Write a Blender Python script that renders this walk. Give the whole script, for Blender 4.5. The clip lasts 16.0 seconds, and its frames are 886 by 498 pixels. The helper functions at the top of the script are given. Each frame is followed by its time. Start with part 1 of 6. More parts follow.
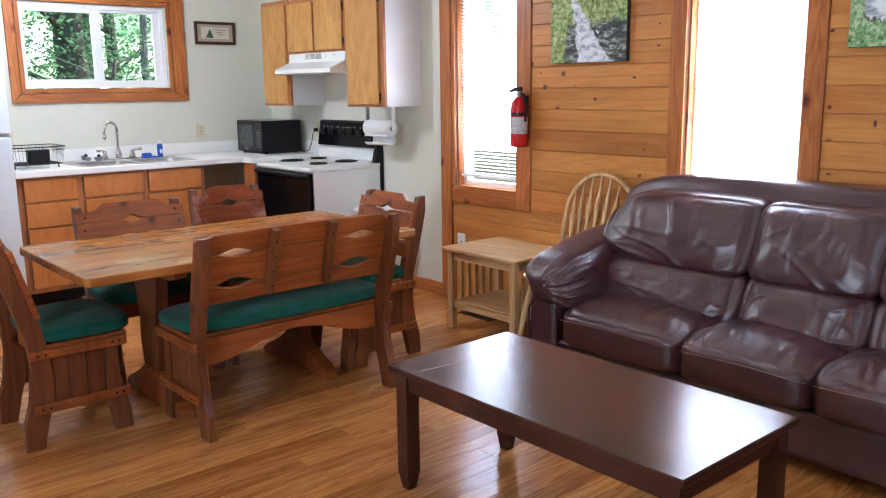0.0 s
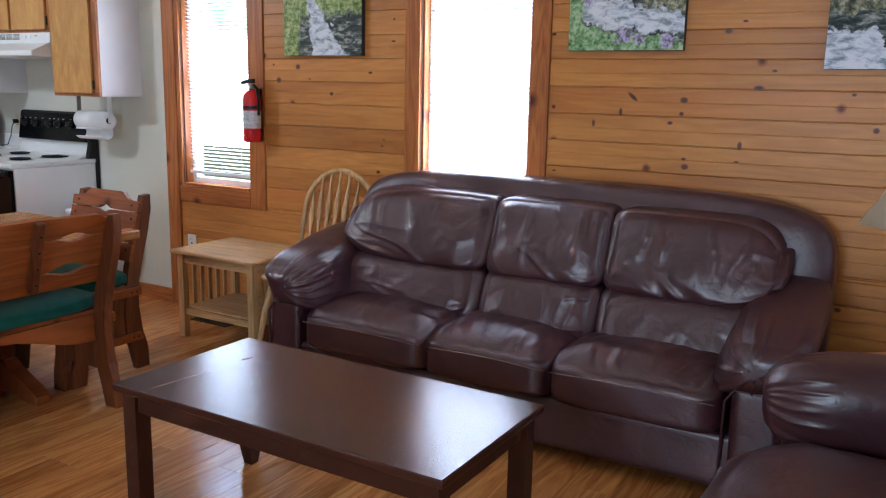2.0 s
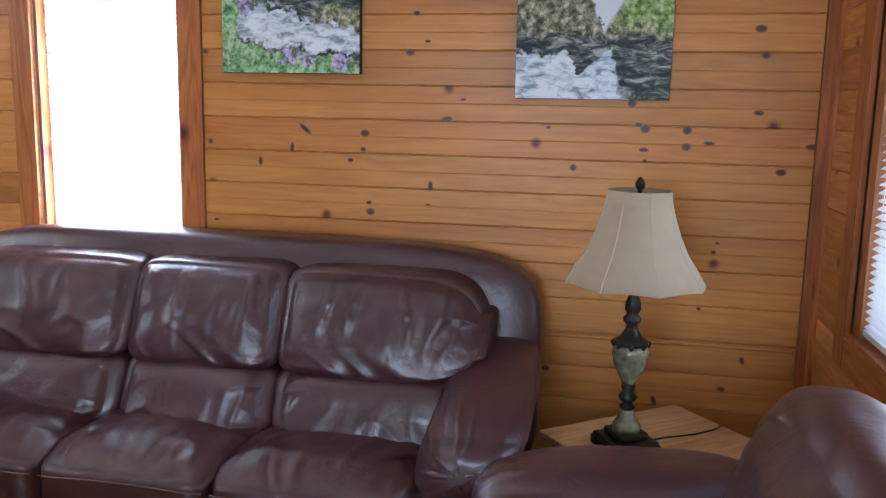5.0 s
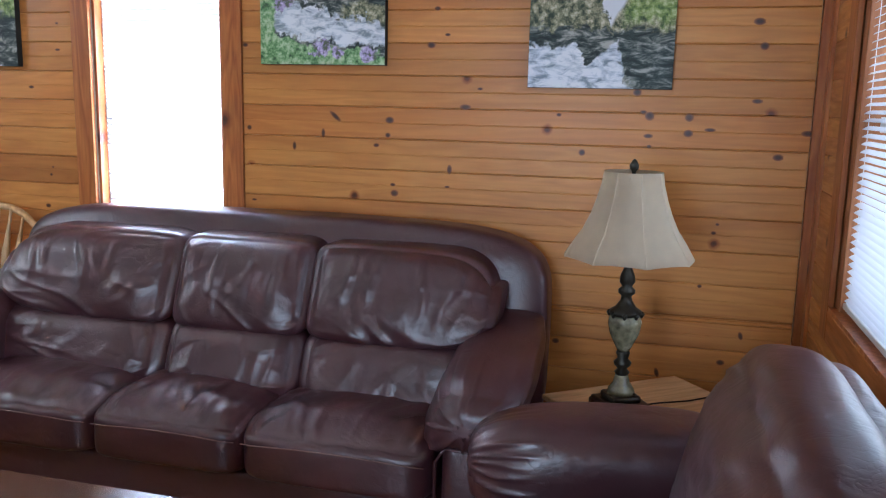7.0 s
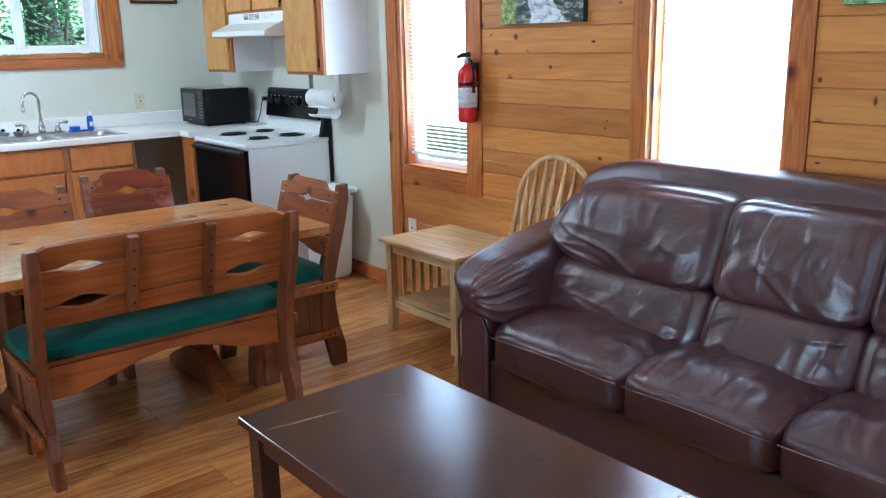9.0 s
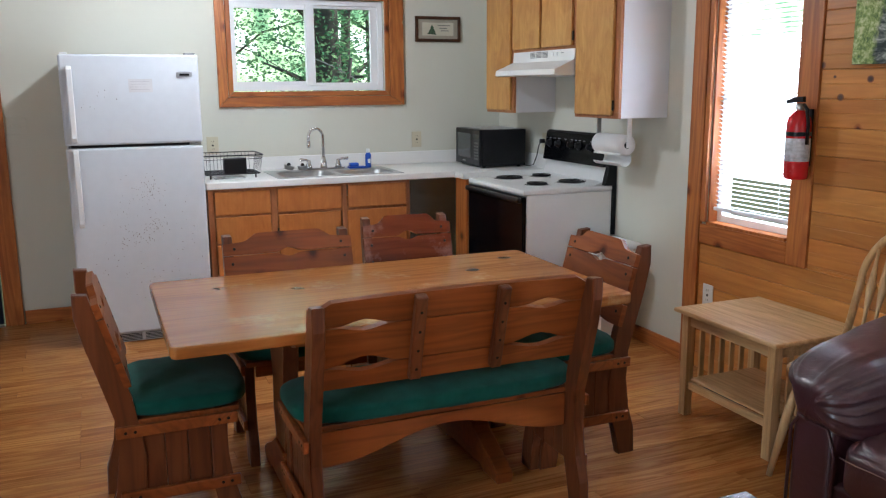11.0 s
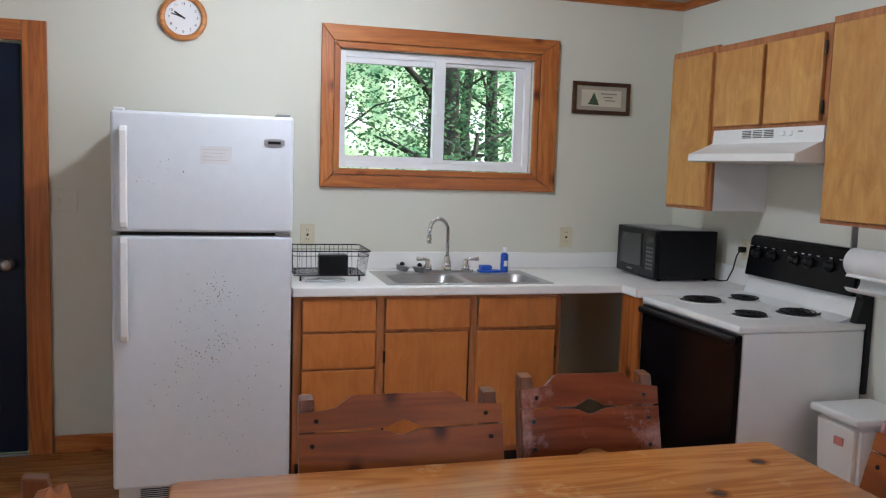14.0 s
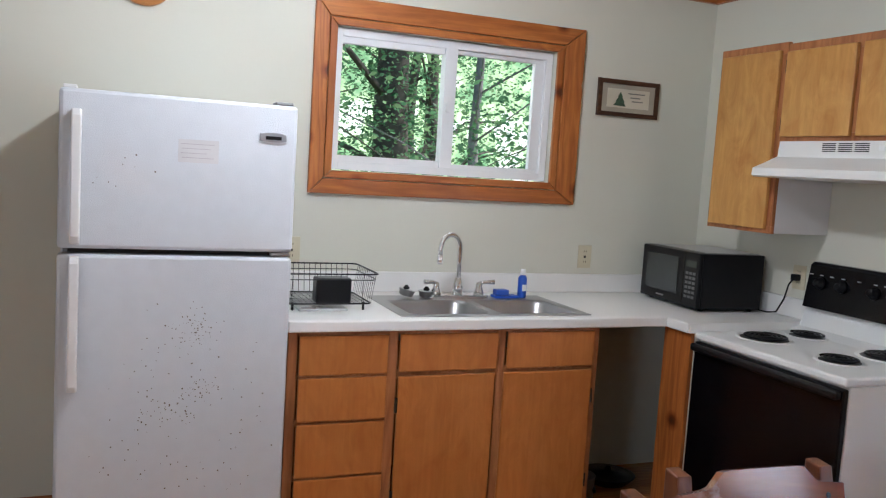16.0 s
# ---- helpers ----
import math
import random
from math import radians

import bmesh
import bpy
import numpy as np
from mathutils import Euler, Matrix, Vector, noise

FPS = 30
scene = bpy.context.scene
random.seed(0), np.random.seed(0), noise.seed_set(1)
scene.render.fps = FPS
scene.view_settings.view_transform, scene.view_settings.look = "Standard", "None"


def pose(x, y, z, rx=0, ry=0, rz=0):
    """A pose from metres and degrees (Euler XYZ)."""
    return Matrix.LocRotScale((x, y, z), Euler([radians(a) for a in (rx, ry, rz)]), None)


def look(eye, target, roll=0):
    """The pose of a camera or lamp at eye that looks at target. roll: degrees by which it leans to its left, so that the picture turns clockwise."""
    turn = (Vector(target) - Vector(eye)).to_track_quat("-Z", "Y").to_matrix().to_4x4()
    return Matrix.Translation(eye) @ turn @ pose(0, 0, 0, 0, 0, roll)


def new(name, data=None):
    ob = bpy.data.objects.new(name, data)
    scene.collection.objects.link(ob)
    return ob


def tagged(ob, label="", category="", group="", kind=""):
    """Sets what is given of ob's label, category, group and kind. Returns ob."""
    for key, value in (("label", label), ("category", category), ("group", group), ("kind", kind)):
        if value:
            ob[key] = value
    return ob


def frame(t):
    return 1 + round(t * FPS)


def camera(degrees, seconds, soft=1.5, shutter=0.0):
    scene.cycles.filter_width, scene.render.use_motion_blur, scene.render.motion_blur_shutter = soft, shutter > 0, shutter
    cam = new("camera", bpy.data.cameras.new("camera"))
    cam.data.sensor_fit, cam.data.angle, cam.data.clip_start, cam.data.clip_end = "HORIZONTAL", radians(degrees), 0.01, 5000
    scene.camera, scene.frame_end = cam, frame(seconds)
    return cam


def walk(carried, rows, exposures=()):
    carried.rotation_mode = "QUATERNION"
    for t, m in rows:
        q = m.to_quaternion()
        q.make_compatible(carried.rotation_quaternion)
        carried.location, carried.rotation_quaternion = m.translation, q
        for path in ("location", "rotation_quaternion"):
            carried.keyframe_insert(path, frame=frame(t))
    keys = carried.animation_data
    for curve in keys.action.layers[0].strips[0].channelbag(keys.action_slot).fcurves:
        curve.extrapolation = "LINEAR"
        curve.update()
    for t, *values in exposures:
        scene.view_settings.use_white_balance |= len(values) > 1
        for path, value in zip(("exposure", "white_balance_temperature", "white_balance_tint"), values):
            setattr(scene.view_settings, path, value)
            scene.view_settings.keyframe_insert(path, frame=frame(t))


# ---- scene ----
cam = camera(55.8, 16.0, soft=1.2)
PATH = [
    (0, (1.698, 1.344, 1.459), (2.981, 2.83, 1.079), -0.7),
    (0.5, (1.676, 1.355, 1.437), (3.089, 2.72, 1.061), -0.2),
    (1, (1.68, 1.367, 1.436), (3.237, 2.562, 1.054), 0.7),
    (1.5, (1.696, 1.405, 1.427), (3.313, 2.518, 1.045), 0.7),
    (2, (1.783, 1.467, 1.426), (3.471, 2.47, 1.048), 1.2),
    (2.5, (1.906, 1.531, 1.449), (3.728, 2.263, 1.07), 2.3),
    (3, (1.996, 1.583, 1.442), (3.858, 2.21, 1.069), 2.6),
    (3.5, (2.122, 1.659, 1.463), (4.022, 2.165, 1.099), 2.5),
    (4, (2.253, 1.703, 1.449), (4.185, 2.085, 1.105), 1.5),
    (4.5, (2.412, 1.646, 1.467), (4.35, 2.015, 1.136), 1.2),
    (5, (2.519, 1.569, 1.48), (4.453, 1.958, 1.155), 1.2),
    (5.2, (2.547, 1.533, 1.481), (4.48, 1.931, 1.158), 1.3),
    (7.5, (2.285, 1.393, 1.458), (4.154, 2.007, 1.097), 1.1),
    (8, (2.34, 1.415, 1.488), (3.994, 2.432, 1.008), -1.9),
    (8.5, (2.43, 1.487, 1.497), (3.901, 2.752, 1.011), -1.4),
    (9, (2.499, 1.563, 1.512), (3.722, 3.071, 1.03), -1.2),
    (9.5, (2.505, 1.619, 1.504), (3.549, 3.26, 1.036), -1.0),
    (10, (2.485, 1.76, 1.51), (3.422, 3.472, 1.07), -0.7),
    (10.2, (2.481, 1.825, 1.514), (3.396, 3.551, 1.088), -0.9),
    (12.3, (2.701, 2.66, 1.497), (3.199, 4.57, 1.174), 1.8),
    (12.5, (2.702, 2.755, 1.494), (3.198, 4.669, 1.187), 1.8),
    (13, (2.742, 3.069, 1.495), (3.242, 4.989, 1.237), 1.5),
    (13.5, (2.807, 3.34, 1.523), (3.326, 5.259, 1.309), 1.7),
    (14, (2.802, 3.564, 1.516), (3.343, 5.479, 1.315), 1.8),
    (14.5, (2.726, 3.823, 1.522), (3.367, 5.708, 1.332), 2.2),
    (15, (2.657, 4.042, 1.513), (3.38, 5.896, 1.32), 2.8),
    (15.5, (2.594, 4.266, 1.536), (3.333, 6.114, 1.343), 3.0),
    (16, (2.547, 4.406, 1.525), (3.3, 6.249, 1.33), 3.6),
]
EXPOSURES = [(0, 0.27, 5800, 15), (1.0, 0.05, 5650, 14), (1.5, -0.12, 5650, 13), (2.5, -0.25, 5650, 14), (3.5, -0.35, 5650, 15), (4.0, -0.06, 5650, 16), (4.5, 0.02, 5650, 16), (5.2, 0.08, 5500, 13), (7.4, 0.0, 5350, 12), (8.0, 0.6, 4750, 1),
             (9.0, 0.3, 5050, 2), (9.5, -0.2, 5550, 7), (10, -0.28, 5850, 10), (12.5, -0.45, 5900, 13), (13.6, -0.6, 5950, 14), (14.6, -0.42, 5950, 15), (16, -0.42, 6050, 15)]
walk(cam, [(t, look(eye, target, roll)) for t, eye, target, roll in PATH], EXPOSURES)

EX, NY, SY, WX, CEIL = 5.5, 8.05, 0.87, -0.6, 2.5

# ---- light ----
world = bpy.data.worlds.new("world")
scene.world = world
world.use_nodes = True
_n = world.node_tree.nodes
_sky = _n.new("ShaderNodeTexSky")
_sky.sky_type, _sky.sun_disc = "NISHITA", False
_sky.sun_elevation, _sky.sun_rotation = radians(50), radians(100)
world.node_tree.links.new(_sky.outputs[0], _n["Background"].inputs[0])
_n["Background"].inputs[1].default_value = 0.15
_sun = bpy.data.lights.new("sun", "SUN")
_sun.energy, _sun.angle, _sun.color = 5.0, radians(0.5), (1, 0.95, 0.88)
new("sun", _sun).matrix_world = look((30, 2, 30), (0, 0, 0))


def area(name, m, sx, sy, watts, color=(1, 1, 1)):
    d = bpy.data.lights.new(name, "AREA")
    d.shape, d.size, d.size_y, d.energy, d.color = "RECTANGLE", sx, sy, watts, color
    ob = new(name, d)
    ob.matrix_world = m
    return ob


area("daylight_dining_window", look((5.66, 5.30, 1.38), (0, 5.30, 1.38)), 1.5, 0.7, 80, (0.86, 0.94, 1.0))
area("daylight_sofa_window", look((5.66, 3.51, 1.38), (0, 3.51, 1.38)), 1.5, 0.8, 230, (0.93, 0.97, 1.0))
area("daylight_south_window", look((4.48, 0.70, 1.45), (4.48, 9, 1.45)), 1.3, 1.4, 15, (0.88, 0.95, 1.0))
area("daylight_kitchen_window", look((4.02, 8.24, 2.35), (4.02, 6.5, 1.2)), 1.1, 0.5, 20, (0.93, 1.0, 0.97))
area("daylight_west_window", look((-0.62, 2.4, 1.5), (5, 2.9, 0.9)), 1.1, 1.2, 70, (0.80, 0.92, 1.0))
_lamp = bpy.data.lights.new("ceiling_lamp", "POINT")
_lamp.energy, _lamp.shadow_soft_size, _lamp.color = 68, 0.06, (0.92, 0.97, 1.0)
new("ceiling_lamp", _lamp).location = (3.3, 6.7, 2.40)


# ---- materials ----
def nodes_of(name):
    m = bpy.data.materials.new(name)
    m.use_nodes = True
    nt = m.node_tree
    return m, nt, nt.nodes["Principled BSDF"]


def setp(b, **kw):
    names = dict(col="Base Color", rough="Roughness", metal="Metallic", coat="Coat Weight", croug="Coat Roughness",
                 spec="Specular IOR Level", trans="Transmission Weight", sheen="Sheen Weight", ior="IOR", sub="Subsurface Weight")
    for k, v in kw.items():
        b.inputs[names[k]].default_value = (*v, 1) if k == "col" else v


def N(nt, kind, **kw):
    n = nt.nodes.new(kind)
    for k, v in kw.items():
        if k in n.inputs:
            n.inputs[k].default_value = v
        else:
            setattr(n, k, v)
    return n


def coords(nt, scale=(1, 1, 1), loc=None):
    tc = N(nt, "ShaderNodeTexCoord")
    mp = N(nt, "ShaderNodeMapping")
    mp.inputs["Scale"].default_value = scale
    nt.links.new(tc.outputs["Object"], mp.inputs["Vector"])
    return mp


def ramp(nt, fac, stops):
    r = N(nt, "ShaderNodeValToRGB")
    e = r.color_ramp.elements
    while len(e) < len(stops):
        e.new(0.5)
    for el, (p, c) in zip(e, stops):
        el.position, el.color = p, (*c, 1) if len(c) == 3 else c
    nt.links.new(fac, r.inputs[0])
    return r


def mix(nt, fac, a, b, mode="MIX"):
    m = N(nt, "ShaderNodeMix", data_type="RGBA", blend_type=mode)
    for sock, v in ((m.inputs[0], fac), (m.inputs[6], a), (m.inputs[7], b)):
        if isinstance(v, (int, float)):
            sock.default_value = v
        elif isinstance(v, tuple):
            sock.default_value = (*v, 1)
        else:
            nt.links.new(v, sock)
    return m.outputs[2]


def bump(nt, b, height, strength=0.2, dist=0.01):
    bp = N(nt, "ShaderNodeBump")
    bp.inputs["Strength"].default_value, bp.inputs["Distance"].default_value = strength, dist
    nt.links.new(height, bp.inputs["Height"])
    nt.links.new(bp.outputs[0], b.inputs["Normal"])


def plain(name, col, rough=0.5, metal=0.0, var=0.08, bumps=0.05, scale=8.0, **kw):
    """Paint, plastic or metal with slight unevenness at two scales."""
    m, nt, b = nodes_of(name)
    setp(b, rough=rough, metal=metal, **kw)
    mp = coords(nt)
    n1 = N(nt, "ShaderNodeTexNoise", Scale=scale, Detail=5.0)
    n2 = N(nt, "ShaderNodeTexNoise", Scale=scale * 14, Detail=3.0)
    for n in (n1, n2):
        nt.links.new(mp.outputs[0], n.inputs["Vector"])
    dark = tuple(c * (1 - var) for c in col)
    lite = tuple(min(1, c * (1 + var)) for c in col)
    r = ramp(nt, n1.outputs[0], [(0.3, dark), (0.7, lite)])
    nt.links.new(r.outputs[0], b.inputs["Base Color"])
    rr = ramp(nt, n1.outputs[0], [(0.3, (max(0, rough - 0.06),) * 3), (0.7, (min(1, rough + 0.06),) * 3)])
    nt.links.new(rr.outputs[0], b.inputs["Roughness"])
    if bumps:
        bump(nt, b, n2.outputs[0], bumps, 0.002)
    return m


def wood(name, dark, mid, light, along="X", rough=0.4, knots=0.0, grain=1.0, coat=0.0, vary=0.25, wear=None, knot_cut=0.5, contrast=0.55, streak=0.8, relief=0.12):
    """Wood whose grain runs along one axis; each object or island gets a shift of its own."""
    m, nt, b = nodes_of(name)
    setp(b, rough=rough, coat=coat, croug=0.15, spec=0.4)
    tc = N(nt, "ShaderNodeTexCoord")
    oi = N(nt, "ShaderNodeObjectInfo")
    ge = N(nt, "ShaderNodeNewGeometry")
    add = N(nt, "ShaderNodeMath", operation="ADD")
    nt.links.new(oi.outputs["Random"], add.inputs[0])
    nt.links.new(ge.outputs["Random Per Island"], add.inputs[1])
    off = N(nt, "ShaderNodeVectorMath", operation="SCALE")
    off.inputs[0].default_value = (13.1, 17.3, 9.7)
    nt.links.new(add.outputs[0], off.inputs["Scale"])
    base = N(nt, "ShaderNodeVectorMath", operation="ADD")
    nt.links.new(tc.outputs["Object"], base.inputs[0])
    nt.links.new(off.outputs[0], base.inputs[1])
    k = {"X": (0.09, 1, 1), "Y": (1, 0.09, 1), "Z": (1, 1, 0.09)}[along]
    mp = N(nt, "ShaderNodeMapping")
    mp.inputs["Scale"].default_value = k
    nt.links.new(base.outputs[0], mp.inputs["Vector"])
    broad = N(nt, "ShaderNodeTexNoise", Scale=9.0 * grain, Detail=3.0, Distortion=0.6)
    fine = N(nt, "ShaderNodeTexNoise", Scale=70.0 * grain, Detail=6.0, Roughness=0.65, Distortion=0.3)
    nt.links.new(mp.outputs[0], broad.inputs["Vector"])
    nt.links.new(mp.outputs[0], fine.inputs["Vector"])
    ring = N(nt, "ShaderNodeMath", operation="MULTIPLY")
    ring.inputs[1].default_value = 7.0
    nt.links.new(broad.outputs[0], ring.inputs[0])
    fr = N(nt, "ShaderNodeMath", operation="PINGPONG")
    fr.inputs[1].default_value = 0.5
    nt.links.new(ring.outputs[0], fr.inputs[0])
    r1 = ramp(nt, fr.outputs[0], [(0.0, dark), (0.22, mid), (0.5, light)])
    r1.color_ramp.elements[2].position = 0.45
    r2 = ramp(nt, fine.outputs[0], [(0.3, (0.72, 0.68, 0.64)), (0.65, (1.08, 1.06, 1.04))])
    col = mix(nt, contrast, mid, r1.outputs[0])
    col = mix(nt, streak, col, r2.outputs[0], "MULTIPLY")
    rv = ramp(nt, oi.outputs["Random"], [(0.0, (1 - vary, 1 - vary * 1.35, 1 - vary * 1.6)), (0.45, (1.0, 0.98, 0.97)), (0.75, (1 + vary * 0.45, 1 + vary * 0.4, 1 + vary * 0.3)), (1.0, (1 - vary * 0.2, 1 - vary * 0.75, 1 - vary))])
    col = mix(nt, 1.0, col, rv.outputs[0], "MULTIPLY")
    tone = N(nt, "ShaderNodeTexNoise", Scale=5.0, Detail=3.0)
    nt.links.new(mp.outputs[0], tone.inputs["Vector"])
    tr = ramp(nt, tone.outputs[0], [(0.35, (0.86, 0.80, 0.76)), (0.5, (1.0, 1.0, 1.0)), (0.65, (1.07, 1.09, 1.10))])
    col = mix(nt, 1.0 if vary else 0.0, col, tr.outputs[0], "MULTIPLY")
    if knots:
        kk = {"X": (0.45, 1, 1), "Y": (1, 0.45, 1), "Z": (1, 1, 0.45)}[along]
        sx = N(nt, "ShaderNodeSeparateXYZ")
        nt.links.new(base.outputs[0], sx.inputs[0])
        ia, ib, ic = {"X": (0, 1, 2), "Y": (1, 0, 2), "Z": (2, 0, 1)}[along]
        sm = N(nt, "ShaderNodeMath", operation="ADD")
        nt.links.new(sx.outputs[ib], sm.inputs[0])
        nt.links.new(sx.outputs[ic], sm.inputs[1])
        cb = N(nt, "ShaderNodeCombineXYZ")
        nt.links.new(sx.outputs[ia], cb.inputs[0])
        nt.links.new(sm.outputs[0], cb.inputs[1])
        wob = N(nt, "ShaderNodeTexNoise", Scale=40.0, Detail=2.0)
        nt.links.new(cb.outputs[0], wob.inputs["Vector"])
        wv = mix(nt, 0.012, cb.outputs[0], wob.outputs[1])
        vo = N(nt, "ShaderNodeTexVoronoi", Scale=knots, Randomness=1.0, voronoi_dimensions="2D")
        nt.links.new(wv, vo.inputs["Vector"])
        r3 = ramp(nt, vo.outputs["Distance"], [(0.0, (0.05, 0.018, 0.008)), (0.05, (0.2, 0.09, 0.05)), (0.075, (0.55, 0.35, 0.22)), (0.14, (1, 1, 1))])
        sel = N(nt, "ShaderNodeMath", operation="GREATER_THAN")
        sp = N(nt, "ShaderNodeSeparateColor")
        nt.links.new(vo.outputs["Color"], sp.inputs[0])
        nt.links.new(sp.outputs[0], sel.inputs[0])
        sel.inputs[1].default_value = knot_cut
        kn = mix(nt, sel.outputs[0], (1.0, 1.0, 1.0), r3.outputs[0])
        col = mix(nt, 0.92, col, kn, "MULTIPLY")
    if wear:
        wn = N(nt, "ShaderNodeTexNoise", Scale=3.0, Detail=7.0, Roughness=0.7)
        nt.links.new(tc.outputs["Object"], wn.inputs["Vector"])
        wr = ramp(nt, wn.outputs[0], [(0.56, (0, 0, 0)), (0.66, (1, 1, 1))])
        col = mix(nt, wr.outputs[0], col, mix(nt, 0.45, col, wear))
    nt.links.new(col, b.inputs["Base Color"])
    rg = ramp(nt, fine.outputs[0], [(0.3, (rough + 0.1 * streak,) * 3), (0.7, (max(0.05, rough - 0.05 * streak),) * 3)])
    nt.links.new(rg.outputs[0], b.inputs["Roughness"])
    bump(nt, b, fine.outputs[0], relief, 0.002)
    return m


def leather(name, col):
    """Creased glossy leather: fine pores, thin crease lines and soft folds."""
    m, nt, b = nodes_of(name)
    setp(b, rough=0.34, spec=0.8)
    mp = coords(nt)
    big = N(nt, "ShaderNodeTexNoise", Scale=5.0, Detail=4.0)
    pore = N(nt, "ShaderNodeTexVoronoi", Scale=190.0, feature="DISTANCE_TO_EDGE")
    fold = N(nt, "ShaderNodeTexNoise", Scale=7.0, Detail=2.0, Distortion=1.2)
    line = N(nt, "ShaderNodeTexNoise", Scale=9.0, Detail=3.0, Distortion=0.5, Roughness=0.5)
    line2 = N(nt, "ShaderNodeTexNoise", Scale=30.0, Detail=2.0, Distortion=0.3, Roughness=0.4)
    for n in (big, pore, fold, line, line2):
        nt.links.new(mp.outputs[0], n.inputs["Vector"])
    cr = ramp(nt, line.outputs[0], [(0.455, (1, 1, 1)), (0.485, (0.75, 0.75, 0.75)), (0.5, (0, 0, 0)), (0.515, (0.75, 0.75, 0.75)), (0.545, (1, 1, 1))])
    cr2 = ramp(nt, line2.outputs[0], [(0.46, (1, 1, 1)), (0.5, (0, 0, 0)), (0.54, (1, 1, 1))])
    r = ramp(nt, big.outputs[0], [(0.3, tuple(c * 0.88 for c in col)), (0.7, tuple(c * 1.14 for c in col))])
    nt.links.new(r.outputs[0], b.inputs["Base Color"])
    rr = ramp(nt, big.outputs[0], [(0.3, (0.31,) * 3), (0.7, (0.40,) * 3)])
    nt.links.new(rr.outputs[0], b.inputs["Roughness"])
    prev = None
    for src, st, di in ((fold.outputs[0], 0.14, 0.03), (cr.outputs[0], 0.10, 0.004), (cr2.outputs[0], 0.08, 0.002), (pore.outputs["Distance"], 0.12, 0.001)):
        bp = N(nt, "ShaderNodeBump")
        bp.inputs["Strength"].default_value, bp.inputs["Distance"].default_value = st, di
        nt.links.new(src, bp.inputs["Height"])
        if prev:
            nt.links.new(prev, bp.inputs["Normal"])
        prev = bp.outputs[0]
    nt.links.new(prev, b.inputs["Normal"])
    return m


def fabric(name, col, rough=0.95):
    m, nt, b = nodes_of(name)
    setp(b, rough=rough, sheen=0.08, spec=0.2)
    mp = coords(nt)
    n1 = N(nt, "ShaderNodeTexNoise", Scale=12.0, Detail=4.0)
    n2 = N(nt, "ShaderNodeTexNoise", Scale=600.0, Detail=2.0)
    for n in (n1, n2):
        nt.links.new(mp.outputs[0], n.inputs["Vector"])
    r = ramp(nt, n1.outputs[0], [(0.3, tuple(c * 0.75 for c in col)), (0.7, tuple(c * 1.25 for c in col))])
    nt.links.new(r.outputs[0], b.inputs["Base Color"])
    bump(nt, b, n2.outputs[0], 0.4, 0.001)
    return m


PINE = wood("knotty_pine_board", (0.36, 0.125, 0.030), (0.55, 0.235, 0.055), (0.72, 0.37, 0.095), "Y", 0.38, knots=5.5, vary=0.22, knot_cut=0.93, contrast=0.2, streak=0.3, relief=0.03)
PINE_X = wood("knotty_pine_board_crosswise", (0.30, 0.10, 0.028), (0.54, 0.235, 0.058), (0.70, 0.37, 0.10), "X", 0.38, knots=5.5, vary=0.2, knot_cut=0.7, contrast=0.3)
PINE_T = wood("pine_trim_upright", (0.27, 0.078, 0.02), (0.43, 0.142, 0.034), (0.54, 0.205, 0.05), "Z", 0.38, knots=3.0, vary=0.1)
PINE_H = wood("pine_trim_level", (0.27, 0.078, 0.02), (0.43, 0.142, 0.034), (0.54, 0.205, 0.05), "X", 0.38, knots=3.0, vary=0.1)
PINE_HY = wood("pine_trim_level_long", (0.27, 0.078, 0.02), (0.43, 0.142, 0.034), (0.54, 0.205, 0.05), "Y", 0.38, knots=3.0, vary=0.1)
FLOORWOOD = wood("varnished_fir_floor", (0.28, 0.095, 0.024), (0.48, 0.20, 0.055), (0.62, 0.30, 0.095), "X", 0.2, knots=0, grain=1.3, vary=0.22, contrast=0.5, streak=0.5, relief=0.03)
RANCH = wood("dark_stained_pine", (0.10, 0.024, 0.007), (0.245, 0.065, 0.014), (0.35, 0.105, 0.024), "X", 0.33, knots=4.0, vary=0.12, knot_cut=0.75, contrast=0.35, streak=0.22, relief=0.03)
# Same pine with upright grain, at about half of RANCH's colour values.
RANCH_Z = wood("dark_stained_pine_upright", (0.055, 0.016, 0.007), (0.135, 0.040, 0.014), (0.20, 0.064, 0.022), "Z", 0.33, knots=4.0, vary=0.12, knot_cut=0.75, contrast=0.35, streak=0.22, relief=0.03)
TABLETOP = wood("worn_pine_tabletop", (0.26, 0.085, 0.02), (0.40, 0.15, 0.034), (0.50, 0.215, 0.055), "X", 0.2, knots=4.0, vary=0.05, wear=(0.66, 0.46, 0.22), knot_cut=0.86, contrast=0.45, streak=0.3, relief=0.03)
COFFEE = wood("espresso_tabletop", (0.035, 0.012, 0.009), (0.050, 0.017, 0.012), (0.062, 0.022, 0.016), "Y", 0.22, knots=0, vary=0.0, wear=(0.075, 0.031, 0.023), contrast=0.1, streak=0.02, relief=0.0)
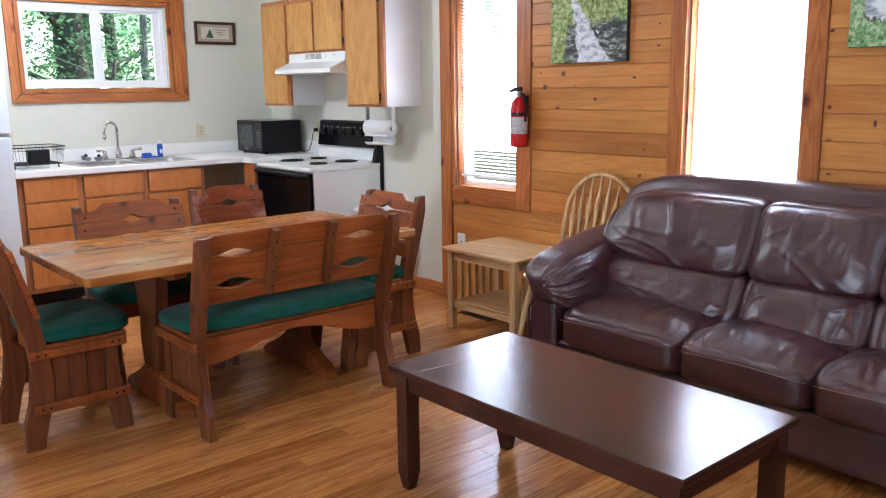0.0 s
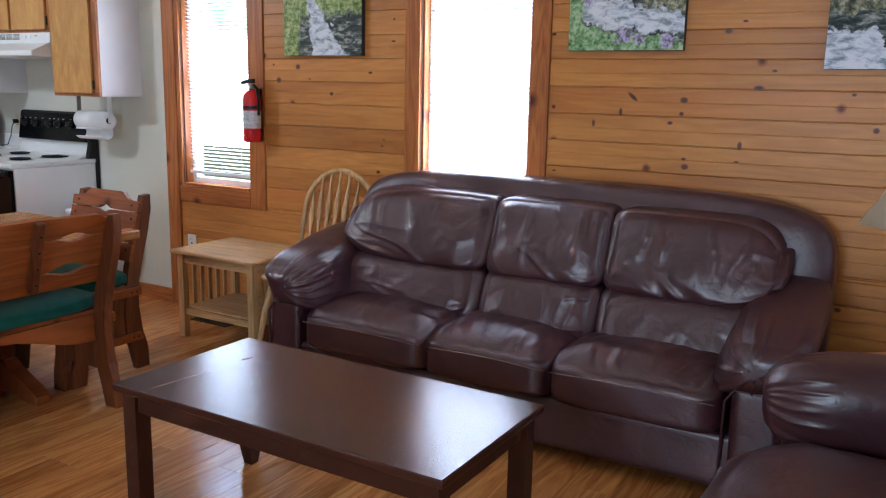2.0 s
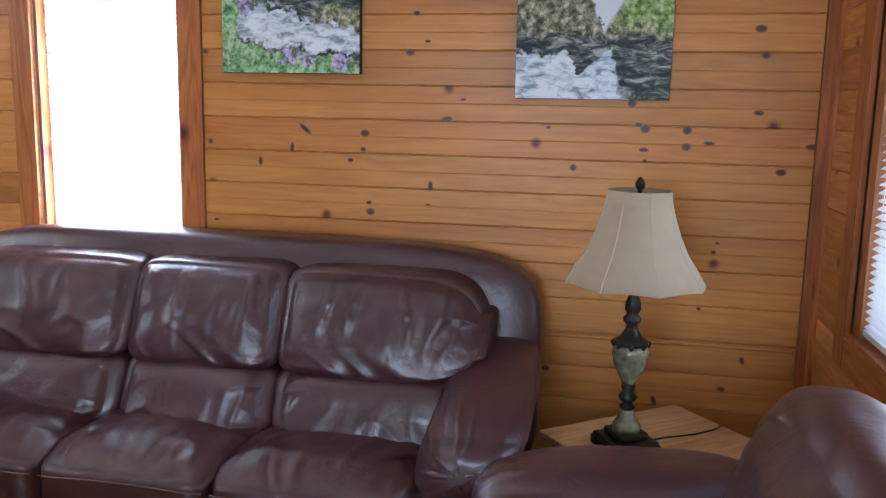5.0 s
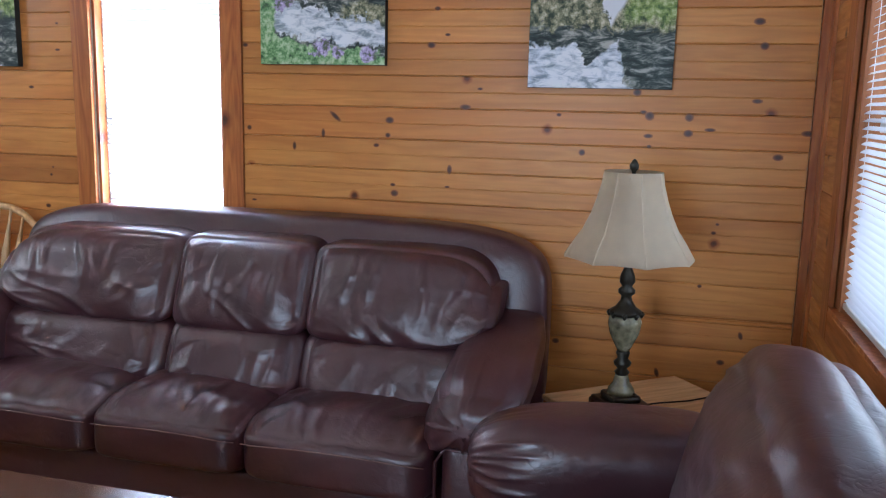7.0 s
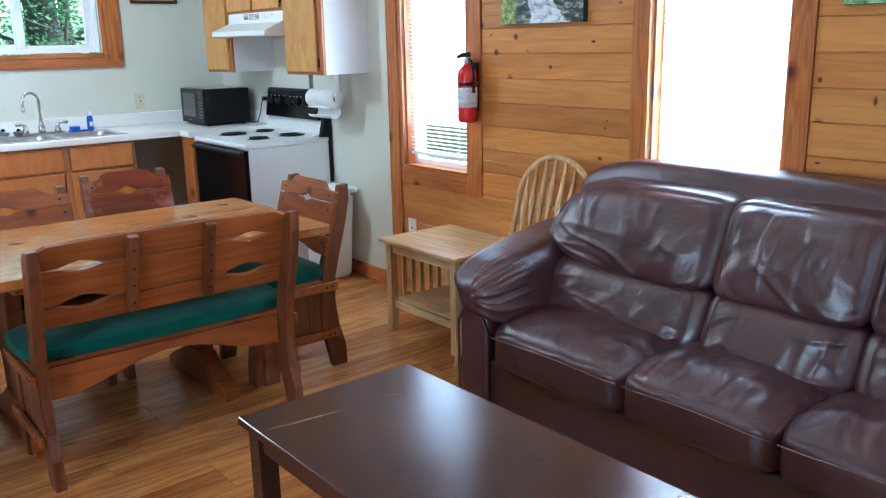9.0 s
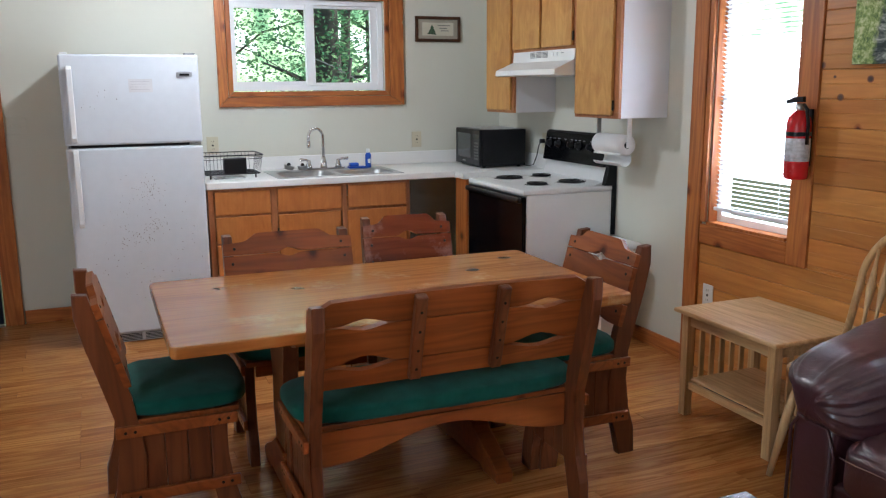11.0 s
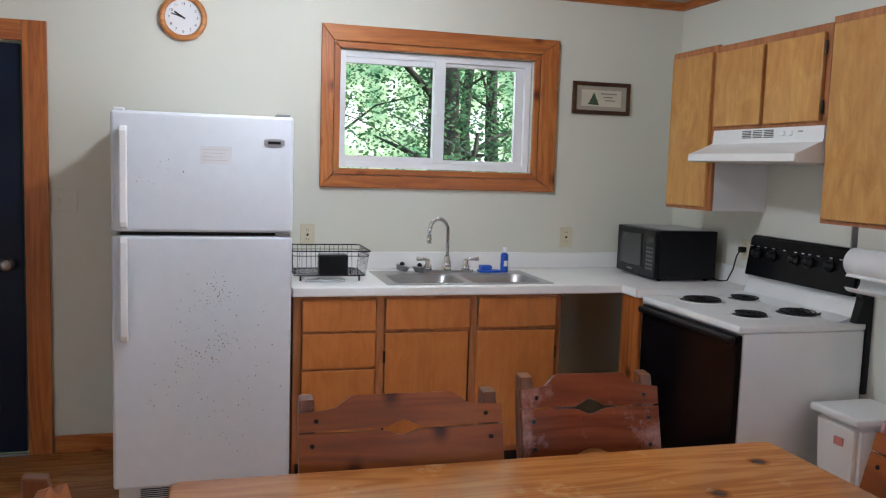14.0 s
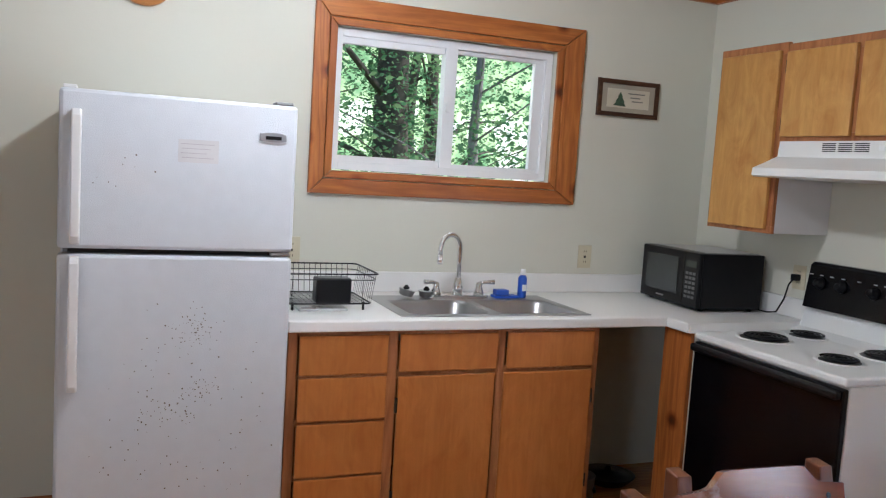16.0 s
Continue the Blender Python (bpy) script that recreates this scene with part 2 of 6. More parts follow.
def birch(name, dark, light):
    """Plywood with the cloudy figure of birch and faint upright grain."""
    m, nt, b = nodes_of(name)
    setp(b, rough=0.36, spec=0.4)
    tc, oi = N(nt, "ShaderNodeTexCoord"), N(nt, "ShaderNodeObjectInfo")
    off = N(nt, "ShaderNodeVectorMath", operation="SCALE")
    off.inputs[0].default_value = (7.3, 5.1, 9.7)
    nt.links.new(oi.outputs["Random"], off.inputs["Scale"])
    base = N(nt, "ShaderNodeVectorMath", operation="ADD")
    nt.links.new(tc.outputs["Object"], base.inputs[0])
    nt.links.new(off.outputs[0], base.inputs[1])
    maps = []
    for sc in ((1, 1, 0.45), (1, 1, 0.05)):
        mp = N(nt, "ShaderNodeMapping")
        mp.inputs["Scale"].default_value = sc
        nt.links.new(base.outputs[0], mp.inputs["Vector"])
        maps.append(mp)
    cloud = N(nt, "ShaderNodeTexNoise", Scale=11.0, Detail=5.0, Roughness=0.6, Distortion=1.4)
    line = N(nt, "ShaderNodeTexNoise", Scale=60.0, Detail=4.0)
    nt.links.new(maps[0].outputs[0], cloud.inputs["Vector"])
    nt.links.new(maps[1].outputs[0], line.inputs["Vector"])
    r = ramp(nt, cloud.outputs[0], [(0.3, dark), (0.7, light)])
    l = ramp(nt, line.outputs[0], [(0.35, (0.93, 0.91, 0.88)), (0.65, (1.03, 1.03, 1.03))])
    nt.links.new(mix(nt, 1.0, r.outputs[0], l.outputs[0], "MULTIPLY"), b.inputs["Base Color"])
    bump(nt, b, line.outputs[0], 0.03, 0.001)
    return m


BIRCH = birch("golden_birch_plywood", (0.44, 0.20, 0.05), (0.60, 0.33, 0.10))
BIRCH_D = birch("orange_birch_front", (0.40, 0.130, 0.028), (0.50, 0.185, 0.045))
FRAMEWOOD = wood("brown_face_frame", (0.28, 0.10, 0.035), (0.40, 0.16, 0.06), (0.48, 0.20, 0.08), "Z", 0.4, knots=0, vary=0.08)
LIGHTWOOD = wood("pale_rubberwood", (0.50, 0.30, 0.13), (0.64, 0.42, 0.20), (0.74, 0.52, 0.28), "Y", 0.35, knots=0, vary=0.06)
LIGHTWOOD_Z = wood("pale_rubberwood_upright", (0.50, 0.30, 0.13), (0.64, 0.42, 0.20), (0.74, 0.52, 0.28), "Z", 0.35, knots=0, vary=0.06)
LEATHER = leather("burgundy_leather", (0.056, 0.018, 0.023))
GREEN = fabric("dark_green_fabric", (0.004, 0.070, 0.050))
CREAM = plain("cream_wall_paint", (0.66, 0.65, 0.56), 0.75, var=0.03, bumps=0.25, scale=1.2)
WHITE_P = plain("white_enamel", (0.78, 0.78, 0.77), 0.36, var=0.02, bumps=0.04, scale=3)
FRIDGE = plain("pebbled_white_enamel", (0.63, 0.66, 0.70), 0.35, var=0.02, bumps=0.5, scale=20)
WHITE_L = plain("white_laminate", (0.82, 0.81, 0.79), 0.35, var=0.02, bumps=0.02, scale=3)
CABSIDE = plain("white_melamine", (0.74, 0.72, 0.72), 0.5, var=0.03, bumps=0.02, scale=3)
VINYL = plain("white_vinyl", (0.80, 0.81, 0.82), 0.4, var=0.02)
BLACK = plain("black_plastic", (0.006, 0.006, 0.007), 0.35, var=0.1, spec=0.25)
BLACKG = plain("black_glass", (0.003, 0.003, 0.004), 0.2, var=0.1, bumps=0, spec=0.2)
STEEL = plain("brushed_steel", (0.42, 0.42, 0.42), 0.34, 1.0, var=0.1)
CHROME = plain("chrome", (0.75, 0.75, 0.75), 0.1, 1.0, var=0.03, bumps=0)
RED = plain("red_enamel", (0.55, 0.012, 0.015), 0.25, var=0.05)
NAVY = plain("navy_door_paint", (0.003, 0.009, 0.028), 0.5, var=0.15, spec=0.25)
PAPER = plain("white_paper", (0.8, 0.8, 0.8), 0.9, var=0.03)
SHADE = plain("ivory_lamp_fabric", (0.74, 0.62, 0.45), 0.9, var=0.03, bumps=0.15, scale=30)
IRON = plain("aged_bronze", (0.03, 0.026, 0.018), 0.4, 0.6, var=0.4, scale=25)
MARBLE = plain("mottled_green_marble", (0.17, 0.155, 0.095), 0.22, var=0.65, scale=34)
IVORY = plain("ivory_plastic", (0.62, 0.56, 0.40), 0.45, var=0.03)
BLUE = plain("blue_plastic", (0.01, 0.08, 0.45), 0.4, var=0.05)
BLIND = plain("white_blind_slat", (0.85, 0.86, 0.88), 0.5, var=0.02)
GLASS, _nt, _b = nodes_of("clear_glass")
setp(_b, col=(1, 1, 1), rough=0.0, trans=1.0, ior=1.05)


# ---- mesh tools ----
def box(bm, x0, x1, y0, y1, z0, z1, bev=0.0, seg=2):
    vs = [bm.verts.new((x, y, z)) for x in (x0, x1) for y in (y0, y1) for z in (z0, z1)]
    fs = [bm.faces.new([vs[i] for i in f]) for f in ((0, 1, 3, 2), (4, 6, 7, 5), (0, 4, 5, 1), (2, 3, 7, 6), (0, 2, 6, 4), (1, 5, 7, 3))]
    if bev:
        es = {e for f in fs for e in f.edges}
        bmesh.ops.bevel(bm, geom=list(es), offset=bev, segments=seg, affect="EDGES", profile=0.5)
    return bm


def outline(bm, pts, lo, hi, axis="y", bev=0.0):
    """A board cut to an outline. pts: 2D points in the plane across axis; lo, hi: its faces along the axis."""
    def at(p, t):
        return {"x": (t, p[0], p[1]), "y": (p[0], t, p[1]), "z": (p[0], p[1], t)}[axis]
    a = [bm.verts.new(at(p, lo)) for p in pts]
    c = [bm.verts.new(at(p, hi)) for p in pts]
    n = len(pts)
    fs = [bm.faces.new(a), bm.faces.new(c[::-1])]
    for i in range(n):
        bm.faces.new((a[i], c[i], c[(i + 1) % n], a[(i + 1) % n]))
    if bev:
        bmesh.ops.bevel(bm, geom=[e for f in fs for e in f.edges], offset=bev, segments=2, affect="EDGES", profile=0.5)
    return bm


def lathe(bm, prof, c=(0, 0, 0), seg=24, axis="z", ring_only=False):
    rings = []
    for r, h in prof:
        ring = []
        for i in range(seg):
            a = 2 * math.pi * i / seg
            u, v = r * math.cos(a), r * math.sin(a)
            p = {"z": (u, v, h), "x": (h, u, v), "y": (u, h, v)}[axis]
            ring.append(bm.verts.new((c[0] + p[0], c[1] + p[1], c[2] + p[2])))
        rings.append(ring)
    for a, b2 in zip(rings, rings[1:]):
        for i in range(seg):
            bm.faces.new((a[i], a[(i + 1) % seg], b2[(i + 1) % seg], b2[i]))
    if ring_only:
        for i in range(seg):
            bm.faces.new((rings[-1][i], rings[-1][(i + 1) % seg], rings[0][(i + 1) % seg], rings[0][i]))
        return bm
    bm.faces.new(rings[0][::-1])
    bm.faces.new(rings[-1])
    return bm


def tube(bm, pts, r, seg=8, closed=False):
    pts = [Vector(p) for p in pts]
    n = len(pts)
    rad = r if isinstance(r, (list, tuple)) else [r] * n
    rings = []
    ref = None
    for i, p in enumerate(pts):
        d = (pts[(i + 1) % n] - pts[i - 1]) if (closed or 0 < i < n - 1) else (pts[1] - pts[0] if i == 0 else pts[-1] - pts[-2])
        d.normalize()
        if ref is None:
            ref = d.orthogonal().normalized()
        ref = (ref - d * ref.dot(d)).normalized()
        s = d.cross(ref)
        rings.append([bm.verts.new(p + rad[i] * (ref * math.cos(2 * math.pi * k / seg) + s * math.sin(2 * math.pi * k / seg))) for k in range(seg)])
    for i in range(n if closed else n - 1):
        a, c = rings[i], rings[(i + 1) % n]
        for k in range(seg):
            bm.faces.new((a[k], a[(k + 1) % seg], c[(k + 1) % seg], c[k]))
    if not closed:
        bm.faces.new(rings[0][::-1])
        bm.faces.new(rings[-1])
    return bm


def soft(bm, c, h, k=5.0, n=14, fn=None):
    """A stuffed block about c with half sizes h; fn(u, v, w, p) moves a point p whose place on the block is u, v, w in -1..1."""
    grid = {}

    def vert(q):
        key = tuple(round(a, 4) for a in q)
        if key not in grid:
            s = sum(abs(a) ** k for a in q) ** (1 / k)
            p = Vector([q[i] / s * h[i] for i in range(3)])
            if fn:
                p = fn(*q, p)
            grid[key] = bm.verts.new(Vector(c) + p)
        return grid[key]
    st = [-1 + 2 * i / n for i in range(n + 1)]
    for ax in range(3):
        for sg in (-1, 1):
            for i in range(n):
                for j in range(n):
                    q = []
                    for a, b2 in ((st[i], st[j]), (st[i + 1], st[j]), (st[i + 1], st[j + 1]), (st[i], st[j + 1])):
                        v = [a, b2]
                        v.insert(ax, sg)
                        q.append(vert(v))
                    bm.faces.new(q if (sg > 0) != (ax == 1) else q[::-1])
    return bm


def part(name, bm, material, parent=None, label="", smooth=False, kind=""):
    """Links a bmesh as one mesh object under its thing."""
    bmesh.ops.recalc_face_normals(bm, faces=bm.faces)
    me = bpy.data.meshes.new(name)
    bm.to_mesh(me)
    bm.free()
    me.materials.append(material)
    if smooth:
        for p in me.polygons:
            p.use_smooth = True
    ob = new(name, me)
    if parent is not None:
        ob.parent = parent
    tagged(ob, label=label, kind=kind)
    return ob


def B():
    return bmesh.new()


def boxpart(name, dims, material, parent=None, label="", bev=0.003, kind=""):
    return part(name, box(B(), *dims, bev), material, parent, label, kind=kind)


def thing(name, label, category, m=None, group=""):
    ob = new(name)
    ob.matrix_world = m if m is not None else Matrix.Identity(4)
    return tagged(ob, label=label, category=category, group=group)


def structure(ob, label):
    return tagged(ob, label=label, kind="structure")


# ---- the room ----
structure(boxpart("floor", (WX, EX, SY, NY, -0.1, -0.006), FRAMEWOOD, bev=0), "varnished orange softwood strip floor")
structure(boxpart("ceiling", (WX - 0.15, EX + 0.15, SY - 0.15, NY + 0.15, CEIL, CEIL + 0.1), CREAM, bev=0), "cream painted ceiling")


def wall_with(name, axis, at, thick, lo, hi, z1, holes, material, label):
    """A wall along an axis, of solid pieces round its openings (a, b, z0, z1)."""
    bm = B()
    cuts = sorted(holes)
    def piece(a, b2, z0, z2):
        if b2 - a > 1e-4 and z2 - z0 > 1e-4:
            d = (min(at, at + thick), max(at, at + thick))
            box(bm, *((d[0], d[1], a, b2) if axis == "y" else (a, b2, d[0], d[1])), z0, z2)
    pos = lo
    for a, b2, z0, z2 in cuts:
        piece(pos, a, 0, z1)
        piece(a, b2, 0, z0)
        piece(a, b2, z2, z1)
        pos = b2
    piece(pos, hi, 0, z1)
    return structure(part(name, bm, material), label)


W1 = (5.02, 5.585, 0.79, 2.08)
W2 = (3.20, 3.82, 0.79, 2.08)
WS = (3.9, 4.98, 0.86, 2.08)
WK = (3.47, 4.571, 1.48, 2.113)
DR = (1.03, 1.94, 0.0, 2.04)
wall_east = wall_with("wall_east", "y", EX, 0.15, SY - 0.15, NY + 0.15, CEIL, [W1, W2], CREAM, "cream painted wall by the stove, knotty pine boards beyond")
wall_north = wall_with("wall_north", "x", NY, 0.15, WX, EX, CEIL, [WK, DR], CREAM, "cream painted kitchen wall")
wall_south = wall_with("wall_south", "x", SY, -0.15, WX, EX, CEIL, [WS], FRAMEWOOD, "wall lined with knotty pine boards")
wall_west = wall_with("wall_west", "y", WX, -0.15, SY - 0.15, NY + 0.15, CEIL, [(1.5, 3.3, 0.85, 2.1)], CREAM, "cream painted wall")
# ---- trim, windows, door ----
def tp(name, dims, material, label, bev=0.003):
    return structure(boxpart(name, dims, material, bev=bev), label)


def sash_window(name, axis, hole, inner, depth, label, rail=None, mull=None, slats=True, slat_drop=0.0, out=1, split=False):
    """A window in an opening of a wall along an axis. inner: the wall's room face; out: the way to the outside."""
    a, b2, z0, z2 = hole
    def bx(bm, p0, p1, d0, d1, q0, q1, bev=0.002):
        e0, e1 = sorted((inner + out * d0, inner + out * d1))
        return box(bm, *((e0, e1, p0, p1) if axis == "y" else (p0, p1, e0, e1)), q0, q1, bev)
    w = structure(new(name), label)
    f = 0.035
    bm = B()
    for q in ((a, a + f, z0, z2), (b2 - f, b2, z0, z2)):
        bx(bm, q[0], q[1], depth, depth + 0.06, q[2], q[3])
    bx(bm, a + f, b2 - f, depth, depth + 0.06, z0, z0 + f)
    bx(bm, a + f, b2 - f, depth, depth + 0.06, z2 - f, z2)
    part("window_frame", bm, VINYL, w, "white vinyl frame")
    if rail:
        part("meeting_rail", bx(B(), a + f, b2 - f, depth + 0.005, depth + 0.05, rail - 0.022, rail + 0.022), VINYL, w)
    if mull:
        part("mullion", bx(B(), mull - 0.03, mull + 0.03, depth - 0.008, depth + 0.05, z0 + f, z2 - f), VINYL, w, "white centre rail")
        part("inner_sash", bx(bx(B(), a + f, mull - 0.03, depth + 0.01, depth + 0.04, z0 + f, z0 + f + 0.03), a + f, mull - 0.03, depth + 0.01, depth + 0.04, z2 - f - 0.03, z2 - f), VINYL, w)
        part("outer_sash", bx(bx(bx(B(), mull + 0.03, b2 - f, depth + 0.02, depth + 0.05, z0 + f, z0 + f + 0.02), mull + 0.03, b2 - f, depth + 0.02, depth + 0.05, z2 - f - 0.02, z2 - f), b2 - f - 0.05, b2 - f, depth + 0.02, depth + 0.05, z0 + f + 0.02, z2 - f - 0.02), VINYL, w)
        part("latch", bx(B(), mull - 0.02, mull, depth - 0.022, depth - 0.008, 1.78, 1.82), VINYL, w)
    g = part("pane", bx(B(), a + f, b2 - f, depth + 0.028, depth + 0.031, z0 + f, z2 - f, 0), GLASS, w)
    g.visible_shadow = False
    return w


def blind(name, axis, a, b2, z0, z2, at, label, pitch=0.022, tilt=35, slope=1, material=None):
    """A slatted blind that hangs in a plane at 'at'; its slats are real."""
    t = thing(name, label, "blind")
    me = bpy.data.meshes.new("slat")
    bm = B()
    h = (b2 - a) / 2
    prof = [(-0.0125, 0.0), (-0.006, 0.0018), (0.0, 0.0024), (0.006, 0.0018), (0.0125, 0.0)]
    rows = [[bm.verts.new(((s, u, v) if axis == "y" else (u, s, v))) for u, v in prof] for s in (-h, h)] if axis == "x" else [[bm.verts.new((u, s, v)) for u, v in prof] for s in (-h, h)]
    if axis == "x":
        for row in rows:
            for v in row:
                v.co = Vector((v.co.y, v.co.x, v.co.z))
    for i in range(4):
        bm.faces.new((rows[0][i], rows[0][i + 1], rows[1][i + 1], rows[1][i]))
    bm.to_mesh(me)
    bm.free()
    me.materials.append(material or BLINDM)
    c = (a + b2) / 2
    n = int((z2 - z0 - 0.05) / pitch)
    for i in range(n):
        o = new("slat", me)
        z = z0 + 0.03 + i * pitch
        j = 0.8 * math.sin(i * 2.3)
        o.matrix_world = pose(at, c, z, 0, slope * (tilt + j), 0) if axis == "y" else pose(c, at, z, slope * (tilt + j), 0, 0)
        o.parent = t
    def bar(nm, q0, q1, th):
        d = (at - th, at + th, a, b2) if axis == "y" else (a, b2, at - th, at + th)
        part(nm, box(B(), *d, q0, q1, 0.003), VINYL, t)
    bar("head_rail", z2 - 0.03, z2, 0.02)
    bar("bottom_rail", z0, z0 + 0.018, 0.013)
    for s in (a + 0.08, b2 - 0.08):
        p = (at, s) if axis == "y" else (s, at)
        part("cord", tube(B(), [(p[0], p[1], z0 + 0.01), (p[0], p[1], z2 - 0.02)], 0.0012, 5), VINYL, t)
    return t


BLINDM, _nt, _b = nodes_of("white_translucent_slat")
_tr = N(_nt, "ShaderNodeBsdfTranslucent")
_tr.inputs[0].default_value = (0.85, 0.88, 0.95, 1)
_mx = N(_nt, "ShaderNodeMixShader")
_mx.inputs[0].default_value = 0.45
setp(_b, col=(0.82, 0.84, 0.87), rough=0.5)
_nt.links.new(_b.outputs[0], _mx.inputs[1])
_nt.links.new(_tr.outputs[0], _mx.inputs[2])
_nt.links.new(_mx.outputs[0], _nt.nodes["Material Output"].inputs[0])

TX = EX - 0.018
# casings of the two east windows
for nm, (a, b2, z0, z2), mat, lb in (
        ("trim", (4.895, 5.015, 0.686, 2.16), PINE_T, "knotty pine window casing"), ("trim", (5.588, 5.618, 0.8, 2.16), PINE_T, "knotty pine window casing"),
        ("trim", (3.105, 3.195, 0.70, 2.16), PINE_T, "knotty pine window casing"), ("trim", (3.825, 3.915, 0.70, 2.16), PINE_T, "knotty pine window casing")):
    tp(nm, (EX - 0.022, EX - 0.001, a, b2, z0, z2), mat, lb)
for a, b2, z0, z2 in ((5.017, 5.618, 0.686, 0.788), (3.197, 3.823, 0.70, 0.788), (4.895, 5.618, 2.162, 2.24), (3.105, 3.915, 2.162, 2.24), (5.017, 5.586, 2.084, 2.16), (3.197, 3.823, 2.084, 2.16)):
    tp("trim", (EX - 0.022, EX - 0.001, a, b2, z0, z2), PINE_HY, "knotty pine window casing")
tp("trim", (EX - 0.026, EX - 0.001, 5.622, 5.728, 0.0, CEIL), PINE_T, "upright pine board where the boards meet the cream wall")
tp("trim", (EX - 0.03, EX - 0.001, SY + 0.001, SY + 0.05, 0.0, CEIL), PINE_T, "pine corner board")
tp("trim", (EX - 0.085, EX - 0.032, SY + 0.001, SY + 0.024, 0.0, CEIL), PINE_T, "pine corner board")
for (a, b2, z0, z2) in (W1, W2):
    bm = B()
    box(bm, EX, EX + 0.10, a - 0.001, a + 0.012, z0, z2)
    box(bm, EX, EX + 0.10, b2 - 0.012, b2 + 0.001, z0, z2)
    box(bm, EX - 0.02, EX + 0.10, a + 0.012, b2 - 0.012, z0 - 0.001, z0 + 0.014)
    box(bm, EX, EX + 0.10, a + 0.012, b2 - 0.012, z2 - 0.012, z2 + 0.001)
    structure(part("trim", bm, PINE_T), "pine jamb lining of the window")
sash_window("window_1", "y", (5.032, 5.573, 0.804, 2.068), EX, 0.05, "white vinyl sash window beside the stove wall", rail=1.43)
sash_window("window_2", "y", (3.212, 3.808, 0.804, 2.068), EX, 0.05, "white vinyl sash window behind the sofa", rail=1.43)
blind("window_blind", "y", 5.045, 5.56, 0.865, 2.06, EX + 0.025, "white slatted blind lowered over the narrow window", tilt=25)
blind("window_blind", "y", 3.215, 3.785, 0.82, 2.06, EX + 0.025, "white slatted blind lowered behind the leather sofa", tilt=30)
# south window
sash_window("window_3", "x", (3.912, 5.048, 0.874, 2.068), SY, 0.05, "white vinyl window behind the armchair", rail=1.43, out=-1)
for d in ((5.062, 5.17, SY + 0.001, SY + 0.02, 0.76, 2.16), (3.79, 3.898, SY + 0.001, SY + 0.02, 0.76, 2.16)):
    tp("trim", d, PINE_T, "knotty pine window casing")
for d in ((3.9, 5.06, SY + 0.001, SY + 0.02, 0.76, 0.858), (3.79, 5.17, SY + 0.001, SY + 0.02, 2.162, 2.24)):
    tp("trim", d, PINE_H, "knotty pine window casing")
bm = B()
box(bm, 5.048, 5.061, SY - 0.1, SY, 0.86, 2.08)
box(bm, 3.899, 3.912, SY - 0.1, SY, 0.86, 2.08)
box(bm, 3.912, 5.048, SY - 0.1, SY + 0.02, 0.859, 0.873)
structure(part("trim", bm, PINE_T), "pine jamb lining of the window")
blind("window_blind", "x", 3.92, 5.04, 0.885, 2.06, SY - 0.02, "white slatted blind lowered behind the armchair", tilt=25, slope=-1)
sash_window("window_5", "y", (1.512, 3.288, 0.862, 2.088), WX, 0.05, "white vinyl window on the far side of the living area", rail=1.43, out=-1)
# kitchen window
sash_window("window_4", "x", (3.475, 4.566, 1.485, 2.108), NY, 0.03, "white sliding kitchen window", mull=4.03)
KT = 0.1
def mitre(p, lo, hi):
    return structure(part("trim", outline(B(), p, lo, hi, "y", 0.004), PINE_H if abs(p[0][0] - p[1][0]) > 0.5 else PINE_T), "mitred knotty pine frame of the kitchen window")
x0, x1, z0, z1 = 3.372, 4.712, 1.377, 2.231
i0, i1, j0, j1 = 3.474, 4.567, 1.481, 2.11
g = 0.001
ca, cb, cc0, cc1 = i0 - 0.034, i1 + 0.034, j0 - 0.034, j1 + 0.034
for q, (ox0, ox1, oz0, oz1), (ix0, ix1, iz0, iz1) in ((0.024, (x0, x1, z0, z1), (ca - 0.0025, cb + 0.0025, cc0 - 0.0025, cc1 + 0.0025)), (0.021, (ca, cb, cc0, cc1), (i0, i1, j0, j1))):
    chip = [(ox1, 1.948), (ox1 - 0.013, 1.963), (ox1 - 0.004, 1.975), (ox1, 1.985)] if q == 0.024 else []
    for p in ([(ox0, oz0), (ox1, oz0), (ix1, iz0 - g), (ix0, iz0 - g)], [(ox0, oz1), (ox1, oz1), (ix1, iz1 + g), (ix0, iz1 + g)],
              [(ox0, oz1 - 2 * g), (ox0, oz0 + 2 * g), (ix0 - g, iz0 + g), (ix0 - g, iz1 - g)], [(ox1, oz0 + 2 * g)] + chip + [(ox1, oz1 - 2 * g), (ix1 + g, iz1 - g), (ix1 + g, iz0 + g)]):
        mitre(p, NY - q, NY - 0.001)
# crown and base boards
tp("trim", (WX, EX - 0.03, NY - 0.03, NY - 0.001, 2.455, CEIL - 0.001), PINE_H, "pine crown board")
tp("trim", (EX - 0.03, EX - 0.001, 5.73, NY - 0.001, 2.455, CEIL - 0.001), PINE_HY, "pine crown board")
structure(boxpart("baseboard", (EX - 0.016, EX - 0.001, 5.73, 6.38, 0.0, 0.09), PINE_HY, bev=0.004), "pale pine baseboard under the cream wall")
structure(boxpart("baseboard", (2.06, 3.16, NY - 0.016, NY - 0.001, 0.0, 0.09), PINE_H, bev=0.004), "pale pine baseboard under the cream wall")
structure(boxpart("baseboard", (WX, 0.92, NY - 0.016, NY - 0.001, 0.0, 0.09), PINE_H, bev=0.004), "pale pine baseboard under the cream wall")
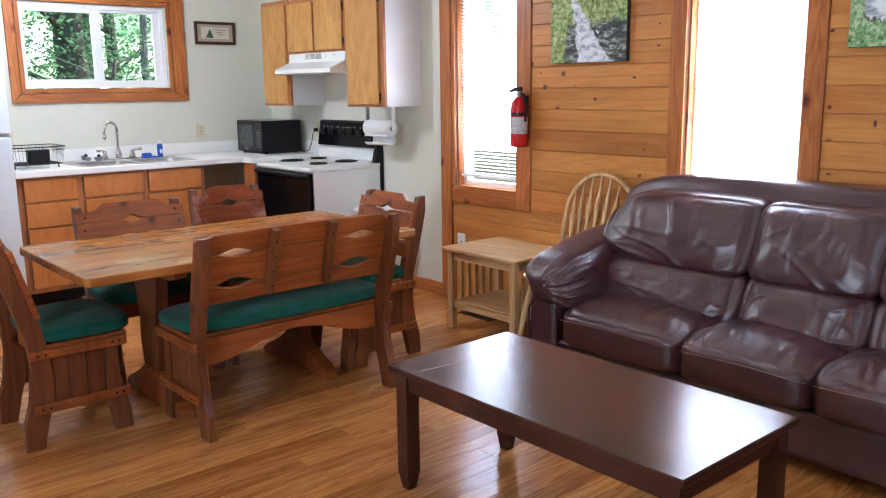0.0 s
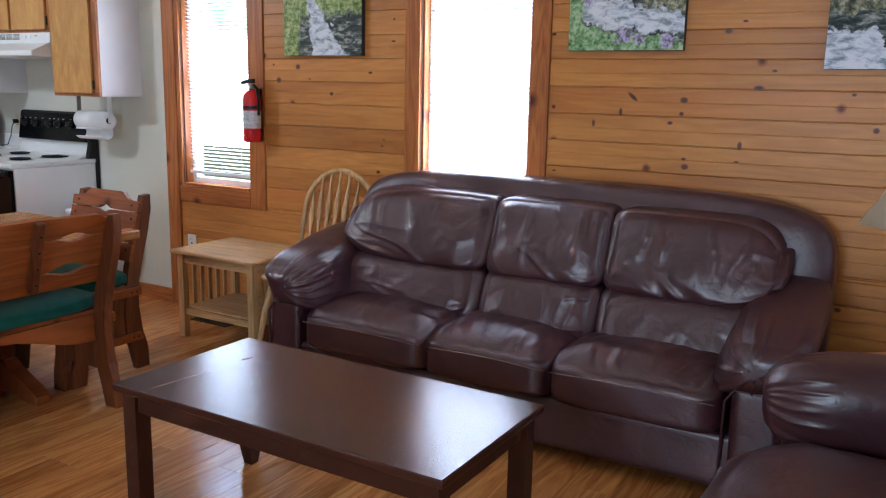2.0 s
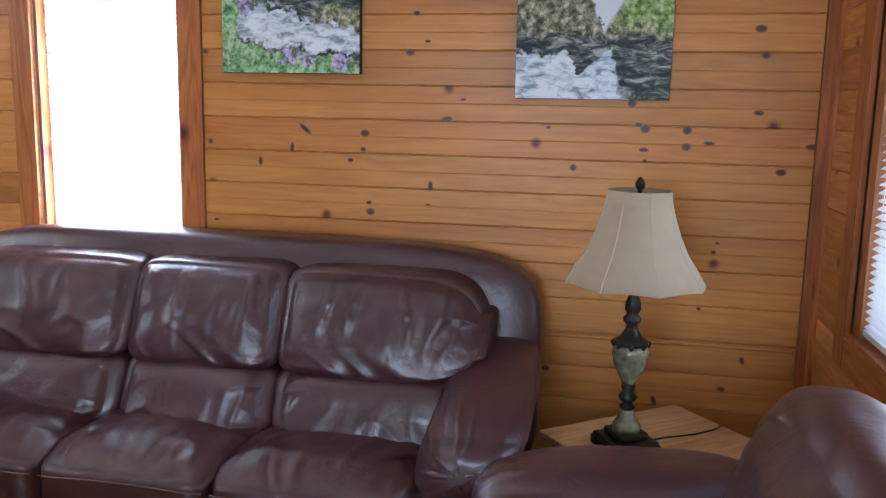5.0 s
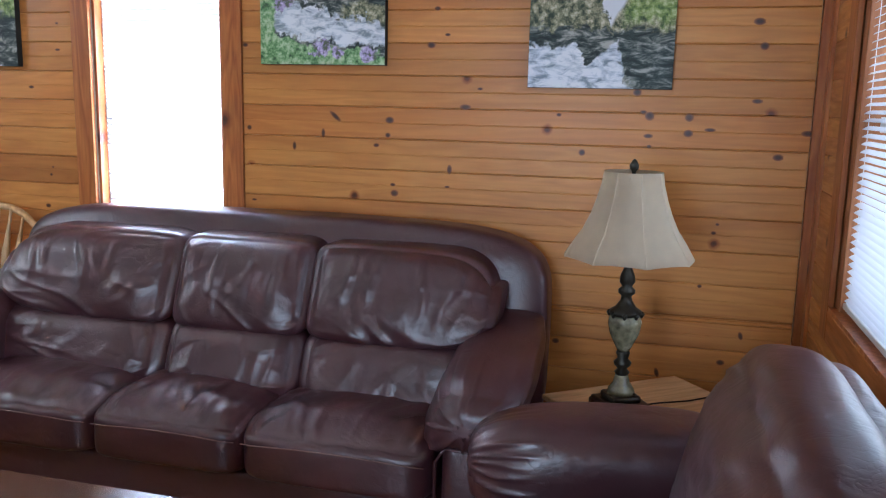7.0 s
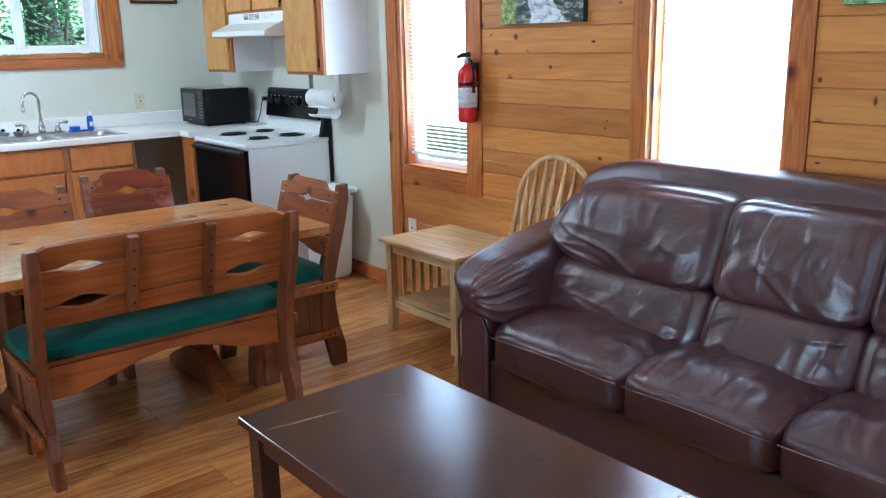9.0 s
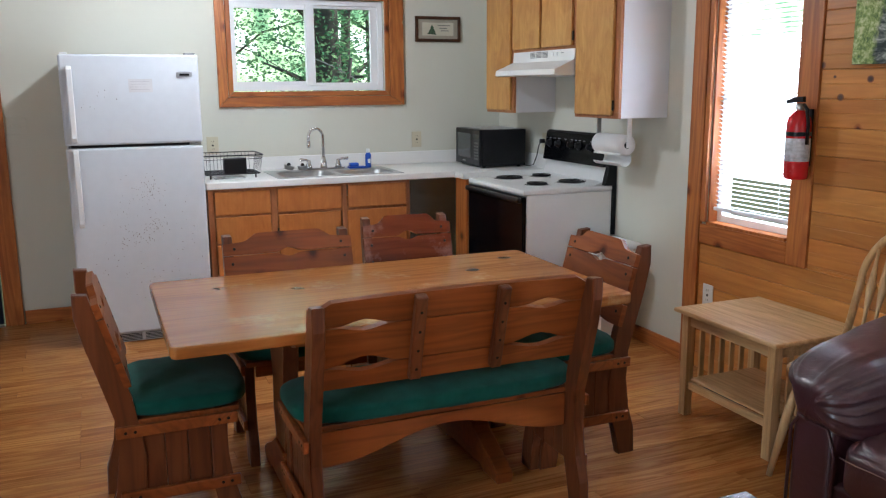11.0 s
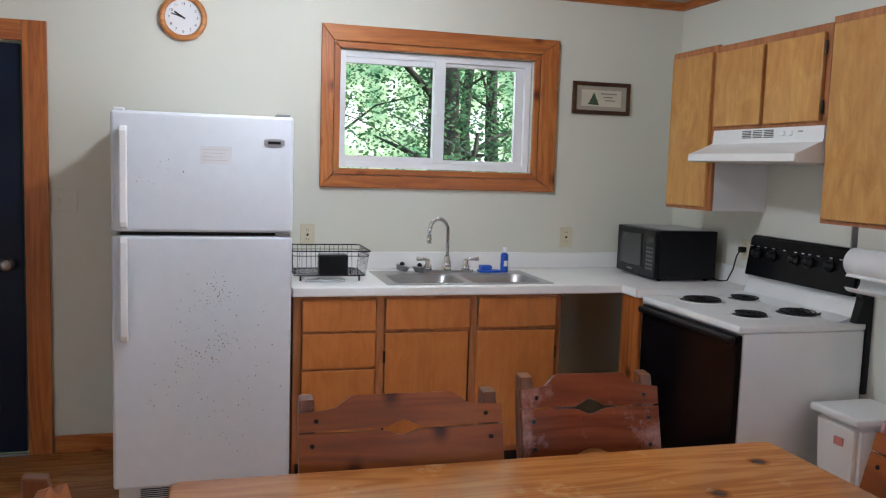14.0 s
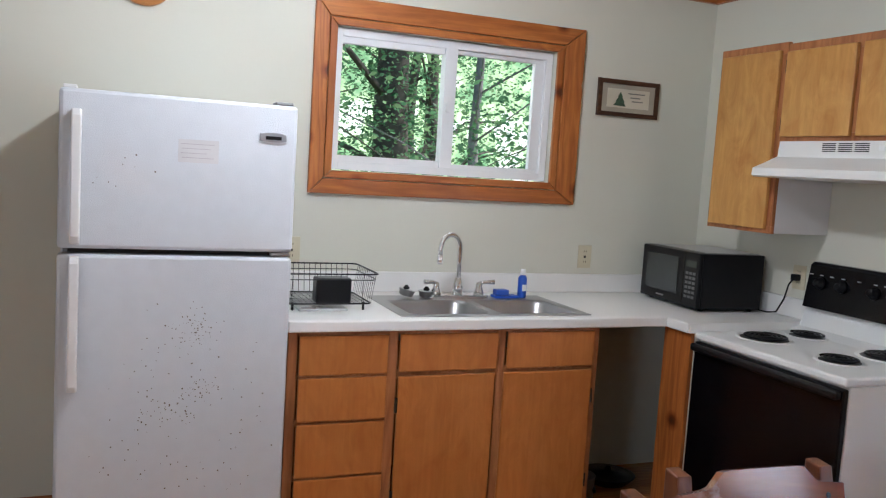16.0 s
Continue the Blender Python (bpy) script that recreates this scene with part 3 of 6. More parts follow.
# entrance door
tp("trim", (1.943, 2.052, NY - 0.024, NY - 0.001, 0.0, 2.14), PINE_T, "knotty pine door casing")
tp("trim", (0.92, 1.027, NY - 0.024, NY - 0.001, 0.0, 2.14), PINE_T, "knotty pine door casing")
tp("trim", (1.029, 1.941, NY - 0.024, NY - 0.001, 2.042, 2.14), PINE_H, "knotty pine door casing")
door = structure(new("door_1"), "closed dark navy entrance door with a blind over its window")
boxpart("door_leaf", (1.04, 1.93, NY + 0.005, NY + 0.05, 0.012, 2.03), NAVY, door, "dark navy painted leaf")
bm = lathe(B(), [(0.032, 0), (0.034, -0.006), (0.02, -0.012), (0.012, -0.03), (0.022, -0.042), (0.03, -0.055), (0.026, -0.07), (0.008, -0.075)], (1.86, NY + 0.004, 0.965), 20, "y")
part("door_handle", bm, STEEL, door, "round steel knob", smooth=True)
boxpart("threshold", (1.03, 1.94, NY - 0.03, NY + 0.003, 0.0, 0.012), STEEL, door, "metal threshold")
blind("door_blind", "x", 1.18, 1.785, 0.97, 2.0, NY - 0.03, "white slatted blind hung on the navy door", tilt=58, material=BLIND)

# shell outside
structure(boxpart("ground", (-80, 90, -80, 120, -0.5, -0.35), plain("forest_floor", (0.09, 0.10, 0.04), 0.95, var=0.4, scale=1.5), bev=0), "leafy forest floor")

# boards
def board_wall(parent, axis, at, thick, a, b2, holes, z1, face, mat):
    """Beaded boards laid level, each with a groove along its middle."""
    h = 0.1235
    k0 = 1.445 - 12 * h
    z = k0
    cache = {}
    rows = []
    while z < z1:
        q = [max(z, 0.0), min(z + h, z1)]
        q[1:1] = sorted({e for hole in holes for e in hole[2:] if q[0] + 0.004 < e < q[1] - 0.004})
        rows += list(zip(q, q[1:]))
        z += h
    for lo, hi in rows:
        if hi - lo < 0.004:
            continue
        spans = [(a, b2)]
        for p, q, r0, r1 in holes:
            if r0 < hi - 0.002 and r1 > lo + 0.002:
                spans = [s for u, v in spans for s in ((u, min(v, p)), (max(u, q), v)) if s[1] - s[0] > 0.01]
        for u, v in spans:
            cuts = [u, v]
            for c0, c1 in zip(cuts, cuts[1:]):
                L = round(c1 - c0 - 0.001, 4)
                key = (L, round(hi - lo, 4))
                if key not in cache:
                    m = (hi - lo)
                    t = thick
                    n = [(0, 0), (t - 0.004, 0.0), (t, 0.004)]
                    if m > 0.1:
                        n += [(t, m / 2 - 0.0028), (t - 0.0013, m / 2), (t, m / 2 + 0.0028)]
                    n += [(t, m - 0.004), (t - 0.0035, m - 0.0006), (0, m - 0.0008)]
                    bm = B()
                    if axis == "y":
                        outline(bm, [(-p, q) for p, q in n], 0, L, "y")
                    else:
                        outline(bm, [(face * p, q) for p, q in n], 0, L, "x")
                    bmesh.ops.recalc_face_normals(bm, faces=bm.faces)
                    me = bpy.data.meshes.new("board")
                    bm.to_mesh(me)
                    bm.free()
                    me.materials.append(mat)
                    cache[key] = me
                o = new("board", cache[key])
                o.location = (at, c0, lo) if axis == "y" else (c0, at, lo)
                o.parent = parent


def floor_boards(parent):
    w = 0.083
    y = SY
    cache = {}
    k = 0
    rest = B()
    while y < NY - 0.001:
        ww = min(w, NY - y)
        x = WX
        near = 2.2 < y < 7.6
        while x < EX - 0.001:
            L = min(round(random.choice((0.9, 1.2, 1.5, 1.8, 2.1)) + (0.3 if x == WX and k % 2 else 0), 3), EX - x)
            if EX - x - L < 0.3:
                L = EX - x
            L = round(L, 3)
            d = 0.0006 * random.random()
            if x + L > 2.2 and 2.3 < y < 7.3:
                key = (L, round(ww, 4))
                if key not in cache:
                    bm = box(B(), 0.0004, L - 0.0004, 0.0004, ww - 0.0004, -0.006, 0)
                    top = [e for e in bm.edges if all(v.co.z > -0.001 for v in e.verts)]
                    bmesh.ops.bevel(bm, geom=top, offset=0.0009, segments=1, affect="EDGES")
                    me = bpy.data.meshes.new("floorboard")
                    bm.to_mesh(me)
                    bm.free()
                    me.materials.append(FLOORWOOD)
                    cache[key] = me
                o = new("floorboard", cache[key])
                o.location = (x, y, -d)
                o.parent = parent
            else:
                box(rest, x + 0.0005, x + L - 0.0005, y + 0.0005, y + ww - 0.0005, -0.006, -d)
            x += L
        y += w
        k += 1
    part("floorboards", rest, FLOORWOOD, parent, kind="stuff")

# ---- ranch dining set ----
def bump_at(x, c, half, h):
    return h * (1 + math.cos(math.pi * (x - c) / half)) / 2 if abs(x - c) < half else 0.0


def plank(x0, x1, lo, hi, y0, y1, tilt_m):
    """A plank whose lower and upper edges are functions of x, tilted with the backrest."""
    n = 28
    xs = [x0 + (x1 - x0) * i / n for i in range(n + 1)]
    pts = [(x, lo(x)) for x in xs] + [(x, hi(x)) for x in reversed(xs)]
    bm = outline(B(), pts, y0, y1, "y")
    bm.transform(tilt_m)
    return bm


POST = [(-0.045, 0.0), (0.03, 0.0), (0.045, 0.10), (0.085, 0.20), (0.092, 0.30), (0.075, 0.42), (0.058, 0.52), (0.018, 0.66), (-0.03, 0.80), (-0.05, 0.872),
        (-0.095, 0.876), (-0.095, 0.80), (-0.07, 0.70), (-0.03, 0.56), (0.0, 0.45), (0.012, 0.33), (-0.005, 0.2), (-0.04, 0.11)]
FRONT = [(0.325, 0.0), (0.40, 0.0), (0.395, 0.09), (0.365, 0.17), (0.352, 0.27), (0.36, 0.42), (0.30, 0.42), (0.30, 0.155), (0.318, 0.10)]


def ranch_seat(name, w, label, category, m, group="", bench=False):
    """A ranch chair or bench; its back along x, its front toward +y."""
    t = thing(name, label, category, None, group)
    h = w / 2
    for s in (-1, 1):
        a, b2 = sorted((s * h, s * (h - 0.04)))
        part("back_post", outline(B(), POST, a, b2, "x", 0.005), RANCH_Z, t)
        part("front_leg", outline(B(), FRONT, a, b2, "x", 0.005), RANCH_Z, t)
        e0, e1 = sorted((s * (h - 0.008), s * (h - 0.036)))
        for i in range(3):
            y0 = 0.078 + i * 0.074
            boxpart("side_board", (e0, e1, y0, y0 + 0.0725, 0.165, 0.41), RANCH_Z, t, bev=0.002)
        for z0 in (0.385, 0.155):
            f0, f1 = sorted((s * (h + 0.001), s * (h + 0.019)))
            r = part("side_rail", box(B(), f0, f1, 0.0, 0.392, z0, z0 + 0.04, 0.004), RANCH, t)
            for yy in (0.03, 0.06, 0.33, 0.36):
                part("peg", lathe(B(), [(0.006, s * (h + 0.0185)), (0.005, s * (h + 0.0205))], (0, yy, z0 + 0.02), 8, "x"), BLACK, r)
    arch = (lambda x: 0.30 + bump_at(x, 0, h - 0.07, 0.085)) if bench else (lambda x: 0.36)
    part("seat_apron", plank(-h + 0.046, h - 0.046, arch, lambda x: 0.42, 0.33, 0.352, Matrix.Identity(4)), RANCH, t)
    part("rear_apron", plank(-h + 0.046, h - 0.046, arch, lambda x: 0.42, 0.062, 0.084, Matrix.Identity(4)), RANCH, t)
    boxpart("seat_board", (-h + 0.002, h - 0.002, 0.07, 0.40, 0.421, 0.439), RANCH, t)

    def puff(u, v, q, p):
        p.z += 0.012 * (1 - u * u) * (1 - v * v) * (1 if q > 0 else 0)
        p.z += 0.003 * noise.noise(p * 14)
        return p
    part("seat_cushion", soft(B(), (0, 0.235, 0.474), (h + 0.025, 0.205, 0.036), 4.5, 14, puff), GREEN, t, "dark green fabric cushion", smooth=True)
    # backrest planks, tilted
    tm = Matrix.Translation((0, 0.06, 0.47)) @ Matrix.Rotation(radians(15.5), 4, "X") @ Matrix.Translation((0, 0, -0.47))
    y0, y1 = 0.002, 0.024
    xx = h + (-0.002 if bench else 0.006)
    if bench:
        eyes = [(-0.64 * h, 0.09, 0.026), (0.64 * h, 0.09, 0.026)]
        low = [(-0.62 * h, 0.12, 0.034), (0.62 * h, 0.12, 0.034)]
        top = lambda x: 0.885 + 0.012 * math.cos(x / h * 1.4) - (0.02 if abs(x) > h - 0.05 else 0)
        za, zb, zc = 0.80, 0.655, 0.575
    else:
        eyes = [(0.0, 0.06, 0.026)]
        low = [(0.0, 0.12, 0.045)]
        def top(x):
            u = abs(x) / h
            return 0.895 if u < 0.5 else 0.895 - 0.035 * min(1, (u - 0.5) / 0.18) - 0.02 * max(0, u - 0.68)
        za, zb, zc = 0.80, 0.645, 0.555
    up = lambda es: (lambda x: sum(bump_at(x, c, r, q) for c, r, q in es))
    e_, l_ = up(eyes), up(low)
    part("back_plank", plank(-xx, xx, lambda x: za + 0.003 + e_(x) * 0.8, top, y0, y1, tm), RANCH, t)
    part("back_plank", plank(-xx, xx, lambda x: zb + 0.003 + l_(x) * 0.9, lambda x: za - 0.002 - e_(x) * 0.6, y0, y1, tm), RANCH, t)
    part("back_plank", plank(-xx, xx, lambda x: zc + (0 if bench else bump_at(x, 0, h * 0.8, 0.03)), lambda x: zb - 0.002 - l_(x) * (0.6 if bench else 0.5), y0, y1, tm), RANCH, t)
    for s in (-1, 1):
        for zz in (0.83, 0.765, 0.69, 0.61):
            bm = lathe(B(), [(0.007, y1 - 0.001), (0.006, y1 + 0.002)], (s * (h - 0.03 - (0.012 if zz > 0.8 else 0)), 0, zz), 8, "y")
            bm.transform(tm)
            part("peg", bm, BLACK, t)
    if bench:
        for bx_ in (-0.29 * h, 0.29 * h):
            bm = box(B(), bx_ - 0.02, bx_ + 0.02, y0 - 0.032, y0 - 0.001, 0.59, 0.895, 0.006)
            bm.transform(tm)
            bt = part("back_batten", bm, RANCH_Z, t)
            for zz in (0.84, 0.77, 0.70, 0.63):
                bm = lathe(B(), [(0.006, y0 - 0.0295), (0.005, y0 - 0.033)], (bx_, 0, zz), 8, "y")
                bm.transform(tm)
                part("peg", bm, BLACK, bt)
    t.matrix_world = m
    return t


G = "ranch chairs and bench round the dining table"
ranch_seat("dining_bench", 1.0, "dark-stained rustic pine bench with a long green cushion", "bench", pose(3.60, 4.53, 0, 0, 0, 0), bench=True)
ranch_seat("dining_chair", 0.45, "dark-stained pine chair with a green cushion beside the refrigerator", "chair", pose(2.545, 5.125, 0, 0, 0, -90), G)
ranch_seat("dining_chair", 0.49, "dark-stained pine chair with a green cushion beside the trash can", "chair", pose(4.50, 5.085, 0, 0, 0, 90), G)
ranch_seat("dining_chair", 0.56, "wide rustic pine chair with a green cushion, backed towards the sink", "chair", pose(3.32, 5.73, 0, 0, 0, 180), G)
shiny_chair = ranch_seat("dining_chair", 0.435, "rustic pine chair with a shiny worn back, backed towards the stove", "chair", pose(3.88, 5.73, 0.0, 0, 0, 177) @ Matrix.Diagonal((0.95, 1, 1.04, 1)), G)

RED_WOOD = wood("glossy_reddish_pine", (0.09, 0.018, 0.007), (0.18, 0.040, 0.015), (0.26, 0.07, 0.026), "X", 0.14, knots=3.0, vary=0.05, knot_cut=0.8, contrast=0.4, streak=0.4, wear=(0.5, 0.3, 0.25))
for o in shiny_chair.children:
    if o.name.startswith("back_plank"):
        o.data.materials[0] = RED_WOOD

table = thing("dining_table", "rustic pine trestle dining table with a worn varnished top", "table")
tx0, tx1, ty0, ty1 = 2.715, 4.378, 4.645, 5.588
def corner_cut(x0, x1, y0, y1, r):
    pts = []
    for cx, cy, a0 in ((x1 - r, y1 - r, 0), (x0 + r, y1 - r, 90), (x0 + r, y0 + r, 180), (x1 - r, y0 + r, 270)):
        for i in range(5):
            a = radians(a0 + 22.5 * i)
            pts.append((cx + r * math.cos(a), cy + r * math.sin(a)))
    return pts
part("tabletop", outline(B(), corner_cut(tx0, tx1, ty0, ty1, 0.03), 0.705, 0.745, "z", 0.007), TABLETOP, table, "worn varnished pine top")
for tx in (3.15, 3.92):
    foot = [(4.80, 0.0), (4.93, 0.0), (4.95, 0.025), (5.28, 0.025), (5.30, 0.0), (5.43, 0.0), (5.435, 0.04), (5.38, 0.075), (5.24, 0.13), (5.20, 0.17), (5.03, 0.17), (4.99, 0.13), (4.85, 0.075), (4.795, 0.04)]
    part("foot", outline(B(), foot, tx - 0.035, tx + 0.035, "x", 0.006), RANCH, table)
    post = [(5.03, 0.171), (5.20, 0.171), (5.225, 0.30), (5.20, 0.42), (5.24, 0.55), (5.26, 0.64), (4.97, 0.64), (4.99, 0.55), (5.03, 0.42), (5.005, 0.30)]
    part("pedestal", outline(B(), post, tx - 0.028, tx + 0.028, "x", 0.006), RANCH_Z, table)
    part("cleat", outline(B(), [(4.75, 0.704), (5.48, 0.704), (5.46, 0.66), (5.40, 0.641), (4.83, 0.641), (4.77, 0.66)], tx - 0.03, tx + 0.03, "x", 0.005), RANCH, table)
boxpart("stretcher", (3.18, 3.89, 5.09, 5.14, 0.30, 0.38), RANCH, table)

# ---- coffee table ----
ct = thing("coffee_table", "espresso brown coffee table with a scuffed glossy top before the sofa", "table")
boxpart("tabletop", (3.43, 4.043, 2.434, 3.667, 0.452, 0.477), COFFEE, ct, bev=0.004)
for x in (3.452, 3.963):
    for y in (2.456, 3.587):
        bm = box(B(), x, x + 0.058, y, y + 0.058, 0.0, 0.4515)
        for v in bm.verts:
            if v.co.z < 0.01:
                v.co.x = x + 0.029 + (v.co.x - x - 0.029) * 0.62
                v.co.y = y + 0.029 + (v.co.y - y - 0.029) * 0.62
        bmesh.ops.bisect_plane(bm, geom=bm.verts[:] + bm.edges[:] + bm.faces[:], plane_co=(0, 0, 0.07), plane_no=(0, 0, 1))
        for v in bm.verts:
            if abs(v.co.z - 0.07) < 0.001:
                v.co.x = x + (0.0 if v.co.x < x + 0.029 else 0.058)
                v.co.y = y + (0.0 if v.co.y < y + 0.029 else 0.058)
        part("leg", bm, COFFEE, ct)
SCUFF = plain("pale_scuff", (0.16, 0.085, 0.06), 0.5, var=0.3, scale=60)
for (xa, ya, _za), (xb, yb_, _zb), wd in ((((3.445, 3.532, 0.478)), ((3.697, 3.499, 0.478)), 0.0035), (((3.825, 3.495, 0.478)), ((3.884, 3.484, 0.478)), 0.005)):
    L = math.hypot(xb - xa, yb_ - ya)
    bm = outline(B(), [(0, 0), (L * 0.3, -wd), (L * 0.8, -wd * 0.6), (L, 0), (L * 0.7, wd * 0.7), (L * 0.2, wd)], 0.0, 0.0002, "z")
    bm.transform(Matrix.Translation((xa, ya, 0.4771)) @ Matrix.Rotation(math.atan2(yb_ - ya, xb - xa), 4, "Z"))
    part("scuff", bm, SCUFF, ct, "pale scuff in the varnish")
for d in ((3.46, 3.48, 2.515, 3.586), (3.993, 4.013, 2.515, 3.586), (3.511, 3.962, 2.466, 2.486), (3.511, 3.962, 3.615, 3.635)):
    boxpart("apron", (*d, 0.385, 0.4515), COFFEE, ct)


# ---- slatted side tables ----
def side_table(label, m, w, d):
    t = thing("side_table", label, "table", None, "pale wooden side tables")
    boxpart("tabletop", (-w / 2, w / 2, -d / 2, d / 2, 0.487, 0.507), LIGHTWOOD, t, bev=0.006)
    lx, ly = w / 2 - 0.05, d / 2 - 0.05
    for sx in (-1, 1):
        for sy in (-1, 1):
            cx, cy = sx * lx, sy * ly
            boxpart("leg", (cx - 0.021, cx + 0.021, cy - 0.021, cy + 0.021, 0, 0.4865), LIGHTWOOD_Z, t)
    for sy in (-1, 1):
        boxpart("apron", (-lx + 0.022, lx - 0.022, sy * ly - 0.009, sy * ly + 0.009, 0.43, 0.4865), LIGHTWOOD, t)
        boxpart("lower_rail", (-lx + 0.022, lx - 0.022, sy * ly - 0.009, sy * ly + 0.009, 0.13, 0.165), LIGHTWOOD, t)
    for sx in (-1, 1):
        boxpart("apron", (sx * lx - 0.009, sx * lx + 0.009, -ly + 0.022, ly - 0.022, 0.43, 0.4865), LIGHTWOOD, t)
        boxpart("lower_rail", (sx * lx - 0.009, sx * lx + 0.009, -ly + 0.022, ly - 0.022, 0.13, 0.165), LIGHTWOOD, t)
    for sy in (-1, 1):
        n = 5
        for i in range(n):
            x = (-lx + 0.022) + (2 * lx - 0.044) * (i + 1) / (n + 1)
            boxpart("slat", (x - 0.013, x + 0.013, sy * ly - 0.006, sy * ly + 0.006, 0.1655, 0.4295), LIGHTWOOD_Z, t, bev=0.002)
    boxpart("shelf", (-lx + 0.01, lx - 0.01, -ly + 0.01, ly - 0.01, 0.166, 0.176), LIGHTWOOD, t)
    t.matrix_world = m
    return t


side_table("pale wooden side table with slatted ends beside the leather sofa", pose(5.205, 4.825, 0), 0.5, 0.63)
side_table("pale wooden side table set cornerwise with a table lamp on it", pose(5.02, 1.40, 0, 0, 0, 39), 0.44, 0.56)

# ---- bow-back chair ----
def windsor(m):
    t = thing("bow_back_chair", "pale wooden bow-back chair between the side table and the leather sofa", "chair")
    pts = [(-0.215, -0.15, 0.46)]
    for i in range(17):
        a = math.pi * i / 16
        pts.append((-0.25 * math.cos(a), -0.15 - 0.11 - 0.02 * math.sin(a), 0.71 + 0.265 * math.sin(a)))
    pts.append((0.215, -0.15, 0.46))
    part("bow", tube(B(), pts, 0.015, 10), LIGHTWOOD_Z, t, smooth=True)
    for i in range(7):
        u = -0.165 + 0.055 * i
        top = 0.71 + 0.265 * math.sqrt(max(0, 1 - (u * 1.12 / 0.235) ** 2))
        n = 9
        p, r = [], []
        for j in range(n):
            s = j / (n - 1)
            p.append((u * (0.9 + 0.22 * s), -0.155 - 0.115 * s, 0.46 + (top - 0.46) * s))
            r.append(0.006 + (0.011 * math.exp(-((s - 0.62) / 0.16) ** 2)))
        part("spindle", tube(B(), p, r, 8), LIGHTWOOD_Z, t, smooth=True)
    def dish(u, v, q, p):
        if q > 0:
            p.z -= 0.012 * (1 - u * u) * (1 - v * v)
        return p
    part("seat", soft(B(), (0, 0.0, 0.445), (0.225, 0.21, 0.02), 3.2, 12, dish), LIGHTWOOD, t, smooth=True)
    for sx in (-1, 1):
        for sy in (-1, 1):
            part("leg", tube(B(), [(sx * 0.14, sy * 0.13, 0.43), (sx * 0.17, sy * 0.16, 0.25), (sx * 0.2, sy * 0.2, 0.0)], [0.013, 0.019, 0.011], 10), LIGHTWOOD_Z, t, smooth=True)
        part("stretcher", tube(B(), [(sx * 0.177, -0.16, 0.2), (sx * 0.177, 0.16, 0.2)], [0.009, 0.009], 8), LIGHTWOOD, t, smooth=True)
    part("stretcher", tube(B(), [(-0.177, 0, 0.2), (0.177, 0, 0.2)], [0.009, 0.009], 8), LIGHTWOOD, t, smooth=True)
    t.matrix_world = m
    return t


windsor(pose(5.10, 4.245, -0.0, 0, 0, 90))

# ---- leather seating ----
def wrinkle(p, a=0.006, f=9.0, seed=0.0):
    q = Vector((p.x * f + seed, p.y * f, p.z * f))
    return a * 1.2 * noise.noise(q * 0.8) + a * 0.25 * noise.noise(q * 2.3)


def crease(a, b2, seed):
    """0 to 1: sharp irregular ridges that run along b2."""
    q = Vector((a + 0.8 * noise.noise(Vector((a * 0.7, b2 * 1.5, seed + 4.2))), b2, seed))
    return max(0.0, 1 - abs(noise.noise(q)) * 3.2) ** 1.6 * (0.5 + 0.5 * noise.noise(q * 0.6 + Vector((9, 2, 5)))) * 1.6


def cushion(name, c, hs, parent, k=5, n=26, dome=0.03, axis=2, pinch=0.0, seed=0.0, label="", amp=0.0035, fn2=None):
    """A stuffed leather cushion that domes along one axis, with folds that run in from its seams."""
    def fn(u, v, w, p):
        q = (u, v, w)
        o = [q[i] for i in range(3) if i != axis]
        d = dome * (1 - o[0] ** 2) * (1 - o[1] ** 2)
        if q[axis] > 0:
            p[axis] += d
        edge = max(abs(o[0]), abs(o[1]))
        ang = math.atan2(o[1], o[0])
        fold = math.sin(ang * 17 + seed * 3 + 2.0 * noise.noise(Vector((ang * 2, seed, 0)))) * max(0.0, edge - 0.6) * pinch * 1.3
        p[axis] += fold * 0.5 if q[axis] > 0 else 0
        if q[axis] > 0 and pinch:
            m2 = 1 - edge ** 8
            p[axis] += pinch * 2.0 * m2 * (crease((o[1] * 2 + o[0]) * 1.5, o[0] * 0.8 - o[1] * 0.3, seed + 1.7) * max(0.0, abs(o[1]) - 0.15) + crease(o[1] * 4.5, o[0] * 0.9, seed + 5.5) * max(0.0, -o[0] + 0.1))
        nrm = Vector((u, v, w)).normalized()
        p = p + nrm * wrinkle(p, amp, 8.0, seed)
        if fn2:
            p = fn2(u, v, w, p)
        return p
    return part(name, soft(B(), c, hs, k, n, fn), LEATHER, parent, label, smooth=True)


STITCH = plain("tan_stitching", (0.20, 0.12, 0.10), 0.7)


def seam(pts, parent, r=0.004, stitched=False):
    return part("stitching" if stitched else "piping", tube(B(), pts, r, 6), STITCH if stitched else LEATHER, parent, "pale stitched seam" if stitched else "", smooth=True)


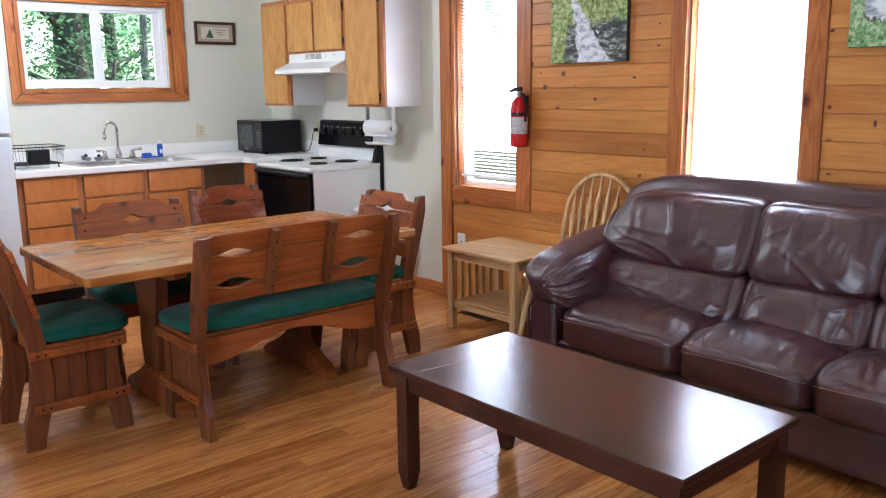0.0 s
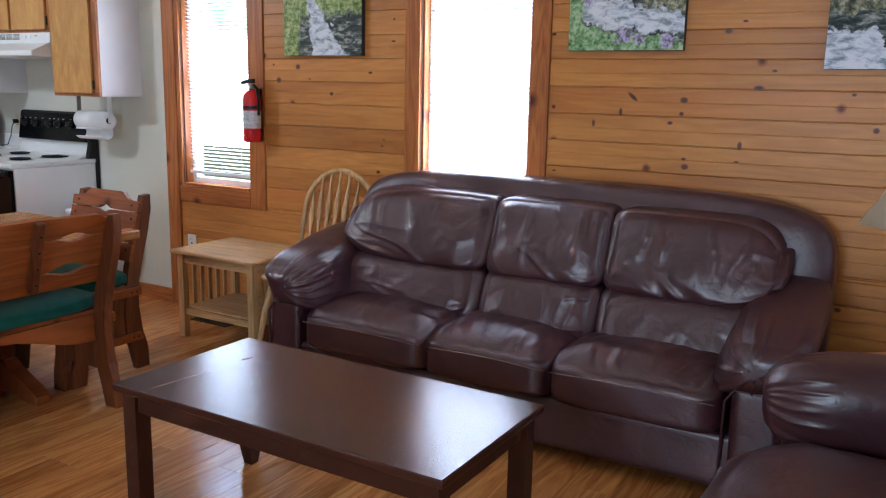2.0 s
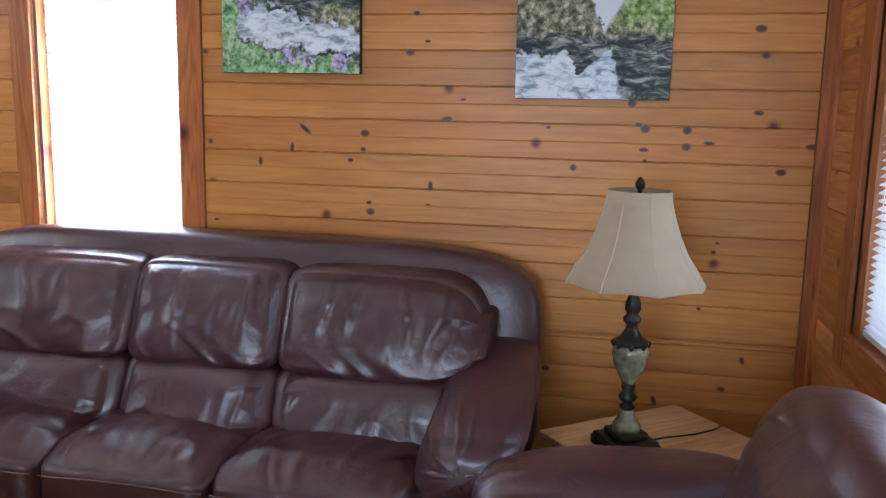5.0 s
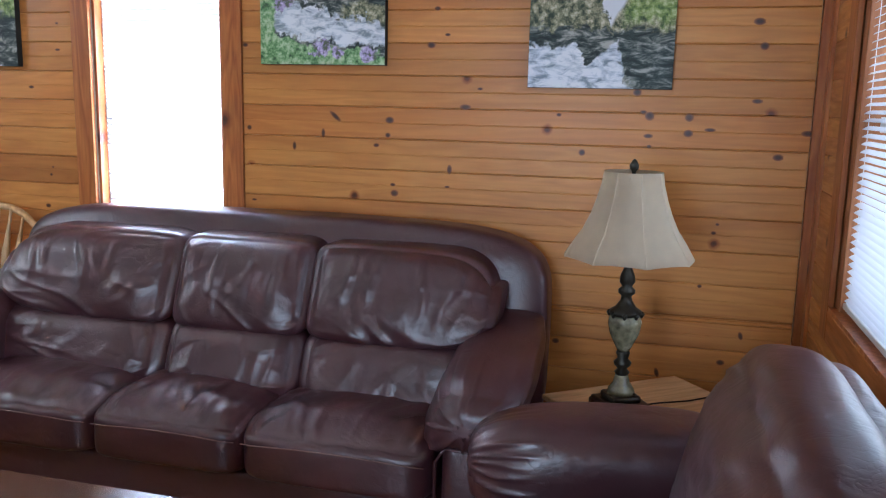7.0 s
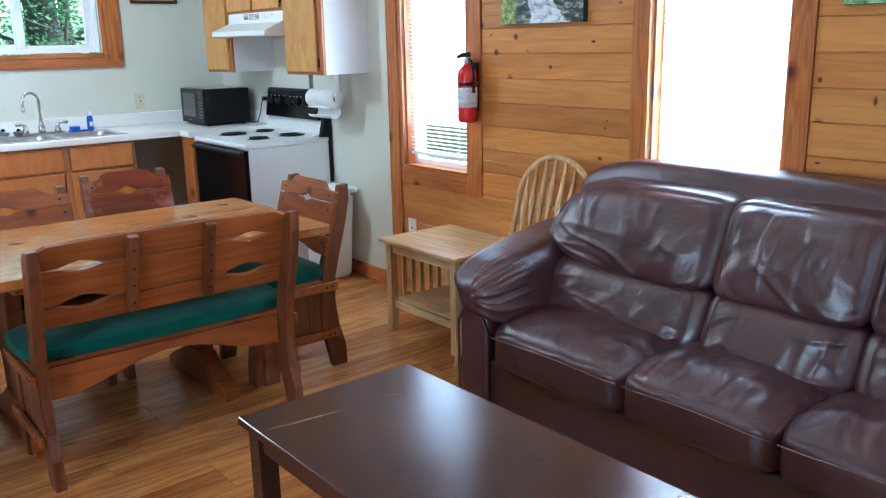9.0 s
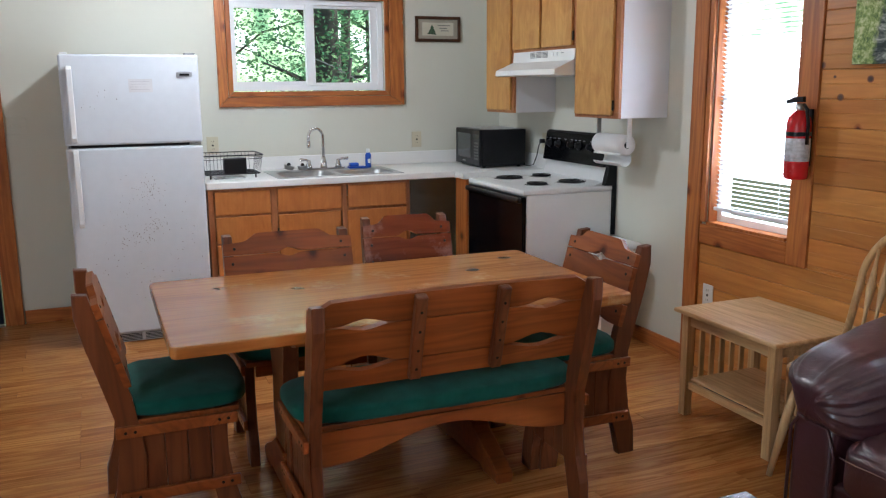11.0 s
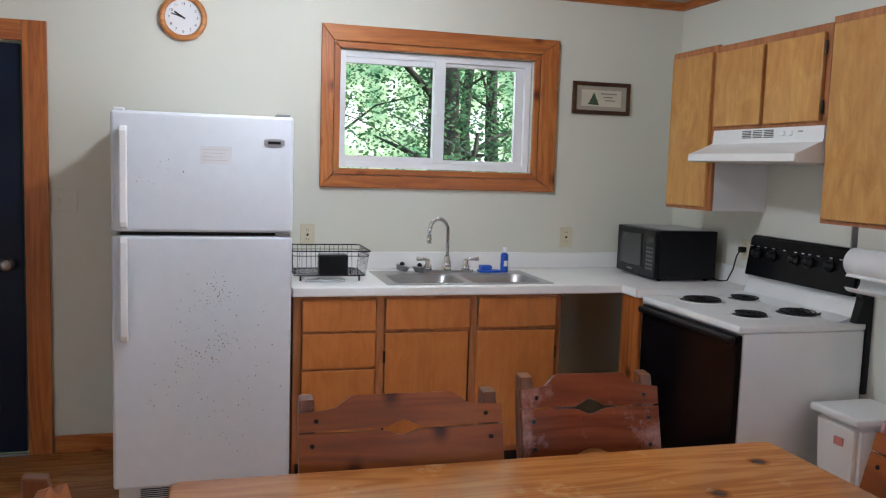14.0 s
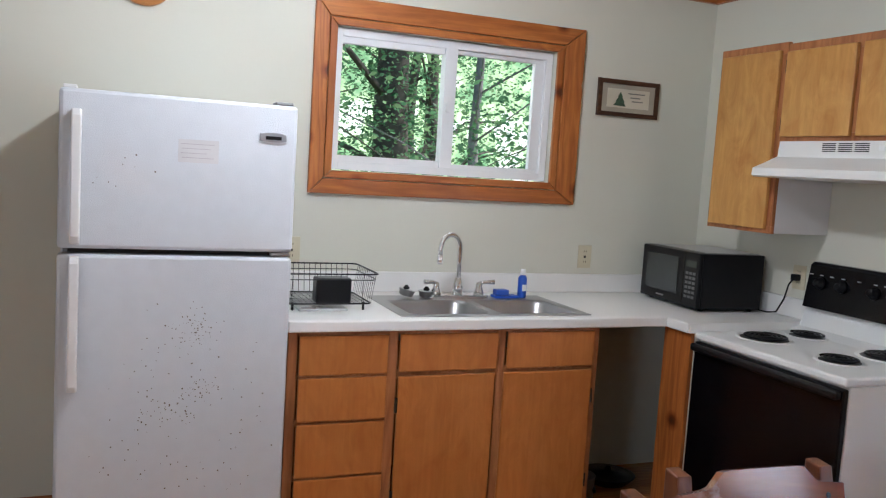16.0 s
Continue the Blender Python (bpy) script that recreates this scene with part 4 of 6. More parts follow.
sofa = thing("leather_sofa", "burgundy leather three-seat sofa with creased cushions against the pine wall", "sofa")
part("base", soft(B(), (5.03, 2.94, 0.155), (0.385, 1.11, 0.105), 18, 16), LEATHER, sofa, smooth=True)
def slope_back(u, v, w, p):
    p.x += 0.05 * w
    return p
cushion("back_frame", (5.315, 2.915, 0.60), (0.11, 1.135, 0.425), sofa, 5.5, 30, 0, amp=0.003, label="smooth padded back frame", fn2=slope_back)
yb = [3.885, 3.235, 2.675, 2.035]
yk = [3.97, 3.17, 2.625, 1.93]
for i in range(3):
    yc, hy = (yb[i] + yb[i + 1]) / 2, (yb[i] - yb[i + 1]) / 2 - 0.001
    def front_roll(u, v, w, p):
        if u < -0.5:
            p.z -= 0.03 * (-u - 0.5) * (1 + w)
        return p
    s = cushion("seat_cushion", (4.88, yc, 0.345), (0.285, hy + 0.008, 0.10), sofa, 7.5, 48, 0.035, 2, 0.010, 1.3 * i + 0.4, "creased burgundy leather seat", fn2=front_roll)
    zz = [( -1 + 2 * j / 16) for j in range(17)]
    seam([(4.592 + 0.014 * a ** 8, yc + a * (hy - 0.012), 0.385 - 0.012 * a * a) for a in zz], s, 0.0022, True)
    yc2, hy2 = (yk[i] + yk[i + 1]) / 2, (yk[i] - yk[i + 1]) / 2 - 0.001
    outer = {0: 1, 1: 0, 2: -1}[i]
    def back_shape(u, v, w, p, hs_z=0.0, outer=outer):
        p.x += 0.40 * hs_z * w
        if w < 0 and hs_z > 0.15:
            p.z -= 0.012 * (1 - v * v) * -w
            if outer and v * outer > 0:
                p.z += 0.075 * (v * outer) ** 3 * -w
        if outer and v * outer > 0 and w > 0 and hs_z > 0.15:
            p.z -= 0.10 * (v * outer) ** 4 * w
        return p
    def face(c, hs, nm, dome, sd, pin, kk, lb):
        def fn(u, v, w, p):
            if u < 0:
                upper = nm == "back_cushion"
                p.x -= dome * (1 - v ** 4) * (1 - w ** 4)
                edge = max(abs(v), abs(w))
                p.x -= crease(v * 4.2, w * 0.7, sd) * (0.018 if upper else 0.012) * min(1.0, max(0.0, (w + 0.7) if upper else 0.5)) * (1 - edge ** 6)
                p.x -= crease((v + w) * 1.7, (v - w) * 0.5, sd + 7.7) * 0.016 * max(0.0, abs(v) - 0.25) * (1 - edge ** 8)
                p.x -= crease((v - w) * 1.6, (v + w) * 0.5, sd + 3.1) * 0.014 * max(0.0, -w + 0.2) * (1 - edge ** 8)
            nrm = Vector((u, v, w)).normalized()
            p = p + nrm * wrinkle(p, 0.0035, 8.0, sd)
            return back_shape(u, v, w, p, hs[2])
        return part(nm, soft(B(), c, hs, kk, 56, fn), LEATHER, sofa, lb, smooth=True)
    face((5.155, yc2, 0.785), (0.10, hy2 + 0.008, 0.168), "back_cushion", 0.036, 2.1 * i + 0.7, 0.006, 7.5, "puffed leather back cushion")
    face((5.056, yc2, 0.53), (0.10, hy2 + 0.006, 0.125), "lumbar_cushion", 0.034, 1.7 * i + 3.0, 0.007, 5.0, "leather lumbar roll")
def arm(parent, c, out, ln, nm="arm", rise=0.11, wid=0.15):
    """A fat pillowed arm along x (front at -x) that leans outwards and slopes down to its front."""
    def fn(u, v, w, p):
        s = (u + 1) / 2
        p.z *= 0.80 + 0.2 * s
        p.z += rise * s * (0.6 + 0.4 * w) - 0.02
        p.y += out * 0.04 * w * (1 - 0.3 * s)
        if u < -0.3:
            g = (-u - 0.3) / 0.7
            ang = math.atan2(w, v)
            if abs(v) + abs(w) > 0.2:
                p += Vector((0, v, w)).normalized() * (0.016 * crease(math.cos(ang) * 3.0, math.sin(ang) * 3.0, c[1] + u * 0.35) - 0.006) * g
        nrm = Vector((u, v, w)).normalized()
        return p + nrm * wrinkle(p, 0.004, 8.0, c[1])
    return part(nm, soft(B(), c, (ln, wid, 0.14), 3.6, 48, fn), LEATHER, parent, "fat pillowed leather arm", smooth=True)
for yc, out in ((4.0, 1), (1.925, -1)):
    arm(sofa, (4.95, yc, 0.53), out, 0.35)
    bm = soft(B(), (4.965, yc + 0.01 * out, 0.255), (0.335, 0.095, 0.225), 9, 14)
    part("arm_panel", bm, LEATHER, sofa, "flat leather side panel", smooth=True)
    pp = [(4.631, yc - 0.08, 0.06), (4.629, yc - 0.085, 0.35), (4.629, yc - 0.055, 0.43), (4.629, yc + 0.065, 0.435), (4.629, yc + 0.095, 0.39), (4.631, yc + 0.098, 0.06)]
    seam(pp, sofa, 0.006)
for x in (4.72, 5.3):
    for y in (1.95, 3.95):
        part("foot", lathe(B(), [(0.03, 0.0), (0.035, 0.045)], (x, y, 0), 12), BLACK, sofa)

chair = thing("leather_armchair", "burgundy leather armchair with rolled arms beside the lamp table", "armchair")
def arm_ns(c, ln, rot):
    """An arm along y whose front is at +y."""
    def fn(u, v, w, p):
        if v > 0.5:
            g = (v - 0.5) / 0.5
            ang = math.atan2(w, u)
            if abs(u) + abs(w) > 0.2:
                p += Vector((u, 0, w)).normalized() * (0.018 * crease(math.cos(ang) * 3.0, math.sin(ang) * 3.0, c[0] + v * 0.35) - 0.006) * g
        nrm = Vector((u, v, w)).normalized()
        return p + nrm * wrinkle(p, 0.004, 7.0, c[0])
    bm = soft(B(), (0, 0, 0), (0.165, ln, 0.15), 3.0, 44, fn)
    bm.transform(Matrix.Translation(c) @ Matrix.Rotation(radians(rot), 4, "Z"))
    return part("arm", bm, LEATHER, chair, "rolled leather arm with gathers at its front", smooth=True)
arm_ns((4.46, 1.49, 0.525), 0.38, 10)
arm_ns((3.30, 1.42, 0.525), 0.38, 4)
for x in (4.455, 3.30):
    part("arm_panel", soft(B(), (x, 1.45, 0.22), (0.115, 0.36, 0.18), 9, 12), LEATHER, chair, smooth=True)
def fr2(u, v, w, p):
    if v > 0.5:
        p.z -= 0.035 * (v - 0.5) * (1 + w)
    return p
cushion("seat_cushion", (3.88, 1.555, 0.37), (0.425, 0.36, 0.095), chair, 4.5, 26, 0.035, 2, 0.008, 4.4, "creased leather seat", fn2=fr2)
cushion("base", (3.88, 1.42, 0.16), (0.46, 0.40, 0.12), chair, 12, 12, 0, amp=0.003)
def bk(u, v, w, p):
    p.y -= 0.06 * w
    return p
cushion("back_frame", (3.87, 1.03, 0.53), (0.60, 0.09, 0.40), chair, 4.5, 24, 0, amp=0.004)
cushion("back_cushion", (3.88, 1.17, 0.69), (0.57, 0.12, 0.28), chair, 3.4, 44, 0.05, 1, 0.014, 2.0, "puffed leather back cushion", fn2=bk)
for x in (3.35, 4.4):
    for y in (1.12, 1.72):
        part("foot", lathe(B(), [(0.03, 0.0), (0.035, 0.05)], (x, y, 0), 12), BLACK, chair)

# ---- table lamp ----
lamp = thing("table_lamp", "bronze and marble urn table lamp with an ivory bell shade", "lamp")
LX, LY, LZ = 4.93, 1.493, 0.507
bm = box(B(), LX - 0.072, LX + 0.072, LY - 0.072, LY + 0.072, LZ + 0.014, LZ + 0.04, 0.008)
box(bm, LX - 0.05, LX + 0.05, LY - 0.05, LY + 0.05, LZ + 0.038, LZ + 0.062, 0.01)
for sx in (-1, 1):
    for sy in (-1, 1):
        box(bm, LX + sx * 0.06 - 0.016, LX + sx * 0.06 + 0.016, LY + sy * 0.06 - 0.016, LY + sy * 0.06 + 0.016, LZ, LZ + 0.03, 0.006)
bm.transform(Matrix.Translation((LX, LY, 0)) @ Matrix.Rotation(radians(30), 4, "Z") @ Matrix.Translation((-LX, -LY, 0)))
part("lamp_base", bm, IRON, lamp, "square bronze foot")
part("stem", lathe(B(), [(0.045, 0.568), (0.04, 0.585), (0.026, 0.605), (0.02, 0.63)], (LX, LY, 0), 24), MARBLE, lamp, "mottled marble cone", smooth=True)
part("stem", lathe(B(), [(0.02, 0.63), (0.024, 0.638), (0.014, 0.65), (0.026, 0.662), (0.028, 0.67), (0.016, 0.683), (0.022, 0.70), (0.018, 0.71)], (LX, LY, 0), 24), IRON, lamp, "turned bronze stem", smooth=True)
part("urn", lathe(B(), [(0.018, 0.708), (0.03, 0.73), (0.046, 0.765), (0.052, 0.795), (0.05, 0.815), (0.04, 0.83)], (LX, LY, 0), 28), MARBLE, lamp, "mottled marble urn", smooth=True)
bm = lathe(B(), [(0.042, 0.822), (0.052, 0.83), (0.05, 0.838), (0.032, 0.85), (0.018, 0.872), (0.016, 0.885), (0.026, 0.895), (0.026, 0.905), (0.015, 0.915), (0.024, 0.93), (0.022, 0.95), (0.012, 0.975), (0.018, 0.985), (0.009, 0.995), (0.008, 1.08)], (LX, LY, 0), 28)
for i in range(8):
    a = 2 * math.pi * i / 8
    lathe(bm, [(0.003, 0.838), (0.009, 0.83), (0.004, 0.818)], (LX + 0.05 * math.cos(a), LY + 0.05 * math.sin(a), 0), 8)
part("stem", bm, IRON, lamp, "turned bronze neck with leaves", smooth=True)
part("finial", lathe(B(), [(0.007, 1.262), (0.006, 1.272), (0.013, 1.28), (0.014, 1.292), (0.008, 1.304), (0.002, 1.31)], (LX, LY, 0), 16), IRON, lamp, "bronze finial", smooth=True)
# bell shade: six soft panels
bm = B()
prof = [(0.088, 1.272), (0.093, 1.235), (0.105, 1.19), (0.122, 1.14), (0.145, 1.09), (0.172, 1.05), (0.196, 1.018)]
rings = []
NS = 48
for r, z in prof:
    ring = []
    for i in range(NS):
        a = 2 * math.pi * i / NS
        s = (a / (math.pi / 4)) % 1.0
        k = math.cos(math.pi / 8) / math.cos((s - 0.5) * math.pi / 4)
        k = 1.03 * (0.78 + 0.22 * k) - 0.01 * (4 * s * (1 - s)) * (r / 0.2)
        sag = 0.006 * (4 * s * (1 - s)) * (r / 0.2) ** 3
        ring.append(bm.verts.new((LX + r * k * math.cos(a + 0.3), LY + r * k * math.sin(a + 0.3), z - 0.0 + (-0.012 + sag if r > 0.19 else 0))))
    rings.append(ring)
for a, c in zip(rings, rings[1:]):
    for i in range(NS):
        bm.faces.new((a[i], a[(i + 1) % NS], c[(i + 1) % NS], c[i]))
bmesh.ops.solidify(bm, geom=bm.faces[:], thickness=0.002)
sh = part("lampshade", bm, SHADE, lamp, "ivory fabric bell shade with eight panels", smooth=True)
for i in range(8):
    a = i * math.pi / 4 + 0.3
    part("piping", tube(B(), [(LX + r * 1.033 * math.cos(a), LY + r * 1.033 * math.sin(a), z - (0.012 if r > 0.19 else 0)) for r, z in prof], 0.0012, 6), SHADE, sh)
part("spider", tube(B(), [(LX - 0.088, LY, 1.262), (LX + 0.088, LY, 1.262)], 0.0025, 6), IRON, lamp)
cord = thing("power_cord", "thin black lamp cord lying on the side table", "cable")
part("wire", tube(B(), [(4.985, 1.44, 0.512), (5.04, 1.37, 0.51), (5.09, 1.28, 0.51), (5.14, 1.22, 0.511), (5.20, 1.18, 0.509)], 0.0028, 6), BLACK, cord, smooth=True)

# ---- refrigerator ----
fr = thing("refrigerator", "white two-door refrigerator with rust-specked enamel doors", "refrigerator")
boxpart("cabinet", (2.418, 3.155, 7.385, 8.02, 0.06, 1.69), FRIDGE, fr, bev=0.008)
boxpart("freezer_door", (2.41, 3.163, 7.31, 7.378, 1.192, 1.70), FRIDGE, fr, bev=0.012)
boxpart("fridge_door", (2.41, 3.163, 7.31, 7.378, 0.065, 1.174), FRIDGE, fr, bev=0.012)
boxpart("gasket", (2.425, 3.148, 7.379, 7.384, 0.07, 1.685), plain("grey_gasket", (0.25, 0.25, 0.26), 0.6), fr, bev=0)
boxpart("seam_trim", (2.44, 3.14, 7.35, 7.384, 1.176, 1.19), BLACK, fr, bev=0)
for z0, z1 in ((1.205, 1.635), (0.72, 1.168)):
    h = part("door_handle", outline(B(), [(7.309, z0), (7.27, z0 + 0.01), (7.262, z0 + 0.03), (7.262, z1 - 0.02), (7.27, z1), (7.309, z1), (7.309, z1 - 0.035), (7.292, z1 - 0.045), (7.285, z1 - 0.1), (7.285, z0 + 0.1), (7.292, z0 + 0.045), (7.309, z0 + 0.035)], 2.447, 2.477, "x", 0.005), WHITE_P, fr, "white moulded handle")
boxpart("hinge_cover", (3.09, 3.15, 7.33, 7.40, 1.7005, 1.712), plain("grey_plastic", (0.2, 0.2, 0.2), 0.5), fr, bev=0.003)
boxpart("hinge_cap", (2.42, 2.46, 7.33, 7.39, 1.7005, 1.712), WHITE_P, fr)
boxpart("hinge", (3.09, 3.155, 7.318, 7.35, 1.1765, 1.189), STEEL, fr, bev=0.002)
part("badge", outline(B(), [(3.035 + 0.045 * (1 + u) * 1, 1.588 + s * (0.016 - 0.004 * u * u)) for s, us in ((-1, (-1, -0.5, 0, 0.5, 1)), (1, (1, 0.5, 0, -0.5, -1))) for u in us], 7.302, 7.309, "y", 0.002), plain("satin_badge", (0.42, 0.43, 0.45), 0.35, 0.8), fr, "satin silver badge plate")
boxpart("badge_window", (3.053, 3.107, 7.3008, 7.3017, 1.580, 1.592), BLACK, fr, "dark band on the badge", bev=0)
note = boxpart("paper_note", (2.77, 2.90, 7.3075, 7.3092, 1.487, 1.563), plain("pinkish_paper", (0.60, 0.59, 0.60), 0.9), fr, "small taped paper note with faint lines", bev=0)
for i in range(4):
    boxpart("writing_line", (2.778 + 0.004 * (i % 2), 2.885 - 0.012 * (i % 3), 7.3068, 7.3074, 1.547 - 0.015 * i, 1.549 - 0.015 * i), plain("faint_ink", (0.45, 0.42, 0.45), 0.9), note, bev=0)
g = boxpart("toe_grille", (2.43, 3.14, 7.34, 7.384, 0.005, 0.058), plain("white_grille", (0.6, 0.6, 0.6), 0.5), fr)
for k in range(2):
    for i in range(5):
        boxpart("vent_slot", (2.52 + 0.24 * k, 2.74 + 0.24 * k, 7.337, 7.3396, 0.013 + 0.009 * i, 0.017 + 0.009 * i), BLACK, g, bev=0)
bm = B()
rs = random.Random(5)
for cx, cz, sx, sz, n in ((2.84, 0.92, 0.035, 0.035, 75), (2.76, 0.84, 0.09, 0.07, 30), (2.87, 0.71, 0.045, 0.02, 45), (2.76, 0.64, 0.07, 0.03, 60), (2.72, 0.5, 0.12, 0.1, 30), (2.6, 1.42, 0.07, 0.05, 9), (3.05, 0.66, 0.06, 0.12, 10), (2.9, 0.4, 0.1, 0.12, 30)):
    for i in range(n):
        x, z, r = rs.gauss(cx, sx), rs.gauss(cz, sz), rs.uniform(0.0009, 0.0030)
        if 2.5 < x < 3.15 and 0.1 < z < 1.67:
            k = rs.uniform(0, 1)
            vs = [bm.verts.new((x + r * math.cos(a + k), 7.3093, z + r * rs.uniform(0.7, 1.3) * math.sin(a + k))) for a in (0, 1.25, 2.5, 3.8, 5)]
            bm.faces.new(vs)
part("rust_specks", bm, plain("rust_brown", (0.10, 0.06, 0.03), 0.8), fr, "tiny brown rust specks", kind="stuff")

# ---- base cabinets and worktop ----
bc = thing("base_cabinet", "orange birch base cabinet with plain drawers and doors under the sink", "cabinet")
FY = 7.405
boxpart("side_panel", (3.18, 3.196, 7.41, 8.04, 0.0, 0.893), FRAMEWOOD, bc, bev=0.001)
boxpart("side_panel", (4.49, 4.506, 7.41, 8.04, 0.0, 0.893), FRAMEWOOD, bc, bev=0.001)
boxpart("back_panel", (3.197, 4.489, 8.02, 8.035, 0.1, 0.893), FRAMEWOOD, bc, bev=0)
boxpart("toe_board", (3.197, 4.489, 7.47, 7.485, 0.0, 0.095), BLACK, bc, bev=0)
boxpart("bottom_panel", (3.197, 4.489, 7.41, 8.019, 0.096, 0.11), FRAMEWOOD, bc, bev=0)
ffr = B()
for x0, x1 in ((3.18, 3.216), (3.567, 3.606), (4.03, 4.066), (4.478, 4.506)):
    box(ffr, x0, x1, 7.39, 7.409, 0.1, 0.893, 0.001)
for x0, x1 in ((3.217, 3.566), (3.607, 4.029), (4.067, 4.477)):
    box(ffr, x0, x1, 7.39, 7.408, 0.1, 0.13)
    box(ffr, x0, x1, 7.39, 7.408, 0.878, 0.893)
for q0, q1 in ((0.322, 0.347), (0.535, 0.56), (0.71, 0.735)):
    box(ffr, 3.217, 3.566, 7.39, 7.408, q0, q1)
for x0, x1 in ((3.607, 4.029), (4.067, 4.477)):
    box(ffr, x0, x1, 7.39, 7.408, 0.70, 0.74)
part("face_frame", ffr, FRAMEWOOD, bc, "brown face frame")
def front(nm, x0, x1, z0, z1, parent, lb=""):
    return part(nm, box(B(), x0, x1, 7.372, 7.389, z0, z1, 0.005, 2), BIRCH_D, parent, lb)
for z0, z1 in ((0.728, 0.878), (0.552, 0.718), (0.338, 0.543), (0.135, 0.33)):
    front("drawer", 3.22, 3.563, z0, z1, bc)
front("false_front", 3.61, 4.026, 0.73, 0.88, bc)
front("false_front", 4.07, 4.475, 0.73, 0.88, bc)
hx = []
for x0, x1, hs in ((3.61, 4.02, 3.61), (4.062, 4.475, 4.475)):
    d = front("door", x0, x1, 0.13, 0.714, bc)
    for hz in (0.60, 0.23):
        part("hinge", lathe(B(), [(0.003, -0.03), (0.006, -0.028), (0.006, 0.028), (0.003, 0.03)], (hs + (0.004 if hs > 4.2 else -0.004), 7.378, hz), 10), IRON, d, "dark cabinet hinge")

cc = thing("corner_cabinet", "corner cabinet stub with a pine post beside the black oven", "cabinet")
boxpart("pine_post", (4.848, 4.868, 7.222, 7.40, 0.0, 0.893), PINE_T, cc, "knotty pine upright")
boxpart("side_panel", (4.87, 5.49, 7.219, 7.23, 0.0, 0.893), CREAM, cc, bev=0)

wt = thing("worktop", "white laminate corner worktop with a low backsplash", "worktop")
bm = B()
HX0, HX1, HY0, HY1 = 3.655, 4.445, 7.44, 7.79
for d in ((3.172, HX0, 7.37, 8.048), (HX1, 5.498, 7.37, 8.048), (HX0, HX1, 7.37, HY0), (HX0, HX1, HY1, 8.048), (4.835, 5.498, 7.216, 7.37)):
    box(bm, *d, 0.895, 0.937)
bmesh.ops.remove_doubles(bm, verts=bm.verts[:], dist=0.0001)
part("counter_slab", bm, WHITE_L, wt)
bm = B()
box(bm, 3.172, 4.828, 7.356, 7.3695, 0.895, 0.9375, 0.006, 3)
box(bm, 4.822, 4.8345, 7.216, 7.368, 0.895, 0.9375, 0.006, 3)
part("edge_nosing", bm, WHITE_L, wt, "rounded white front edge")
boxpart("backsplash", (3.172, 5.478, 8.028, 8.048, 0.9375, 1.03), WHITE_L, wt, bev=0.005)
boxpart("backsplash", (5.48, 5.4985, 7.216, 8.048, 0.9375, 1.03), WHITE_L, wt, bev=0.005)

sk = thing("double_sink", "double-bowl stainless steel sink set in the white worktop", "sink")
bm = B()
rim = (3.625, 4.475, 7.415, 7.905)
b1 = (3.675, 4.03, 7.455, 7.775)
b2 = (4.07, 4.43, 7.455, 7.775)
for d in ((rim[0], b1[0], rim[2], rim[3]), (b2[1], rim[1], rim[2], rim[3]), (b1[1], b2[0], rim[2], rim[3]), (b1[0], b1[1], rim[2], b1[2]), (b2[0], b2[1], rim[2], b2[2]), (b1[0], b1[1], b1[3], rim[3]), (b2[0], b2[1], b2[3], rim[3])):
    box(bm, *d, 0.9375, 0.9415)
bmesh.ops.remove_doubles(bm, verts=bm.verts[:], dist=0.0001)
part("rim", bm, STEEL, sk, "flat steel rim and ledge")
def rrect(x0, x1, y0, y1, r, z, n=5):
    return [(px, py, z) for px, py in (lambda pts: pts)([(cx + r * math.cos(radians(a0 + 90 * i / n)), cy + r * math.sin(radians(a0 + 90 * i / n))) for cx, cy, a0 in ((x1 - r, y1 - r, 0), (x0 + r, y1 - r, 90), (x0 + r, y0 + r, 180), (x1 - r, y0 + r, 270)) for i in range(n + 1)])]
def basin(x0, x1, y0, y1):
    bm = B()
    rings = []
    for ins, r, z in ((-0.004, 0.01, 0.942), (0.0, 0.05, 0.9405), (0.006, 0.06, 0.93), (0.012, 0.065, 0.82), (0.03, 0.06, 0.79), (0.08, 0.05, 0.782)):
        rings.append([bm.verts.new(p) for p in rrect(x0 + ins, x1 - ins, y0 + ins, y1 - ins, r, z)])
    for a, c in zip(rings, rings[1:]):
        for i in range(len(a)):
            bm.faces.new((a[i], a[(i + 1) % len(a)], c[(i + 1) % len(a)], c[i]))
    bm.faces.new(rings[-1])
    return bm
for q in (b1, b2):
    bo = part("bowl", basin(*q), STEEL, sk, "deep steel bowl", smooth=True)
    part("drain", lathe(B(), [(0.045, 0.783), (0.04, 0.786), (0.01, 0.784)], ((q[0] + q[1]) / 2, 7.62, 0), 20), CHROME, bo)

fa = thing("kitchen_faucet", "chrome gooseneck faucet with two lever handles on the sink", "faucet")
FX, FYY = 4.035, 7.845
part("base_plate", outline(B(), [(x, y) for x, y, z in rrect(FX - 0.15, FX + 0.15, FYY - 0.028, FYY + 0.028, 0.027, 0)], 0.942, 0.956, "z", 0.004), CHROME, fa, smooth=False)
part("spout_base", lathe(B(), [(0.024, 0.9565), (0.024, 0.99), (0.018, 1.01), (0.014, 1.03)], (FX, FYY, 0), 20), CHROME, fa, smooth=True)
dx, dy = -0.92, -0.39
pts = [(FX, FYY, 1.0), (FX, FYY, 1.12), (FX, FYY, 1.165)]
R = 0.062
for i in range(1, 13):
    a = math.pi * i / 12
    pts.append((FX + dx * R * (1 - math.cos(a)), FYY + dy * R * (1 - math.cos(a)), 1.165 + R * math.sin(a)))
